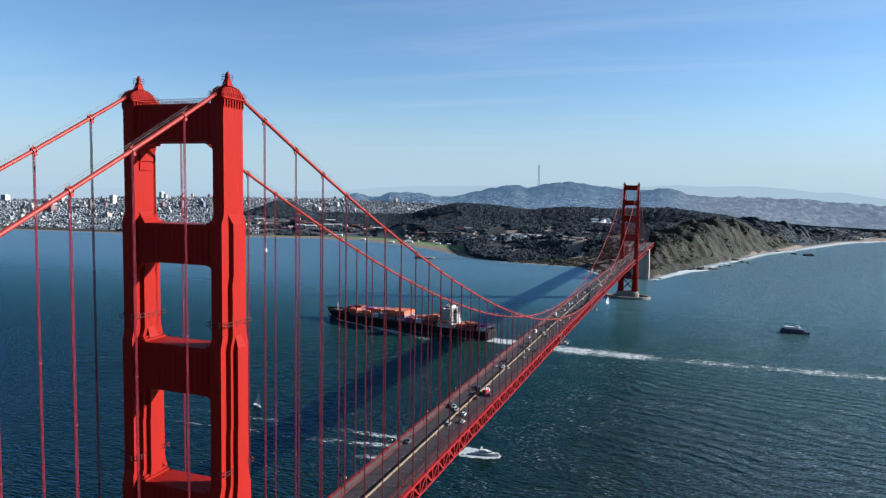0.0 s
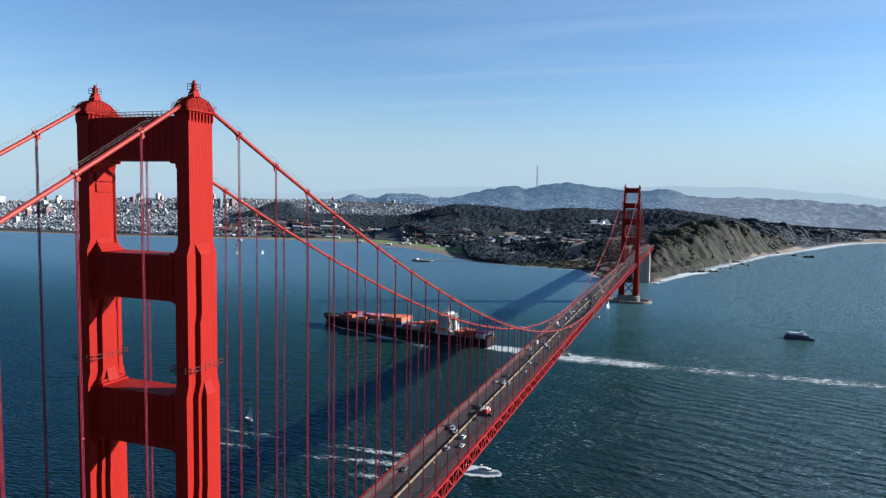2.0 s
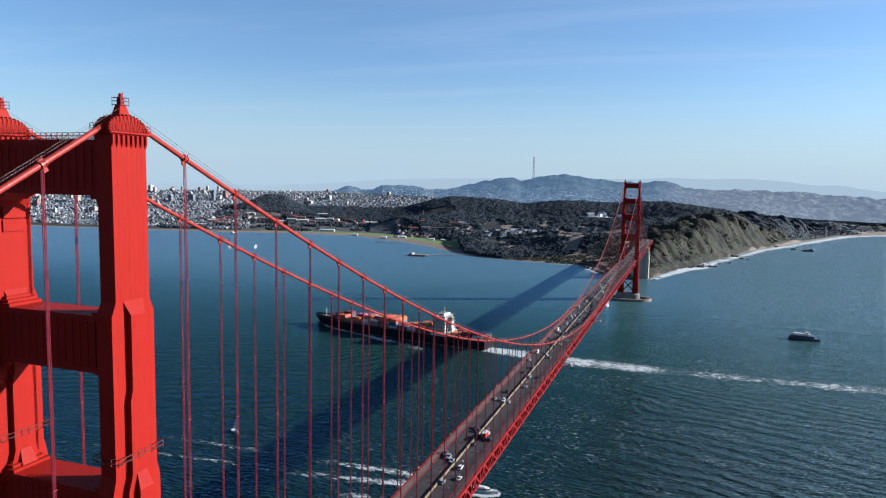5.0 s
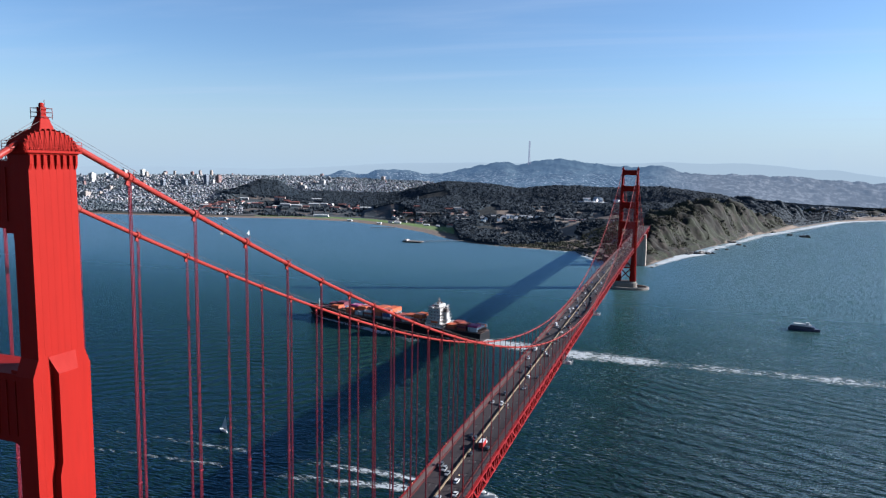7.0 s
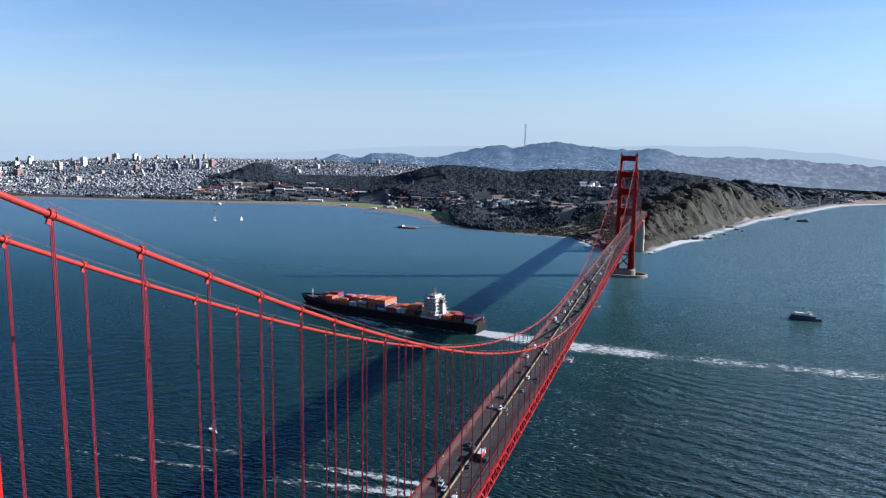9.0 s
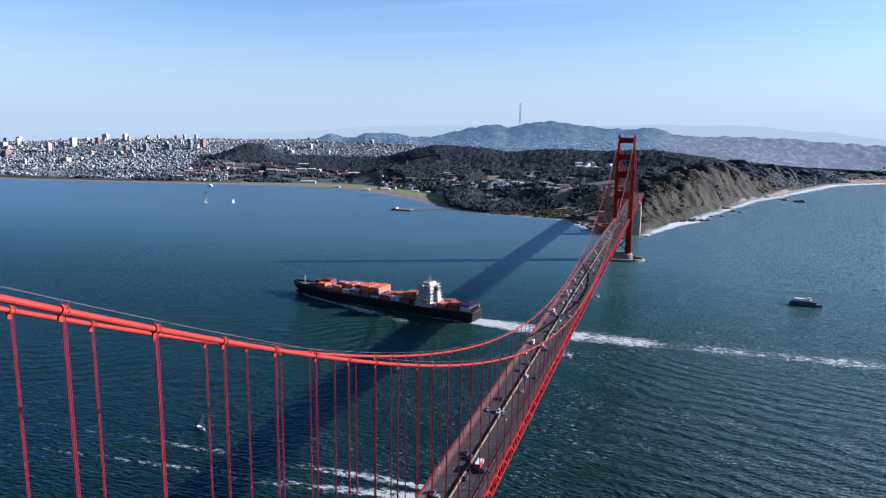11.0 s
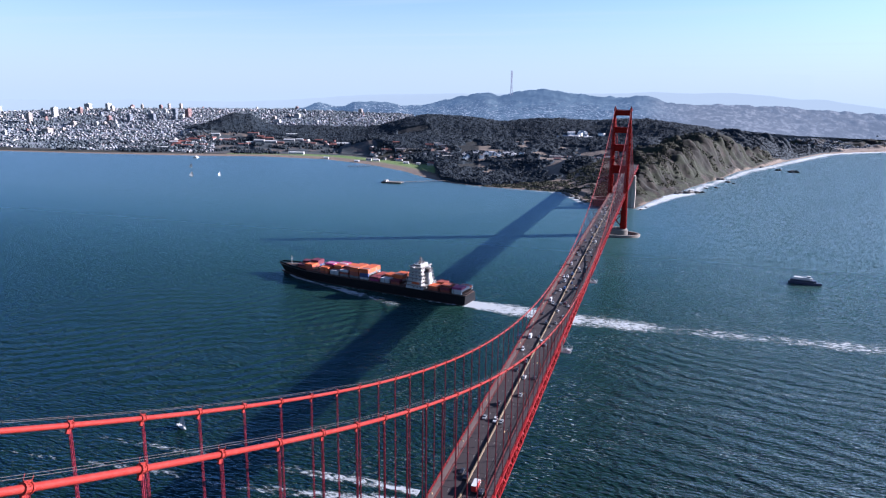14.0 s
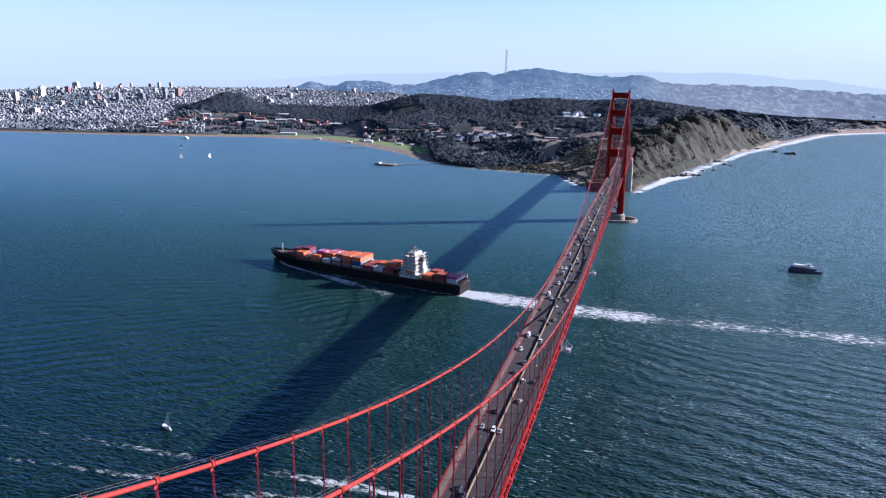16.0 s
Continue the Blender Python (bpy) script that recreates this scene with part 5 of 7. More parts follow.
for nm, sel, fine in (("woods", near, True), ("woods", ~near, False)):
    clumps(nm, x[sel], y[sel], z[sel] + 1.5 + 9 * fbm(x[sel] / 17, y[sel] / 17, 3, 61) + 7 * fbm(x[sel] / 60, y[sel] / 60, 2, 62) - 2.5, r[sel], rng.uniform(0.42, 0.8, sel.sum()), fine, rng, LEAVES, "dense dark green woods over rolling hills", "woods")
# street trees and parks among the houses, and a belt along the marina
ang, dist, x, y, z, d = scatter(34000, -57, 22, 2400, 4700)
woods, houses, lawn = cover_at(ang, dist, d, z)
park = fbm(x / 170, y / 170, 3, 31)
ok = (houses > 0) & (d > 60) & ((park > 0.575) & (ang < 1) | (rng.random(len(x)) < np.where(ang < 1, 0.55, np.where(dist < 4000, 0.30, 0.1))))
r = rng.uniform(3, 7.5, len(x))
clumps("street_trees", x[ok], y[ok], z[ok] + r[ok] * 0.6, r[ok], rng.uniform(0.8, 1.2, ok.sum()), False, rng, HAZED_LEAVES, "dark green trees between the houses", "trees")
ang, dist, x, y, z, d = scatter(17000, -47, -18, 2350, 3600)
ok = (d > 70) & (d < np.where(ang < -23, 980, 330)) & (fbm(x / 60, y / 60, 3, 41) > np.where(ang < -36, 0.52, 0.55)) & ~((ang > -31) & (d < 190))
r = rng.uniform(3.5, 7, len(x))
clumps("shore_trees", x[ok], y[ok], z[ok] + r[ok] * 0.6, r[ok], rng.uniform(0.8, 1.3, ok.sum()), False, rng, LEAVES, "dark belt of trees behind the shore", "trees")
# scrub on the sea cliffs and the bluff
ang, dist, x, y, z, d = scatter(95000, -16, 10, 1640, 3200)
woods, houses, lawn = cover_at(ang, dist, d, z)
patch = fbm(x / 38, y / 38, 4, 51)
ok = (woods < 1) & (d > np.where(ang < -3, 4, 24)) & (patch > np.where(ang < -3, 0.36, 0.55)) & (z > np.where(ang < -3, 0.3, 5)) & ~near_site(ang, dist)
r = rng.uniform(1.2, 3.4, len(x))
clumps("cliff_scrub", x[ok], y[ok], z[ok] + r[ok] * 0.2, r[ok], rng.uniform(0.5, 0.9, ok.sum()), False, rng, SCRUB, "low olive scrub on the sea cliffs", "scrub")


def house_material(name, palette, rough=0.8):
    m = bpy.data.materials.new(name)
    m.use_nodes = True
    n, l = m.node_tree.nodes, m.node_tree.links
    b = n["Principled BSDF"]
    b.inputs["Roughness"].default_value = rough
    g = n.new("ShaderNodeNewGeometry")
    rp = n.new("ShaderNodeValToRGB"); rp.color_ramp.interpolation = "CONSTANT"
    while len(rp.color_ramp.elements) < len(palette):
        rp.color_ramp.elements.new(0.5)
    for i, c in enumerate(palette):
        rp.color_ramp.elements[i].position = i / len(palette)
        rp.color_ramp.elements[i].color = (*c, 1)
    l.new(g.outputs["Random Per Island"], rp.inputs[0])
    tc = n.new("ShaderNodeTexCoord")
    t = n.new("ShaderNodeTexNoise"); t.inputs["Scale"].default_value, t.inputs["Detail"].default_value = 0.35, 4
    l.new(tc.outputs["Object"], t.inputs["Vector"])
    x = n.new("ShaderNodeMixRGB"); x.blend_type = "MULTIPLY"; x.inputs[0].default_value = 0.6
    l.new(rp.outputs[0], x.inputs[1]); l.new(t.outputs["Color"], x.inputs[2])
    v = n.new("ShaderNodeHueSaturation"); v.inputs["Value"].default_value = 1.22; v.inputs["Saturation"].default_value = 0.8
    l.new(x.outputs[0], v.inputs["Color"])
    l.new(v.outputs[0], b.inputs["Base Color"])
    return m


# house colours shifted to blue-grey, with the haze of distance painted in
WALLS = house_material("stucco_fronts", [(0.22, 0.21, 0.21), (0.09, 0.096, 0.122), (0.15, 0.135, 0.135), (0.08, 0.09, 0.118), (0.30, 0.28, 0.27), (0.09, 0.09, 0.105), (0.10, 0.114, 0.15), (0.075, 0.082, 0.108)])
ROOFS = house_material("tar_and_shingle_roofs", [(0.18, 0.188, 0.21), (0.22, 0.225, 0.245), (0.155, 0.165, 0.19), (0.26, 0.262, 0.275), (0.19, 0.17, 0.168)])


# flatter set for the western streets, haze again in the colours
PALE_FRONTS = house_material("pale_hazed_fronts", [(0.14, 0.148, 0.16), (0.12, 0.128, 0.14), (0.135, 0.13, 0.13), (0.11, 0.122, 0.14), (0.18, 0.182, 0.19)])
PALE_ROOFS = house_material("pale_hazed_roofs", [(0.19, 0.20, 0.22), (0.23, 0.235, 0.25), (0.17, 0.18, 0.20), (0.26, 0.262, 0.27)])


def houses_mesh(name, x, y, z, w, l_, h, turn, label, pale=False):
    """Many small houses in one mesh: walls, and low gabled or flat roofs over them."""
    n = len(x)
    base = np.array([(-1, -1, 0), (1, -1, 0), (1, 1, 0), (-1, 1, 0), (-1, -1, 1), (1, -1, 1), (1, 1, 1), (-1, 1, 1), (0, -1, 1), (0, 1, 1)], float)
    v = np.repeat(base[None], n, 0)
    v[..., 0] *= w[:, None] / 2
    v[..., 1] *= l_[:, None] / 2
    ridge = rng.choice([0.04, 0.05, 0.3], n)
    v[..., 2] = np.where(base[None, :, 2] > 0, h[:, None], -3.0)
    v[:, 8:, 2] += (w * ridge)[:, None]
    c, s = np.cos(turn)[:, None], np.sin(turn)[:, None]
    vx, vy = v[..., 0] * c - v[..., 1] * s, v[..., 0] * s + v[..., 1] * c
    v = np.stack([vx + x[:, None], vy + y[:, None], v[..., 2] + z[:, None]], -1)
    wall = [(0, 1, 5, 4), (1, 2, 6, 5), (2, 3, 7, 6), (3, 0, 4, 7)]
    roof = [(4, 8, 9, 7), (8, 5, 6, 9)]
    gable = [(4, 5, 8), (6, 7, 9)]
    # roofs carry their own vertices so that each is an island of its own
    tv = v[:, [4, 5, 6, 7, 8, 9]]
    allv = np.concatenate([v, tv + [0, 0, 0.05]], 1)
    k = allv.shape[1]
    faces, mats = [], []
    roof2 = [(10, 14, 15, 13), (14, 11, 12, 15)]
    for i in range(n):
        o = i * k
        for q in wall + gable:
            faces.append(tuple(o + j for j in q)); mats.append(0)
        for q in roof2:
            faces.append(tuple(o + j for j in q)); mats.append(1)
    me = bpy.data.meshes.new(name)
    me.from_pydata(allv.reshape(-1, 3).tolist(), [], faces)
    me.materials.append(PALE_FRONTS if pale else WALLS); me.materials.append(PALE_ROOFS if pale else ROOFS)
    me.polygons.foreach_set("material_index", mats)
    me.update()
    ob = new(name, me)
    return tagged(ob, label, "houses", kind="stuff")


def district(name, a0, a1, d0, d1, sx, sy, turn, label, keep=1.0, tall=(7, 12), street=4):
    """Houses in blocks along a street grid turned by that angle."""
    t = radians(turn)
    ext = 5200
    gx, gy = np.meshgrid(np.arange(-ext, ext, sx), np.arange(-ext, ext, sy))
    ix, iy = np.meshgrid(np.arange(gx.shape[1]), np.arange(gx.shape[0]))
    ok = (ix % street != 0) & (iy % 3 != 0)
    gx, gy = gx[ok], gy[ok]
    x, y = gx * math.cos(t) - gy * math.sin(t), gx * math.sin(t) + gy * math.cos(t)
    ang, dist = np.degrees(np.arctan2(x - CX, y - CY)), np.hypot(x - CX, y - CY)
    s = (ang > a0) & (ang < a1) & (dist > d0) & (dist < d1)
    x, y, ang, dist = x[s], y[s], ang[s], dist[s]
    z, d = land_z(x, y)
    woods, hs, lawn = cover_at(ang, dist, d, z)
    park = fbm(x / 170, y / 170, 3, 31)
    s = (hs > 0) & (d > 90) & ((park < 0.595) | (ang > 1)) & (rng.random(len(x)) < keep)
    x, y, z = x[s], y[s], z[s]
    n = len(x)
    houses_mesh(name, x + rng.normal(0, 1.2, n), y + rng.normal(0, 1.2, n), z, sx * rng.uniform(0.72, 1.0, n), sy * rng.uniform(0.6, 0.85, n),
                rng.uniform(*tall, n), np.full(n, t) + rng.normal(0, 0.03, n), label, turn < 10)
    return n


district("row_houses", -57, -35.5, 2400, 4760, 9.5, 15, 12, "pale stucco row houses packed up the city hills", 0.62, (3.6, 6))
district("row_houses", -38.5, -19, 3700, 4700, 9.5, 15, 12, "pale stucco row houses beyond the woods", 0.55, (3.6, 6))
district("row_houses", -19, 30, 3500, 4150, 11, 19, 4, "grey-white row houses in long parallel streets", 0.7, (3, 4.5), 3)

# taller blocks standing out of the city
BLOCK = [material("tower_block_" + nm, c, tuple(q * 0.7 for q in c), 0.7, scale=0.05, fine=0.6, stretch=(1, 1, 3), amount=0.8) for nm, c in
         (("white", (0.27, 0.27, 0.265)), ("tan", (0.22, 0.19, 0.17)), ("grey", (0.10, 0.115, 0.14)), ("brick", (0.14, 0.085, 0.08)))]
NAMES = ("white concrete", "tan", "grey glass and concrete", "brick")
for i in range(92):
    a = -54 + 17 * (i + rng.uniform(-1.4, 1.4)) / 66 if i < 66 else rng.uniform(-38, -22)
    dd = rng.uniform(3900, 4700)
    x, y = CX + dd * math.sin(radians(a)), CY + dd * math.cos(radians(a))
    z = float(land_z(np.array([x]), np.array([y]))[0][0])
    k = (0, 0, 1, 0, 2, 1, 3)[i % 7]
    size = rng.choice([0.5, 0.65, 0.8, 0.95, 1.3])
    w, l_, h = size * rng.uniform(12, 26), size * rng.uniform(16, 34), size * rng.uniform(14, 42) * (0.6 if i >= 66 else 1)
    t = thing("apartment_tower", NAMES[k] + " apartment tower rising over the row houses", "building", "towers on the city hills", m=pose(x, y, z - 4, 0, 0, 12))
    bm_ = Mesh(); bm_.prism(chamfered(w / 2, l_ / 2, 0.6), 0, h + 4)
    part("wall", bm_, BLOCK[k], t)
    pm_ = Mesh(); pm_.prism(chamfered(w / 2 + 0.4, l_ / 2 + 0.4, 0.6), h + 4, h + 5.2); pm_.box(-w / 5, w / 5, -l_ / 5, l_ / 5, h + 5.2, h + 9)
    part("roof", pm_, BLOCK[k], t)
    for q in range(int(h // 7)):
        wm_ = Mesh(); wm_.box(-w / 2 - 0.05, w / 2 + 0.05, -l_ / 2 - 0.05, l_ / 2 + 0.05, 8 + q * 7, 9.3 + q * 7)
        part("window_band", wm_, GLASS, t)

# ---- shore: buildings, wharf, rocks, surf ----
RED_ROOF = material("red_tile_roof", (0.13, 0.045, 0.035), (0.09, 0.035, 0.03), 0.8, scale=0.1, fine=1.2)
GREY_ROOF = material("grey_shingle_roof", (0.08, 0.08, 0.09), (0.05, 0.05, 0.06), 0.8, scale=0.1, fine=1.2)
PALE_WALL = material("pale_stucco", (0.22, 0.205, 0.195), (0.17, 0.16, 0.15), 0.8, scale=0.1, fine=1.2)
BRIGHT_WALL = material("bright_white_clapboard", (0.72, 0.72, 0.70), (0.62, 0.61, 0.59), 0.7, scale=0.1, fine=1.2)
PALE_ROOF = material("pale_grey_roof", (0.26, 0.26, 0.27), (0.20, 0.20, 0.21), 0.8, scale=0.1, fine=1.2)
PINK_WALL = material("rose_stucco", (0.16, 0.105, 0.09), (0.12, 0.08, 0.07), 0.8, scale=0.1, fine=1.2)
ROCK = material("wet_dark_rock", (0.055, 0.050, 0.047), (0.10, 0.09, 0.08), 0.75, scale=0.08, fine=0.7, amount=0.9, bump=0.6)


def gabled(name, label, x, y, turn, w, l_, h, rise, wall, roof, group, category="building"):
    z = float(land_z(np.array([x]), np.array([y]))[0][0])
    t = thing(name, label, category, group, m=pose(x, y, z, 0, 0, turn))
    wm_ = Mesh()
    wm_.loft([[(-w / 2, yy, -3), (w / 2, yy, -3), (w / 2, yy, h), (0, yy, h + rise), (-w / 2, yy, h)] for yy in (-l_ / 2, l_ / 2)])
    part("wall", wm_, wall, t)
    rm = Mesh()
    for s in (-1, 1):
        rm.loft([[(0, yy, h + rise + 0.1), (s * (w / 2 + 0.6), yy, h - 0.25), (s * (w / 2 + 0.6), yy, h + 0.2), (0, yy, h + rise + 0.6)] for yy in (-l_ / 2 - 0.6, l_ / 2 + 0.6)])
    part("roof", rm, roof, t)
    n = max(2, int(l_ / 9))
    for i in range(n):
        yy = -l_ / 2 + (i + 0.5) * l_ / n
        for s in (-1, 1):
            q = Mesh(); q.box(s * w / 2 - 0.06, s * w / 2 + 0.06, yy - 1.0, yy + 1.0, h * 0.35, h * 0.75)
            part("window", q, GLASS, t)
    return t


def at(a, dd):
    return CX + dd * math.sin(radians(a)), CY + dd * math.cos(radians(a))


rb = random.Random(14)
# long barracks behind the airfield lawn
for i in range(44):
    a = rb.uniform(-40.5, -25.5)
    dd = np.interp(a, [-41, -36, -30, -25], [3330, 3420, 3400, 3250]) + rb.uniform(-150, 110)
    x, y = at(a, dd)
    kind_ = rb.random()
    wall, roof, lab = (PALE_WALL, RED_ROOF, "pale stucco barracks with a red tile roof") if kind_ < 0.4 else (PALE_WALL, WHITE, "long white barracks with a pale roof") if kind_ < 0.75 else (PINK_WALL, RED_ROOF, "rose brick barracks with a red tile roof")
    gabled("barracks", lab, x, y, rb.choice((20, 110, 100, 112)), rb.uniform(11, 16), rb.uniform(28, 62), rb.uniform(6, 9), rb.uniform(2, 4), wall, roof, "barracks behind the lawn")
gabled("warehouse", "long white warehouse beside the airfield lawn", *at(-29.6, 2870), 108, 18, 62, 8, 2, WHITE, WHITE, "", "warehouse")
gabled("pavilion", "small white pavilion by the lagoon", *at(-37.4, 2790), 20, 16, 18, 9, 5, WHITE, WHITE, "", "building")
for a, dd, w, l_ in ((-24.7, 2560, 12, 16), (-23.1, 2560, 14, 24), (-27.2, 2700, 10, 18), (-20.6, 2470, 12, 20), (-19.6, 2440, 10, 14)):
    gabled("shed", "small white shed on the edge of the lawn", *at(a, dd), 100, w, l_, 5, 2, WHITE, WHITE, "sheds by the lawn")
gabled("boathouse", "low building with a dark red roof under the trees", *at(-18.4, 2330), 60, 16, 38, 6, 4, PALE_WALL, RED_ROOF, "", "building")
# officers' houses on the wooded slopes
for a, dd in SITES["officer"]:
    gabled("officer_house", "small white house with a pale grey roof among trees", *at(a, dd), rb.choice((15, 25, 105, 120)), 9, rb.uniform(11, 18), 6.5, 3.2, BRIGHT_WALL, PALE_ROOF, "houses on the wooded slope", "house")
for a, dd in SITES["hilltop"]:
    gabled("hilltop_house", "large white house with a pale grey roof beside a lawn", *at(a, dd), rb.choice((15, 60, 105)), 13, rb.uniform(18, 34), 9, 4, BRIGHT_WALL, PALE_ROOF, "houses round the lawn", "house")
for a, dd in SITES["toll"]:
    gabled("toll_building", "low flat service building near the bridge plaza", *at(a, dd), rb.choice((5, 95, 20)), rb.uniform(10, 18), rb.uniform(18, 46), rb.uniform(4, 6), 0.8, PALE_WALL, rb.choice((GREY_ROOF, PALE_WALL, RED_ROOF)), "buildings near the bridge plaza")
for a, dd in ((-1.7, 2330), (-0.9, 2360), (-0.2, 2400), (1.6, 2560), (2.3, 2600)):
    gabled("battery_building", "low white building on the cliff top", *at(a, dd), 95, 12, 34, 4, 0.8, WHITE, PALE_WALL, "buildings on the cliff top")
for a, dd in SITES["depot"]:
    gabled("depot_building", "pale depot building between dark trees", *at(a, dd), rb.choice((15, 105, 40)), rb.uniform(9, 15), rb.uniform(16, 44), rb.uniform(5, 8), 2, rb.choice((PALE_WALL, WHITE, PINK_WALL)), rb.choice((GREY_ROOF, RED_ROOF, PALE_WALL)), "depot buildings in the trees")

# road viaduct through the trees
vd = thing("road_viaduct", "long concrete road viaduct on slender piers among trees", "viaduct")
va = np.linspace(-21.4, -16.9, 12)
pts = [at(a, 2760) for a in va]
dm = Mesh()
for (x0, y0), (x1, y1) in zip(pts[:-1], pts[1:]):
    dm.beam((x0, y0, 34), (x1, y1, 34), 14, 2.2)
part("deck", dm, CONCRETE, vd)
for x, y in pts:
    pm_ = Mesh(); pm_.box(x - 1.6, x + 1.6, y - 1.6, y + 1.6, 0, 33)
    part("pier_column", pm_, CONCRETE, vd)

# timber wharf and a short jetty
def wharf(label, pts, w, platform=None):
    t = thing("wharf", label, "wharf")
    for i, ((x0, y0), (x1, y1)) in enumerate(zip(pts[:-1], pts[1:])):
        m = Mesh(); m.beam((x0, y0, 3.4), (x1, y1, 3.4), w, 0.7)
        part("deck", m, DECKING, t)
        n = int(math.hypot(x1 - x0, y1 - y0) / 9)
        for k in range(n):
            px, py = x0 + (x1 - x0) * (k + 0.5) / n, y0 + (y1 - y0) * (k + 0.5) / n
            q = Mesh(); q.tube([(px, py, -4), (px, py, 3.2)], 0.5, 6)
            part("pile", q, DARK_STEEL, t)
    if platform:
        x0, x1, y0, y1 = platform
        m = Mesh(); m.box(x0, x1, y0, y1, 2.6, 4.2)
        part("platform", m, DECKING, t)
        m = Mesh(); m.box(x0 + 6, x0 + 14, y0 + 3, y1 - 3, 4.2, 8)
        part("shed", m, PALE_WALL, t)
        for k in range(8):
            q = Mesh(); q.box(x0 + (x1 - x0) * k / 8 + 1, x0 + (x1 - x0) * k / 8 + 2, y0 + 0.5, y1 - 0.5, -4, 2.6)
            part("pile_bent", q, DARK_STEEL, t)


DECKING = material("weathered_timber_deck", (0.12, 0.105, 0.09), (0.07, 0.062, 0.055), 0.9, scale=0.15, fine=1.5)
wharf("dark timber fishing wharf with a wide head in shallow water", [(-634, 1836), (-575, 1885), (-520, 1922)], 4.5, (-688, -628, 1814, 1840))
wharf("short dark stone jetty off the beach", [(-966, 2176), (-930, 2195), (-890, 2230)], 7)

# rocks in the surf
v0, f0 = ico_fine()
rr = np.random.default_rng(12)
for x, y, r in ((150, 1938, 11), (166, 1946, 8), (140, 1930, 9), (128, 1925, 8), (182, 1960, 5), (117, 1905, 6), (196, 2060, 4), (226, 2085, 5), (268, 2235, 7), (256, 2300, 8), (244, 2310, 7), (283, 2210, 4), (470, 2690, 9), (510, 2640, 14), (428, 2790, 8),
                (-150, 1772, 8), (-138, 1748, 7), (-120, 1718, 8), (-108, 1690, 6), (-96, 1668, 8), (-164, 1800, 6), (36, 1596, 3), (46, 1640, 3)):
    v = v0 * (1 + rr.uniform(-0.3, 0.3, (len(v0), 1))) * r * [1.3, 0.9, 0.62]
    mb = Mesh(); mb.v, mb.f = v.tolist(), [tuple(int(i) for i in q) for q in f0]
    ob = part("sea_rock", mb, ROCK, m=pose(x, y, 0.5, 0, 0, rr.uniform(0, 180)))
    tagged(ob, "dark wet rock awash in the surf", "rock", "rocks along the shore")

# surf along both shores
west = [(23, 1598), (62, 1740), (96, 1850), (132, 1915), (176, 2080), (270, 2335), (345, 2585), (468, 2845), (622, 3205), (800, 3590), (955, 3770), (1165, 3945), (1900, 4285)]
foam_strip("surf", [(x + 8, y - 4) for x, y in west], [22, 40, 56, 66, 60, 50, 60, 66, 72, 80, 84, 84, 84], [0.9, 1.0, 1.05, 1.0, 0.9, 0.74, 0.92, 0.86, 0.92, 0.95, 0.95, 0.95, 0.95], SURF, "white surf breaking along the sandy shore", z=0.5)
foam_strip("surf", [(x + 42, y - 22) for x, y in west[2:]], [10, 14, 22, 26, 30, 34, 40, 44, 44, 44, 44], [0.5, 0.55, 0.45, 0.4, 0.4, 0.4, 0.45, 0.45, 0.45, 0.45, 0.45], SURF, "white surf breaking along the sandy shore", z=0.45)
east = [(-70, 1628), (-88, 1640), (-122, 1716), (-182, 1812), (-262, 1823), (-392, 1840), (-505, 1882)]
foam_strip("surf", [(x - 4, y - 8) for x, y in east], [10, 22, 30, 16, 10, 7, 5], [0.7, 0.85, 0.88, 0.78, 0.7, 0.66, 0.6], SURF, "thin white surf under the bluff", z=0.5)

# brick fort on the point, under the approach
fort = thing("sea_fort", "dark red brick sea fort with arched casemates on the point", "fort", m=pose(-42, 1652, 0, 0, 0, 14))
for x0, x1, y0, y1 in ((-38, 38, -26, -16), (-38, 38, 16, 26), (-38, -28, -16, 16), (28, 38, -16, 16)):
    m = Mesh(); m.box(x0, x1, y0, y1, -4, 15)
    part("rampart", m, BRICK, fort)
for i in range(10):
    for zz in (3.5, 8.5):
        q = Mesh(); q.box(-35 + i * 7.4, -32.6 + i * 7.4, -26.12, -25.9, zz, zz + 2.8)
        part("casemate_opening", q, GLASS, fort)
pr = Mesh()
for a, b in (((-38, -26), (38, -26)), ((38, -26), (38, 26)), ((38, 26), (-38, 26)), ((-38, 26), (-38, -26))):
    pr.beam((*a, 15.4), (*b, 15.4), 1.2, 0.8)
part("parapet", pr, CONCRETE, fort)
# steel arch and trestles that carry the approach
ap = thing("approach_viaduct", "red-orange steel approach arch and trestle towers", "viaduct", m=pose(0, SPAN + 343, 0))
for sx in (-1, 1):
    am_ = Mesh(); am_.tube([(sx * 11, 8 + 90 * i / 12, 16 + 40 * math.sin(math.pi * i / 12)) for i in range(13)], 1.1, 6)
    part("arch_rib", am_, ORANGE, ap)
    for i in range(1, 12):
        yy = 8 + 90 * i / 12
        q = Mesh(); q.beam((sx * 11, yy, 16 + 40 * math.sin(math.pi * i / 12)), (sx * 11, yy, 63), 0.8, 0.8)
        part("spandrel_post", q, ORANGE, ap)
    for yy in (120, 150, 180, 210, 240, 270):
        q = Mesh(); q.beam((sx * 11, yy, 0), (sx * 10, yy, 62), 1.4, 1.4)
        part("trestle_leg", q, ORANGE, ap)
for yy in (120, 150, 180, 210, 240, 270):
    for z0, z1 in ((5, 32), (32, 60)):
        q = Mesh(); q.beam((-10.6, yy, z0), (10.6, yy, z1), 0.7, 0.7); q.beam((10.6, yy, z0), (-10.6, yy, z1), 0.7, 0.7)
        part("trestle_brace", q, ORANGE, ap)

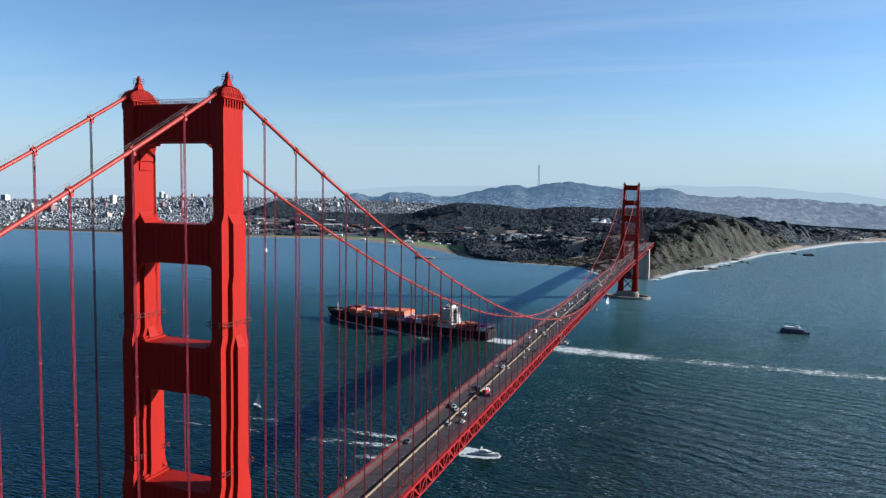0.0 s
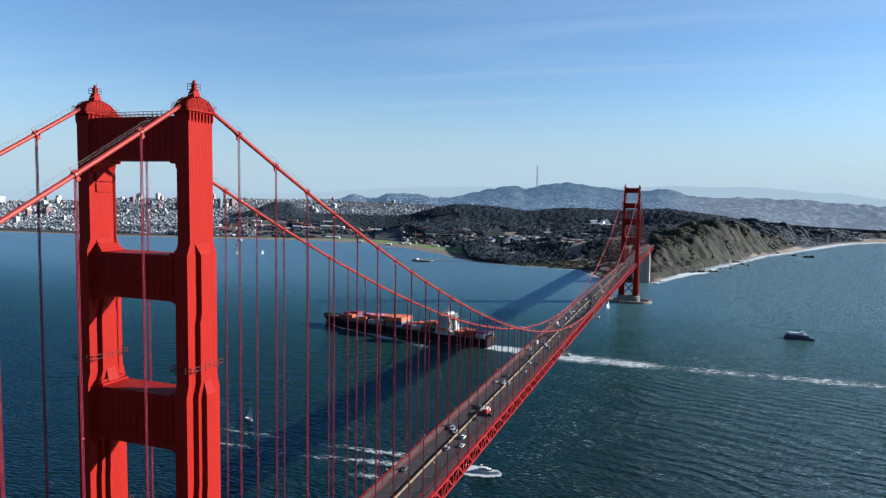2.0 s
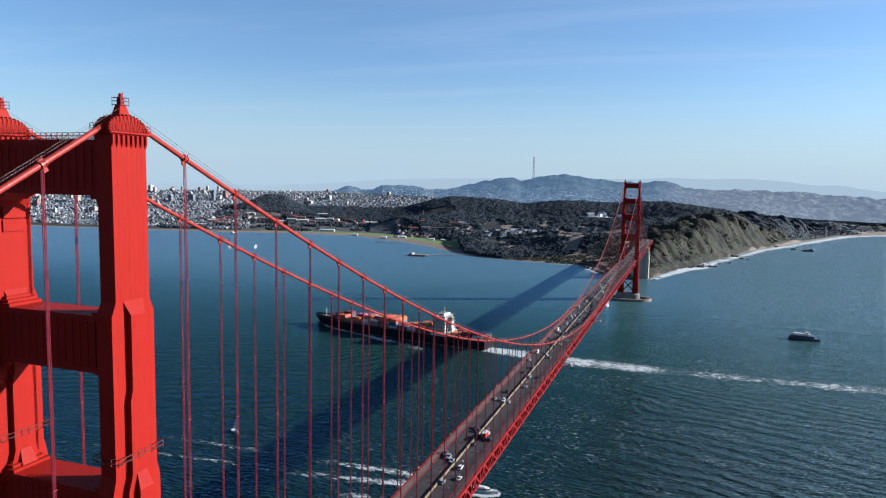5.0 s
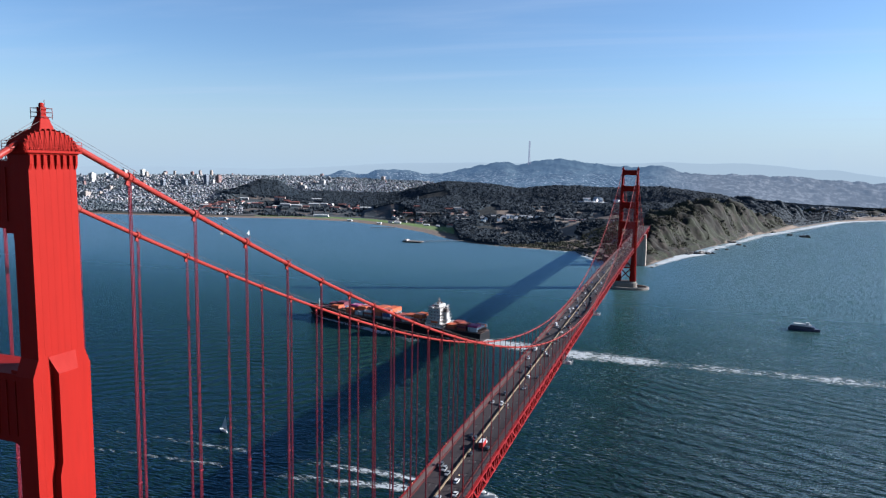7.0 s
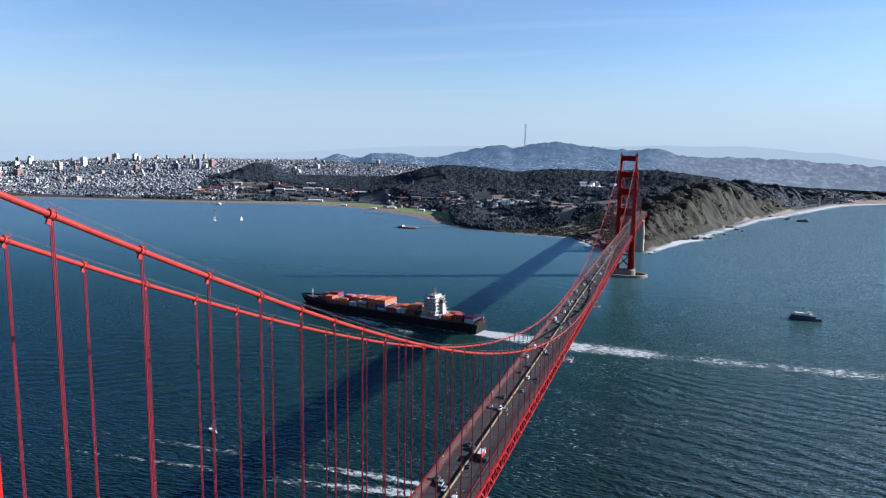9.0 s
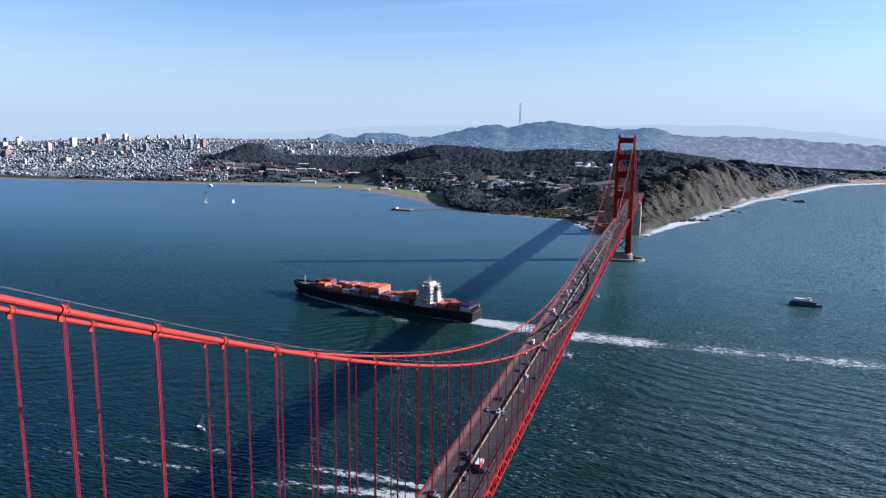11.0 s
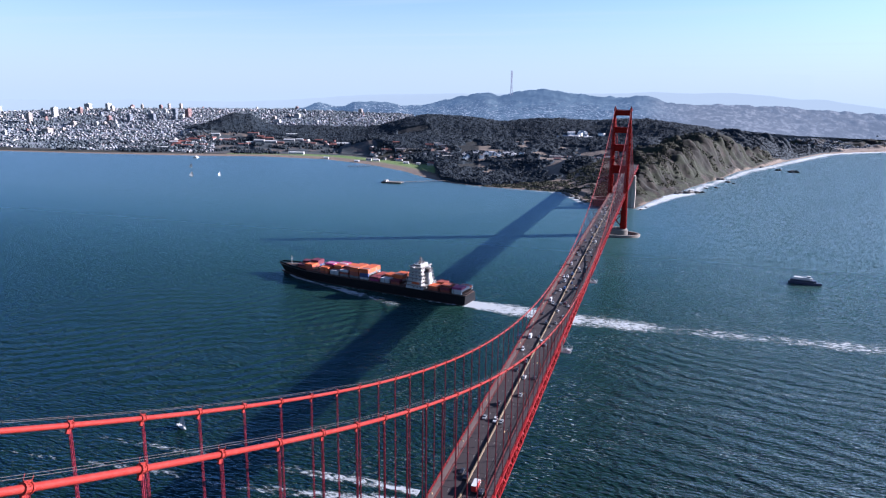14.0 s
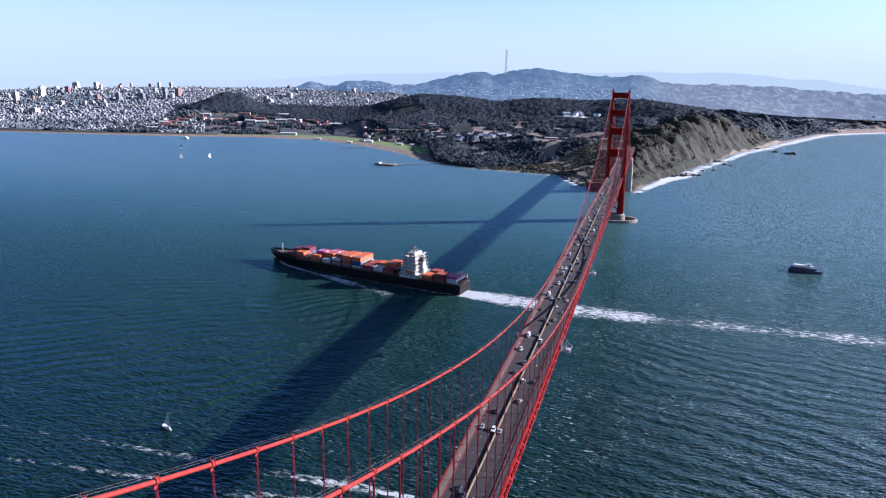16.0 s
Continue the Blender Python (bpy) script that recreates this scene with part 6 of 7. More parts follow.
# ---- vessels ----
HULL = material("black_hull_paint", (0.0035, 0.0035, 0.005), (0.007, 0.006, 0.006), 0.6, spec=0.08, scale=0.03, fine=0.5, stretch=(1, 1, 3), amount=0.8)
BOOT = material("red_boot_topping", (0.02, 0.008, 0.008), (0.015, 0.007, 0.007), 0.6, scale=0.05, fine=0.6)
HOUSE_WHITE = material("weathered_ship_white", (0.30, 0.30, 0.29), (0.20, 0.18, 0.16), 0.6, scale=0.12, fine=1.0, stretch=(1, 1, 0.2), amount=0.7, bump=0.05)
SHIP_DECK = material("rust_brown_deck", (0.075, 0.045, 0.035), (0.05, 0.032, 0.028), 0.8, scale=0.05, fine=0.7)
BOX = [material("container_paint_" + nm, c, tuple(q * 0.75 for q in c), 0.55, scale=0.3, fine=2, stretch=(1, 1, 0.3), amount=0.8, spread=0.15) for nm, c in
       (("orange", (0.36, 0.075, 0.022)), ("rust", (0.19, 0.042, 0.025)), ("white", (0.28, 0.28, 0.28)), ("maroon", (0.085, 0.012, 0.022)), ("magenta", (0.20, 0.02, 0.085)), ("navy", (0.02, 0.035, 0.10)), ("grey", (0.10, 0.105, 0.11)))]
BOX_NAMES = ("orange", "rust-red", "white", "maroon", "magenta", "navy blue", "grey")
SHIP_AT = pose(-139, 780, 2.6, 0, 0, 169.7) @ Matrix.Diagonal((1.06, 1.06, 1.06, 1))      # origin at the stern, x towards the bow
L, B = 274.0, 32.0

ship = thing("container_ship", "long black container ship with a white bridge house under way", "container ship", m=SHIP_AT)
secs = [(0, 0.80, 0.9), (6, 0.94, 1.0), (30, 1, 1), (190, 1, 1), (225, 0.93, 0.80), (248, 0.72, 0.45), (263, 0.42, 0.15), (272, 0.14, 0.02)]


def hull_ring(x, top, wl, z0, z1, n=4):
    sheer = 2.5 * max(0, (x - 215) / 60) ** 1.5
    pts = []
    for i in range(n + 1):
        u = i / n
        pts.append((x + 9 * max(0, (x - 200) / 74) * u, B / 2 * (wl + (top - wl) * u), z0 + (z1 + sheer - z0) * u))
    return pts + [(px, -py, pz) for px, py, pz in reversed(pts)]


hm = Mesh(); hm.loft([hull_ring(x, t_, w_, -1.6, 8.3) for x, t_, w_ in secs])
part("hull", hm, HULL, ship)
bt = Mesh(); bt.loft([[(px, py, pz) for px, py, pz in hull_ring(x, w_, w_ * 0.98, -5, -1.6, 1)] for x, t_, w_ in secs])
part("boot_topping", bt, BOOT, ship)
dk = Mesh(); dk.loft([[(x, B / 2 * t_ * 0.94, 8.2), (x, -B / 2 * t_ * 0.94, 8.2), (x, -B / 2 * t_ * 0.94, 8.6), (x, B / 2 * t_ * 0.94, 8.6)] for x, t_, w_ in secs[:6]])
part("main_deck", dk, SHIP_DECK, ship)
fc = Mesh(); fc.loft([[(x, B / 2 * t_ * 0.93, 8.8), (x, -B / 2 * t_ * 0.93, 8.8), (x, -B / 2 * t_ * 0.9, 10.8), (x, B / 2 * t_ * 0.9, 10.8)] for x, t_ in ((252, 0.66), (262, 0.44), (270, 0.2))])
part("forecastle", fc, SHIP_DECK, ship)
for s in (-1, 1):
    bw = Mesh()
    for (x0, t0, _), (x1, t1, _) in zip(secs[4:-1], secs[5:]):
        bw.beam((x0 + 6 * max(0, (x0 - 200) / 74), s * B / 2 * t0, 9.9 + 2.5 * max(0, (x0 - 215) / 60)), (x1 + 8 * max(0, (x1 - 200) / 74), s * B / 2 * t1, 10.1 + 2.5 * max(0, (x1 - 215) / 60)), 0.3, 2.0)
    part("bulwark", bw, HULL, ship)
# bridge house near the stern
hx = 66.0
for i, (x0, x1, w, z0, z1) in enumerate(((hx - 12, hx + 11, 31, 8.6, 13), (hx - 9.5, hx + 10, 29, 13, 17), (hx - 9, hx + 9.5, 26, 17, 21), (hx - 8.5, hx + 9, 24, 21, 25), (hx - 8, hx + 8.5, 23, 25, 29), (hx - 7.5, hx + 8, 22, 29, 33.5))):
    m = Mesh(); m.prism([(x0, -w / 2), (x1, -w / 2), (x1, w / 2), (x0, w / 2)], z0, z1)
    dkh = part("house_deck", m, HOUSE_WHITE, ship)
    m = Mesh(); m.box(x0 - 1.4, x1 + 1.2, -w / 2 - 1.3, w / 2 + 1.3, z1 - 0.35, z1 - 0.1)
    part("walkway", m, SHIP_DECK, dkh)
    m = Mesh()
    corners = [(x0 - 1.3, -w / 2 - 1.2), (x1 + 1.1, -w / 2 - 1.2), (x1 + 1.1, w / 2 + 1.2), (x0 - 1.3, w / 2 + 1.2)]
    for (ax, ay), (bx_, by_) in zip(corners, corners[1:] + corners[:1]):
        for up in (0.45, 1.0):
            m.beam((ax, ay, z1 + up), (bx_, by_, z1 + up), 0.12, 0.12)
        for k in range(9):
            m.beam((ax + (bx_ - ax) * k / 8, ay + (by_ - ay) * k / 8, z1 - 0.2), (ax + (bx_ - ax) * k / 8, ay + (by_ - ay) * k / 8, z1 + 1.0), 0.1, 0.1)
    part("guard_rail", m, HOUSE_WHITE, dkh)
    for k in range(int(w / 3)):
        q = Mesh(); yy = -w / 2 + 1.5 + k * 3
        q.box(x1 - 0.05, x1 + 0.06, yy - 0.85, yy + 0.85, (z0 + z1) / 2 - 0.4, (z0 + z1) / 2 + 0.7)
        q.box(x0 - 0.06, x0 + 0.05, yy - 0.85, yy + 0.85, (z0 + z1) / 2 - 0.4, (z0 + z1) / 2 + 0.7)
        part("porthole_window", q, GLASS, dkh)
    for s in (-1, 1):
        for k in range(3):
            q = Mesh(); xx = x0 + 3 + k * 4.5
            q.box(xx - 0.6, xx + 0.6, s * w / 2 - 0.06, s * w / 2 + 0.06, (z0 + z1) / 2 - 0.4, (z0 + z1) / 2 + 0.7)
            part("porthole_window", q, GLASS, dkh)
wh = Mesh(); wh.prism([(hx - 5, -8), (hx + 2, -9), (hx + 6, -6), (hx + 6, 6), (hx + 2, 9), (hx - 5, 8)], 33.5, 36.5)
wo_ = part("wheelhouse", wh, HOUSE_WHITE, ship)
bwg = Mesh(); bwg.box(hx + 0.5, hx + 3.5, -15, 15, 32.9, 34.4)
part("bridge_wing", bwg, HOUSE_WHITE, ship)
wg = Mesh(); wg.prism([(hx - 3, -8.4), (hx + 2.1, -9.1), (hx + 6.1, -6), (hx + 6.1, 6), (hx + 2.1, 9.1), (hx - 3, 8.4)], 34.6, 35.8)
part("window_strip", wg, GLASS, wo_)
fn = Mesh(); fn.prism(chamfered(4.2, 4.6, 1.0), 8.6, 27, chamfered(2.8, 3.2, 0.8))
part("funnel", fn, HOUSE_WHITE, ship, m=pose(hx - 10.5, 0, 0))
ft = Mesh(); ft.prism(chamfered(2.85, 3.25, 0.8), 27, 31, chamfered(2.5, 2.8, 0.8))
for k in range(3):
    ft.tube([(-1.5 + k * 1.5, 0, 30.8), (-1.5 + k * 1.5, 0, 33.5)], 0.4, 8)
part("funnel_top", ft, DARK_STEEL, ship, m=pose(hx - 10.5, 0, 0))
ms = Mesh(); ms.beam((hx, 0, 36.5), (hx, 0, 45), 0.7, 0.7); ms.beam((hx, -4, 40), (hx, 4, 40), 0.4, 0.4); ms.beam((hx, -2.5, 43), (hx, 2.5, 43), 0.4, 0.4)
for zz, ww in ((38.2, 3.4), (41.4, 2.2)):
    ms.box(hx - ww * 0.5, hx + ww * 0.5, -ww, ww, zz, zz + 0.5)
for yy in (-5, 5):
    ms.box(hx - 2.2, hx - 0.6, yy - 1.1, yy + 1.1, 36.4, 37.8)
    ms.beam((hx - 1, yy, 36.4), (hx - 1, yy, 39.5), 0.35, 0.35)
part("radar_mast", ms, DARK_STEEL, ship, "dark radar mast")
fm_ = Mesh(); fm_.beam((262, 0, 10.5), (262, 0, 22), 0.8, 0.8); fm_.beam((262, -2.5, 18), (262, 2.5, 18), 0.4, 0.4)
part("foremast", fm_, GREY_STEEL, ship)
for s in (-1, 1):
    q = Mesh(); q.tube([(hx + 3, s * 15.6, 15), (hx + 2, s * 15.6, 15.6), (hx - 6, s * 15.6, 15.6), (hx - 7, s * 15.6, 15)], [0.5, 1.4, 1.4, 0.5], 8)
    part("lifeboat", q, BOX[0], ship, "orange lifeboat")
for x in (92, 107, 122, 137, 152, 167, 182, 197, 212, 227, 46, 30, 14):
    wdt = 30 if x < 215 else 24
    m = Mesh()
    for yy in np.linspace(-wdt / 2, wdt / 2, 9):
        m.beam((x, yy, 8.5), (x, yy, 14.8), 0.5, 0.4)
    for zz in (11.2, 14.7):
        m.beam((x, -wdt / 2, zz), (x, wdt / 2, zz), 0.8, 0.5)
    part("lashing_bridge", m, SHIP_DECK, ship)
for x in np.arange(85, 234, 15):
    m = Mesh(); m.box(x + 1, x + 13.6, -13, 13, 8.55, 10.1)
    part("hatch_cover", m, SHIP_DECK, ship)
for x in (2, 18, 34):
    m = Mesh(); m.box(x + 1, x + 13.0, -13, 13, 8.55, 10.1)
    part("hatch_cover", m, SHIP_DECK, ship)

# containers on the hatches
cm_ = Mesh(); cm_.box(0, 12.19, -1.22, 1.22, 0, 2.55)
for k in range(20):
    xx = 0.3 + k * 0.61
    for s in (-1, 1):
        cm_.box(xx, xx + 0.3, s * 1.22 - 0.02, s * 1.22 + 0.04 if s > 0 else -1.20, 0.15, 2.4)
box_data = [cm_.data("shipping_container") for _ in BOX]
for d_, m_ in zip(box_data, BOX):
    d_.materials.append(m_)
rc = random.Random(9)
# (bay, first row, last row, tiers, paints from the bottom up): rows count across the ship
ORG, RST, WHT, MRN, MGT, NVY, GRY = range(7)
blocks = [(4, 0, 6, (WHT, WHT)), (4, 7, 11, (WHT, WHT, MGT)), (19.5, 3, 11, (RST, MRN)), (19.5, 6, 10, (MRN, RST, RST)), (35, 7, 11, (RST, ORG)), (35, 0, 3, (GRY, RST)),
          (86.5, 2, 8, (WHT, WHT, ORG, ORG)), (86.5, 9, 11, (RST, MRN)), (101, 8, 11, (WHT, WHT)), (101, 3, 7, (MRN, RST, ORG)), (101, 0, 2, (RST, ORG)), (116, 6, 11, (MGT, MRN)), (116, 1, 5, (MRN, RST)),
          (131, 1, 11, (WHT, WHT, GRY, ORG, ORG)), (146, 2, 11, (GRY, RST, MRN, ORG, ORG)), (161, 8, 11, (GRY, RST, RST)), (161, 1, 7, (RST, MRN, RST, ORG)),
          (176, 9, 11, (WHT, WHT)), (176, 5, 8, (RST, NVY, ORG, ORG)), (176, 0, 4, (ORG, RST, MGT, MGT)), (191, 8, 11, (RST, ORG, ORG)), (191, 3, 7, (MRN, ORG, ORG, MGT)), (191, 0, 2, (RST, MRN, ORG)),
          (218, 5, 9, (RST, RST, ORG)), (218, 0, 4, (MRN, NVY, MRN, MRN)), (232, 4, 7, (RST, MRN)), (232, 0, 3, (MRN, ORG, MRN))]
stack = {}
for x, r0, r1, paints in blocks:
    for r_ in range(r0, r1 + 1):
        for k, tone in enumerate(paints):
            stack.setdefault((x, r_, k), tone if rc.random() < 0.80 else rc.choices(range(7), (6, 4, 1.6, 2, 0.8, 0.8, 0.8))[0])
order = sorted({q[0] for q in blocks})
for (x, r_, k), c_ in stack.items():
    i = order.index(x)
    ends = [order[j] for j in (i - 1, i + 1) if 0 <= j < len(order) and abs(order[j] - x) < 16]
    walled = len(ends) == 2 and all((e, r_, k) in stack for e in ends)
    if walled and (x, r_, k + 1) in stack and (x, r_ - 1, k) in stack and (x, r_ + 1, k) in stack:
        continue                                                  # shut in on every side
    if k == 0 and (x, r_, 1) in stack and (x, r_ + 1, 0) in stack and (x, r_ - 1, 0) in stack:
        continue                                                  # sunk behind the lashing bridges
    rows = 12 if x < 205 else 10 if x < 225 else 8
    ob = new("shipping_container", box_data[c_])
    ob.matrix_basis = SHIP_AT @ pose(x, (r_ - (rows - 1) / 2) * 2.5, 10.12 + k * 2.6)
    tagged(ob, BOX_NAMES[c_] + " corrugated steel shipping container stacked on the ship's deck", "container", "containers on the ship")

# sailing boats
SAIL = material("white_sailcloth", (0.34, 0.34, 0.33), (0.28, 0.28, 0.28), 0.8, scale=0.3, fine=2)


def sailboat(x, y, turn, s, label, heel=8):
    t = thing("sailboat", label, "sailboat", "sailboats on the bay", m=pose(x, y, 0, 0, heel, turn) @ Matrix.Diagonal((s, s, s, 1)))
    h = Mesh(); h.loft([[(xx, -w, 1.15), (xx, -w * 0.75, 0), (xx, 0, -0.4), (xx, w * 0.75, 0), (xx, w, 1.15)] for xx, w in ((-5.5, 1.1), (-2, 1.7), (1.5, 1.65), (4.5, 0.8), (6, 0.08))])
    part("hull", h, WHITE, t)
    c = Mesh(); c.prism([(-1.5, -0.9), (2.2, -0.7), (2.8, 0), (2.2, 0.7), (-1.5, 0.9)], 1.15, 1.75)
    part("cabin", c, WHITE, t)
    m = Mesh(); m.tube([(0.8, 0, 1), (0.8, 0, 15.5)], [0.11, 0.06], 6); m.tube([(0.8, 0, 2.4), (-4.6, 0.4, 2.5)], 0.08, 5)
    part("mast", m, GREY_STEEL, t)

    def sail(foot, head, luff):
        q = Mesh()
        rows_ = []
        for i in range(9):
            u = i / 8
            a, b = Vector(luff).lerp(Vector(head), u), Vector(foot).lerp(Vector(head), u)
            rows_.append([a.lerp(b, j / 4) + Vector((0, 0.5 * math.sin(math.pi * j / 4) * (1 - u) + 0.3 * u * (1 - u), 0)) for j in range(5)])
        top_ = [[p + Vector((0, 0.03, 0)) for p in r_] for r_ in rows_]
        for R in (rows_, top_):
            n0 = len(q.v)
            q.v += [tuple(p) for r_ in R for p in r_]
            q.f += [(n0 + i * 5 + j, n0 + i * 5 + j + 1, n0 + (i + 1) * 5 + j + 1, n0 + (i + 1) * 5 + j) for i in range(8) for j in range(4)]
        return q
    part("mainsail", sail((-4.4, 0.3, 2.7), (0.7, 0, 15.2), (0.7, 0, 2.6)), SAIL, t)
    part("jib", sail((0.2, 0.5, 2.0), (0.95, 0, 13.5), (5.8, 0, 1.4)), SAIL, t)


sailboat(-259, 396, -20, 0.95, "white sailboat heeling under full sail on dark water")
sailboat(-1272, 1738, 40, 1.15, "distant white sailboat off the beach")
sailboat(-1206, 1783, 70, 0.95, "distant white sailboat off the beach")
sailboat(-1440, 1955, 30, 1.1, "distant white sailboat off the beach")
sailboat(-28, 1180, 60, 1.0, "small white sailboat near the bridge pier")

# excursion ferry with a dark hull
FERRY = material("navy_ferry_paint", (0.025, 0.03, 0.06), (0.05, 0.05, 0.07), 0.45, scale=0.1, fine=1)
fe = thing("ferry", "dark blue and white excursion ferry with cabin windows", "ferry", m=pose(272, 1021, 0, 0, 0, -12))
h = Mesh(); h.loft([[(x, -w, 3.4), (x, -w * 0.85, -0.5), (x, w * 0.85, -0.5), (x, w, 3.4)] for x, w in ((-20, 4.0), (-10, 4.6), (8, 4.6), (16, 3.2), (21, 0.5))])
part("hull", h, FERRY, fe)
c1 = Mesh(); c1.prism([(-18, -4.2), (11, -4.2), (14, -2), (14, 2), (11, 4.2), (-18, 4.2)], 3.4, 6.4)
ca = part("cabin", c1, FERRY, fe)
for k in range(10):
    for s in (-1, 1):
        q = Mesh(); q.box(-16 + k * 2.7, -14.2 + k * 2.7, s * 4.2 - 0.05, s * 4.2 + 0.05, 4.4, 5.7)
        part("cabin_window", q, GLASS, ca)
c2 = Mesh(); c2.prism([(-14, -3.8), (6, -3.8), (9, -1.5), (9, 1.5), (6, 3.8), (-14, 3.8)], 6.4, 8.9)
part("upper_cabin", c2, WHITE, fe, "white upper cabin")
c3 = Mesh(); c3.box(-13.5, 5, -3.4, 3.4, 8.9, 9.3); c3.box(2, 6.5, -2, 2, 9.3, 11.6)
part("pilot_house", c3, WHITE, fe)
m = Mesh(); m.tube([(-2, 0, 9.2), (-2, 0, 15)], 0.12, 6)
part("mast", m, DARK_STEEL, fe)
foam_strip("ferry_wake", [(292, 1017), (270, 1022), (230, 1030), (170, 1042)], [4, 8, 9, 6], [0.6, 0.6, 0.35, 0.1], FOAM, "faint foam wake of a slow ferry", z=0.3)

# motor yacht with its bow wave
ya = thing("motor_yacht", "white motor yacht planing ahead of its foam wake", "motor boat", m=pose(-24, 364, 0, 0, -2, 3))
h = Mesh(); h.loft([[(x, -w, 2.0 + max(0, x) * 0.06), (x, -w * 0.7, 0), (x, w * 0.7, 0), (x, w, 2.0 + max(0, x) * 0.06)] for x, w in ((-9, 2.3), (-2, 2.6), (5, 2.0), (9, 0.9), (10.5, 0.1))])
part("hull", h, WHITE, ya)
c = Mesh(); c.prism([(-6, -2), (3, -1.9), (6, -0.8), (6, 0.8), (3, 1.9), (-6, 2)], 2.0, 3.7, [(-5.5, -1.8), (1.5, -1.6), (3.2, -0.7), (3.2, 0.7), (1.5, 1.6), (-5.5, 1.8)])
co_ = part("cabin", c, WHITE, ya)
w = Mesh(); w.prism([(-5, -2.02), (2.4, -1.86), (5, -0.8), (5, 0.8), (2.4, 1.86), (-5, 2.02)], 2.6, 3.2)
part("window_band", w, GLASS, co_)
fb = Mesh(); fb.prism([(-5, -1.6), (1, -1.5), (1, 1.5), (-5, 1.6)], 3.7, 4.3); fb.beam((-3, -1.5, 3.7), (-3.5, -1.4, 6), 0.15, 0.3); fb.beam((-3, 1.5, 3.7), (-3.5, 1.4, 6), 0.15, 0.3); fb.box(-4, -2.8, -1.5, 1.5, 5.9, 6.1)
part("flybridge", fb, WHITE, ya)
foam_strip("bow_spray", [(-12, 364), (-24, 364), (-44, 364)], [12, 26, 30], [1.0, 1.25, 1.1], FOAM, "white spray thrown from the yacht's bow", z=0.3)

# ---- traffic on the bridge ----
PAINTS = {nm: material("car_paint_" + nm, c, tuple(q * 0.85 for q in c), 0.3, scale=0.8, fine=5, amount=0.4, bump=0.0, coat=0.5) for nm, c in
          (("white", (0.36, 0.36, 0.36)), ("silver", (0.16, 0.165, 0.17)), ("black", (0.012, 0.012, 0.014)), ("dark_grey", (0.045, 0.047, 0.05)), ("blue", (0.015, 0.045, 0.14)), ("red", (0.22, 0.015, 0.015)), ("tan", (0.22, 0.18, 0.13)))}


def car(paint, style):
    """A road car facing +y, standing on its wheels at the origin."""
    nm = {"saloon": "saloon car", "suv": "sport utility vehicle", "van": "delivery van"}[style]
    t = thing(nm.replace(" ", "_"), "", "car" if style != "van" else "van")
    l_, w, h0, h1 = {"saloon": (4.7, 1.82, 0.92, 1.45), "suv": (4.8, 1.92, 1.08, 1.78), "van": (5.8, 2.05, 1.2, 2.5)}[style]
    hl = l_ / 2
    body = Mesh()
    prof = [(-hl, 0.35, 0.80), (-hl + 0.15, 0.28, h0), (-hl * 0.5, 0.26, h0 + 0.04), (hl * 0.45, 0.26, h0), (hl - 0.35, 0.28, h0 - 0.14), (hl, 0.36, h0 - 0.3)]
    rings = []
    for y, zb, zt in prof:
        e = 0.86 if abs(y) > hl - 0.2 else 1.0
        rings.append([(-w / 2 * e, y, zb), (-w / 2 * e, y, zt - 0.12), (-w / 2 * e + 0.1, y, zt), (w / 2 * e - 0.1, y, zt), (w / 2 * e, y, zt - 0.12), (w / 2 * e, y, zb)])
    body.loft(rings)
    part("body", body, paint, t)
    cab = {"saloon": (-hl * 0.72, -hl * 0.38, hl * 0.10, hl * 0.46), "suv": (-hl * 0.94, -hl * 0.80, hl * 0.14, hl * 0.46), "van": (-hl * 0.98, -hl * 0.95, hl * 0.48, hl * 0.74)}[style]
    g = Mesh()
    g.loft([[(-w / 2 + 0.1, y, h0 - 0.02), (w / 2 - 0.1, y, h0 - 0.02), (w / 2 - 0.1 - k, y2, z), (-w / 2 + 0.1 + k, y2, z)] for y, y2, z, k in
            ((cab[0], cab[0], h0, 0.0), (cab[0] + 0.01, cab[1], h1 - 0.05, 0.16), (cab[3] - 0.01, cab[2], h1 - 0.05, 0.16), (cab[3], cab[3], h0, 0.0))])
    part("glasshouse", g, GLASS if style != "van" else paint, t)
    ro = Mesh(); ro.prism([(-w / 2 + 0.24, cab[1] - 0.03), (w / 2 - 0.24, cab[1] - 0.03), (w / 2 - 0.26, cab[2] + 0.03), (-w / 2 + 0.26, cab[2] + 0.03)], h1 - 0.06, h1)
    part("roof", ro, paint, t)
    if style == "van":
        ws = Mesh(); ws.beam((0, cab[2] + 0.12, h1 - 0.4), (0, cab[3] - 0.08, h0 + 0.25), w - 0.45, 0.08)
        part("windscreen", ws, GLASS, t)
    for sx in (-1, 1):
        for y in (-hl * 0.6, hl * 0.62):
            wm = Mesh(); wm.tube([(sx * (w / 2 - 0.22), y, 0.33), (sx * (w / 2 + 0.01), y, 0.33)], 0.33, 12)
            part("wheel", wm, TYRE, t)
    return t


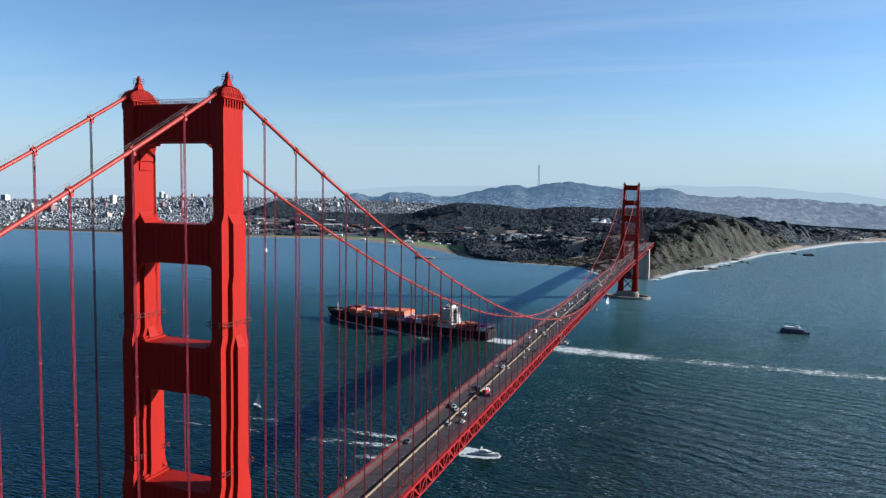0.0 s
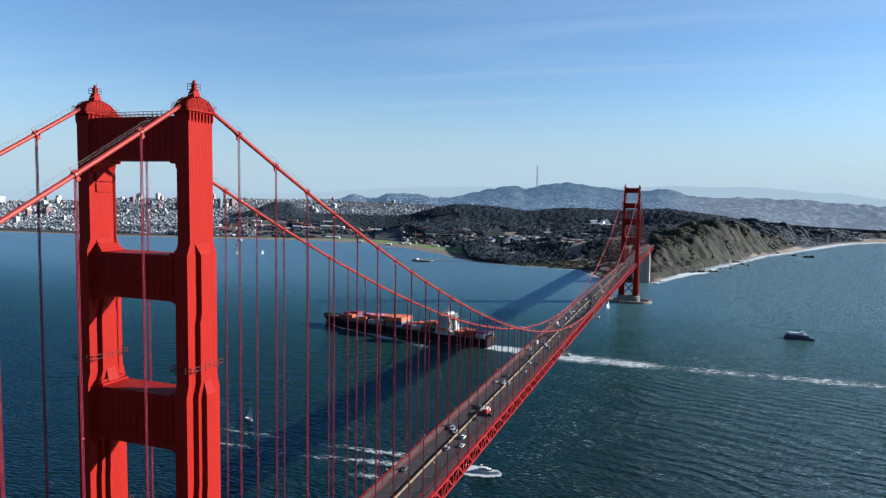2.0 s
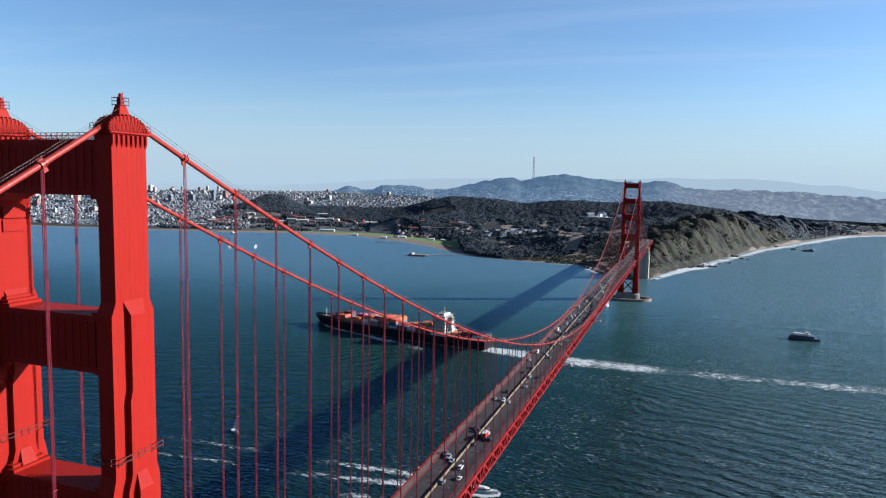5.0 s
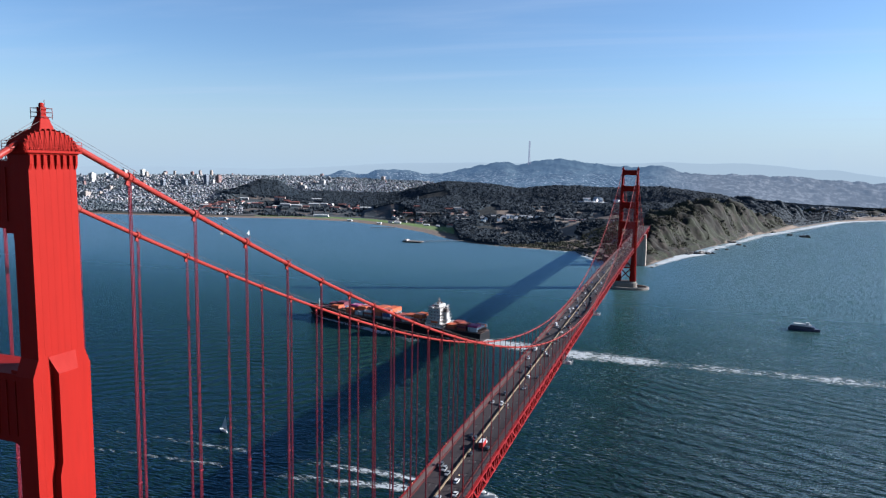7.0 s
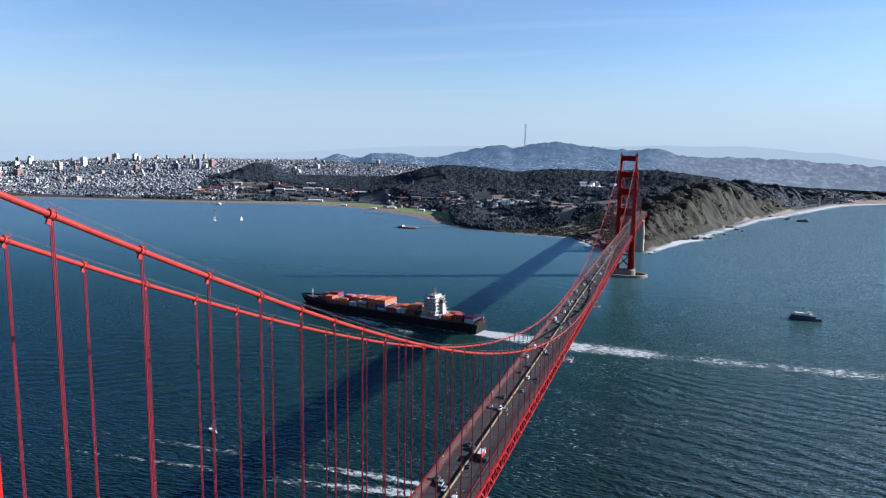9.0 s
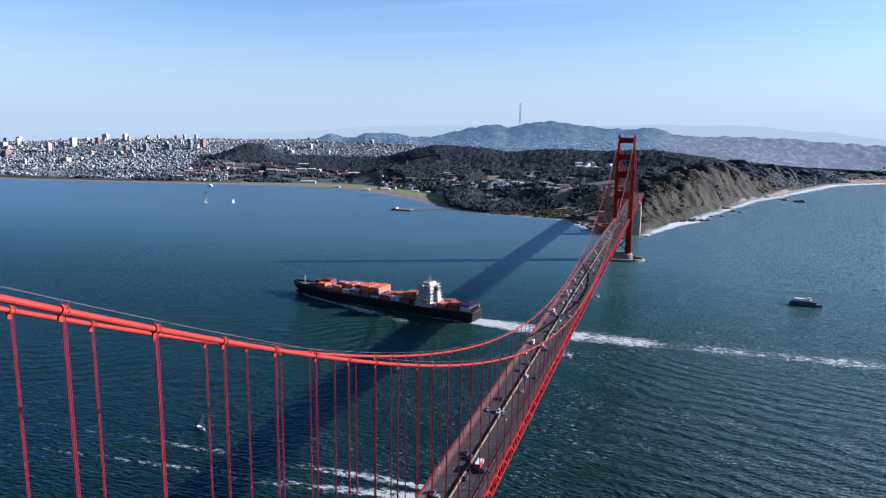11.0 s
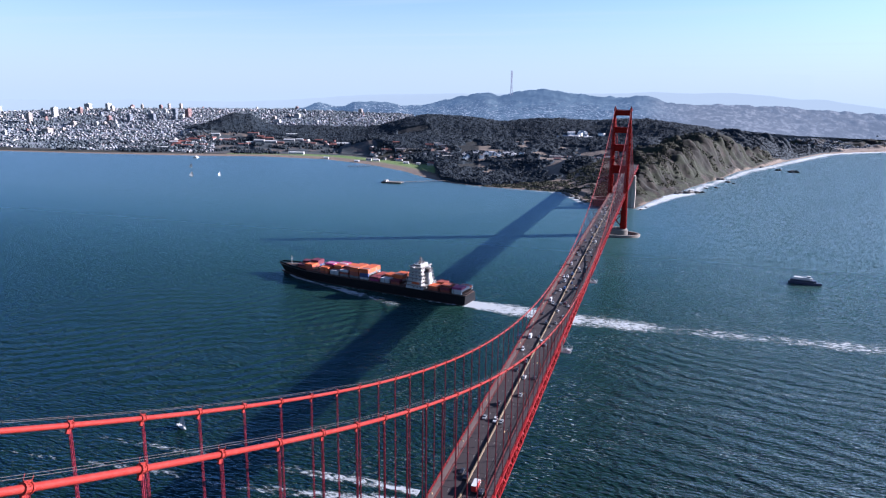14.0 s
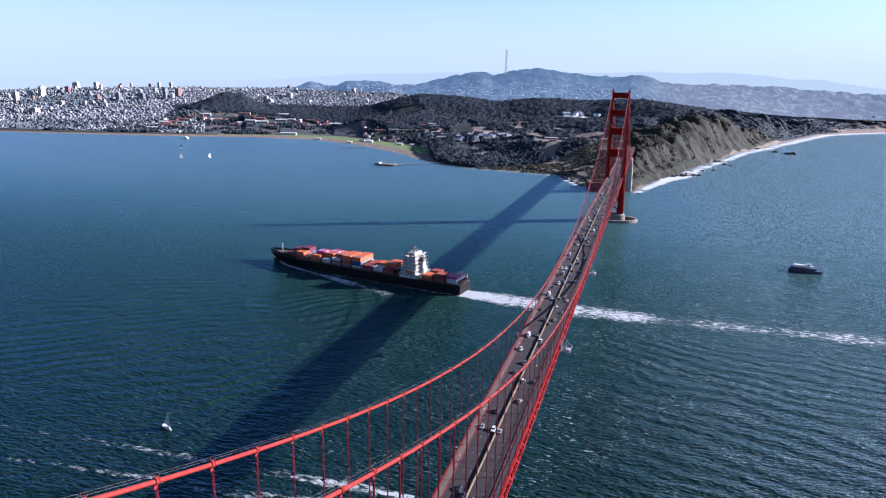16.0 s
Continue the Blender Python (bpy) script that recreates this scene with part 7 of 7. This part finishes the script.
def coach(label, cab_paint, side):
    t = thing("box_truck", label, "truck")
    m = Mesh(); m.prism(chamfered(1.2, 3.2, 0.15), 1.0, 3.6)
    part("cargo_box", m, side, t, m=pose(0, -1.2, 0))
    r = Mesh(); r.prism(chamfered(1.15, 3.1, 0.15), 3.6, 3.68)
    part("roof", r, PAINTS["white"], t, "white roof", m=pose(0, -1.2, 0))
    c = Mesh(); c.loft([[(-1.1, y, 0.6), (-1.1, y, z), (1.1, y, z), (1.1, y, 0.6)] for y, z in ((2.1, 2.7), (3.3, 2.7), (3.9, 1.7), (4.3, 1.5))])
    part("cab", c, cab_paint, t)
    g = Mesh(); g.beam((0, 3.38, 2.6), (0, 3.92, 1.78), 1.9, 0.06)
    part("windscreen", g, GLASS, t)
    for sx in (-1, 1):
        for y in (-3.2, 3.1):
            wm = Mesh(); wm.tube([(sx * 0.85, y, 0.48), (sx * 1.15, y, 0.48)], 0.48, 12)
            part("wheel", wm, TYRE, t)
    fm = Mesh(); fm.box(-0.9, 0.9, -4.3, 3.8, 0.6, 1.0)
    part("chassis", fm, DARK_STEEL, t)
    return t


protos = {}
WORDS = {"white": "white", "silver": "silver", "black": "black", "dark_grey": "dark grey", "blue": "blue", "red": "dark red", "tan": "tan"}
for nm, p in PAINTS.items():
    for st in ("saloon", "suv", "van"):
        if st == "van" and nm not in ("white", "silver"):
            continue
        o = car(p, st)
        o["label"] = WORDS[nm] + {"saloon": " saloon car", "suv": " sport utility vehicle", "van": " delivery van"}[st] + " driving on the bridge"
        o["group"] = "traffic on the bridge"
        protos[nm, st] = o
rt = random.Random(21)
LANES = [(-7.9, -1), (-4.8, -1), (-1.8, -1), (1.8, 1), (4.8, 1), (7.9, 1)]
for x, way in LANES:
    y = 150 + rt.uniform(0, 110)
    while y < 1560:
        nm = rt.choices(("white", "silver", "black", "dark_grey", "blue", "red", "tan"), (4.5, 3.5, 7, 6, 1.4, 0.8, 0.6))[0]
        st = rt.choices(("saloon", "suv", "van"), (6, 5, 0.7))[0]
        if (nm, st) in protos:
            slope = math.degrees(math.atan2(road_z(y + 2) - road_z(y - 2), 4))
            if not (way > 0 and abs(x - 4.8) < 0.1 and abs(y - 262) < 14):
                copy_thing(protos[nm, st], pose(x + rt.uniform(-0.25, 0.25), y, road_z(y) + 0.005, slope * way, 0, 0 if way > 0 else 180))
        y += rt.uniform(40, 150) if y < 420 else rt.uniform(14, 62) if y < 1000 else rt.uniform(10, 32)
for o in protos.values():
    for c in o.children_recursive:
        bpy.data.objects.remove(c)
    bpy.data.objects.remove(o)
tk = coach("box truck with a white roof and red sides", PAINTS["white"], PAINTS["red"])
tk.matrix_basis = pose(4.8, 262, road_z(262) + 0.005)
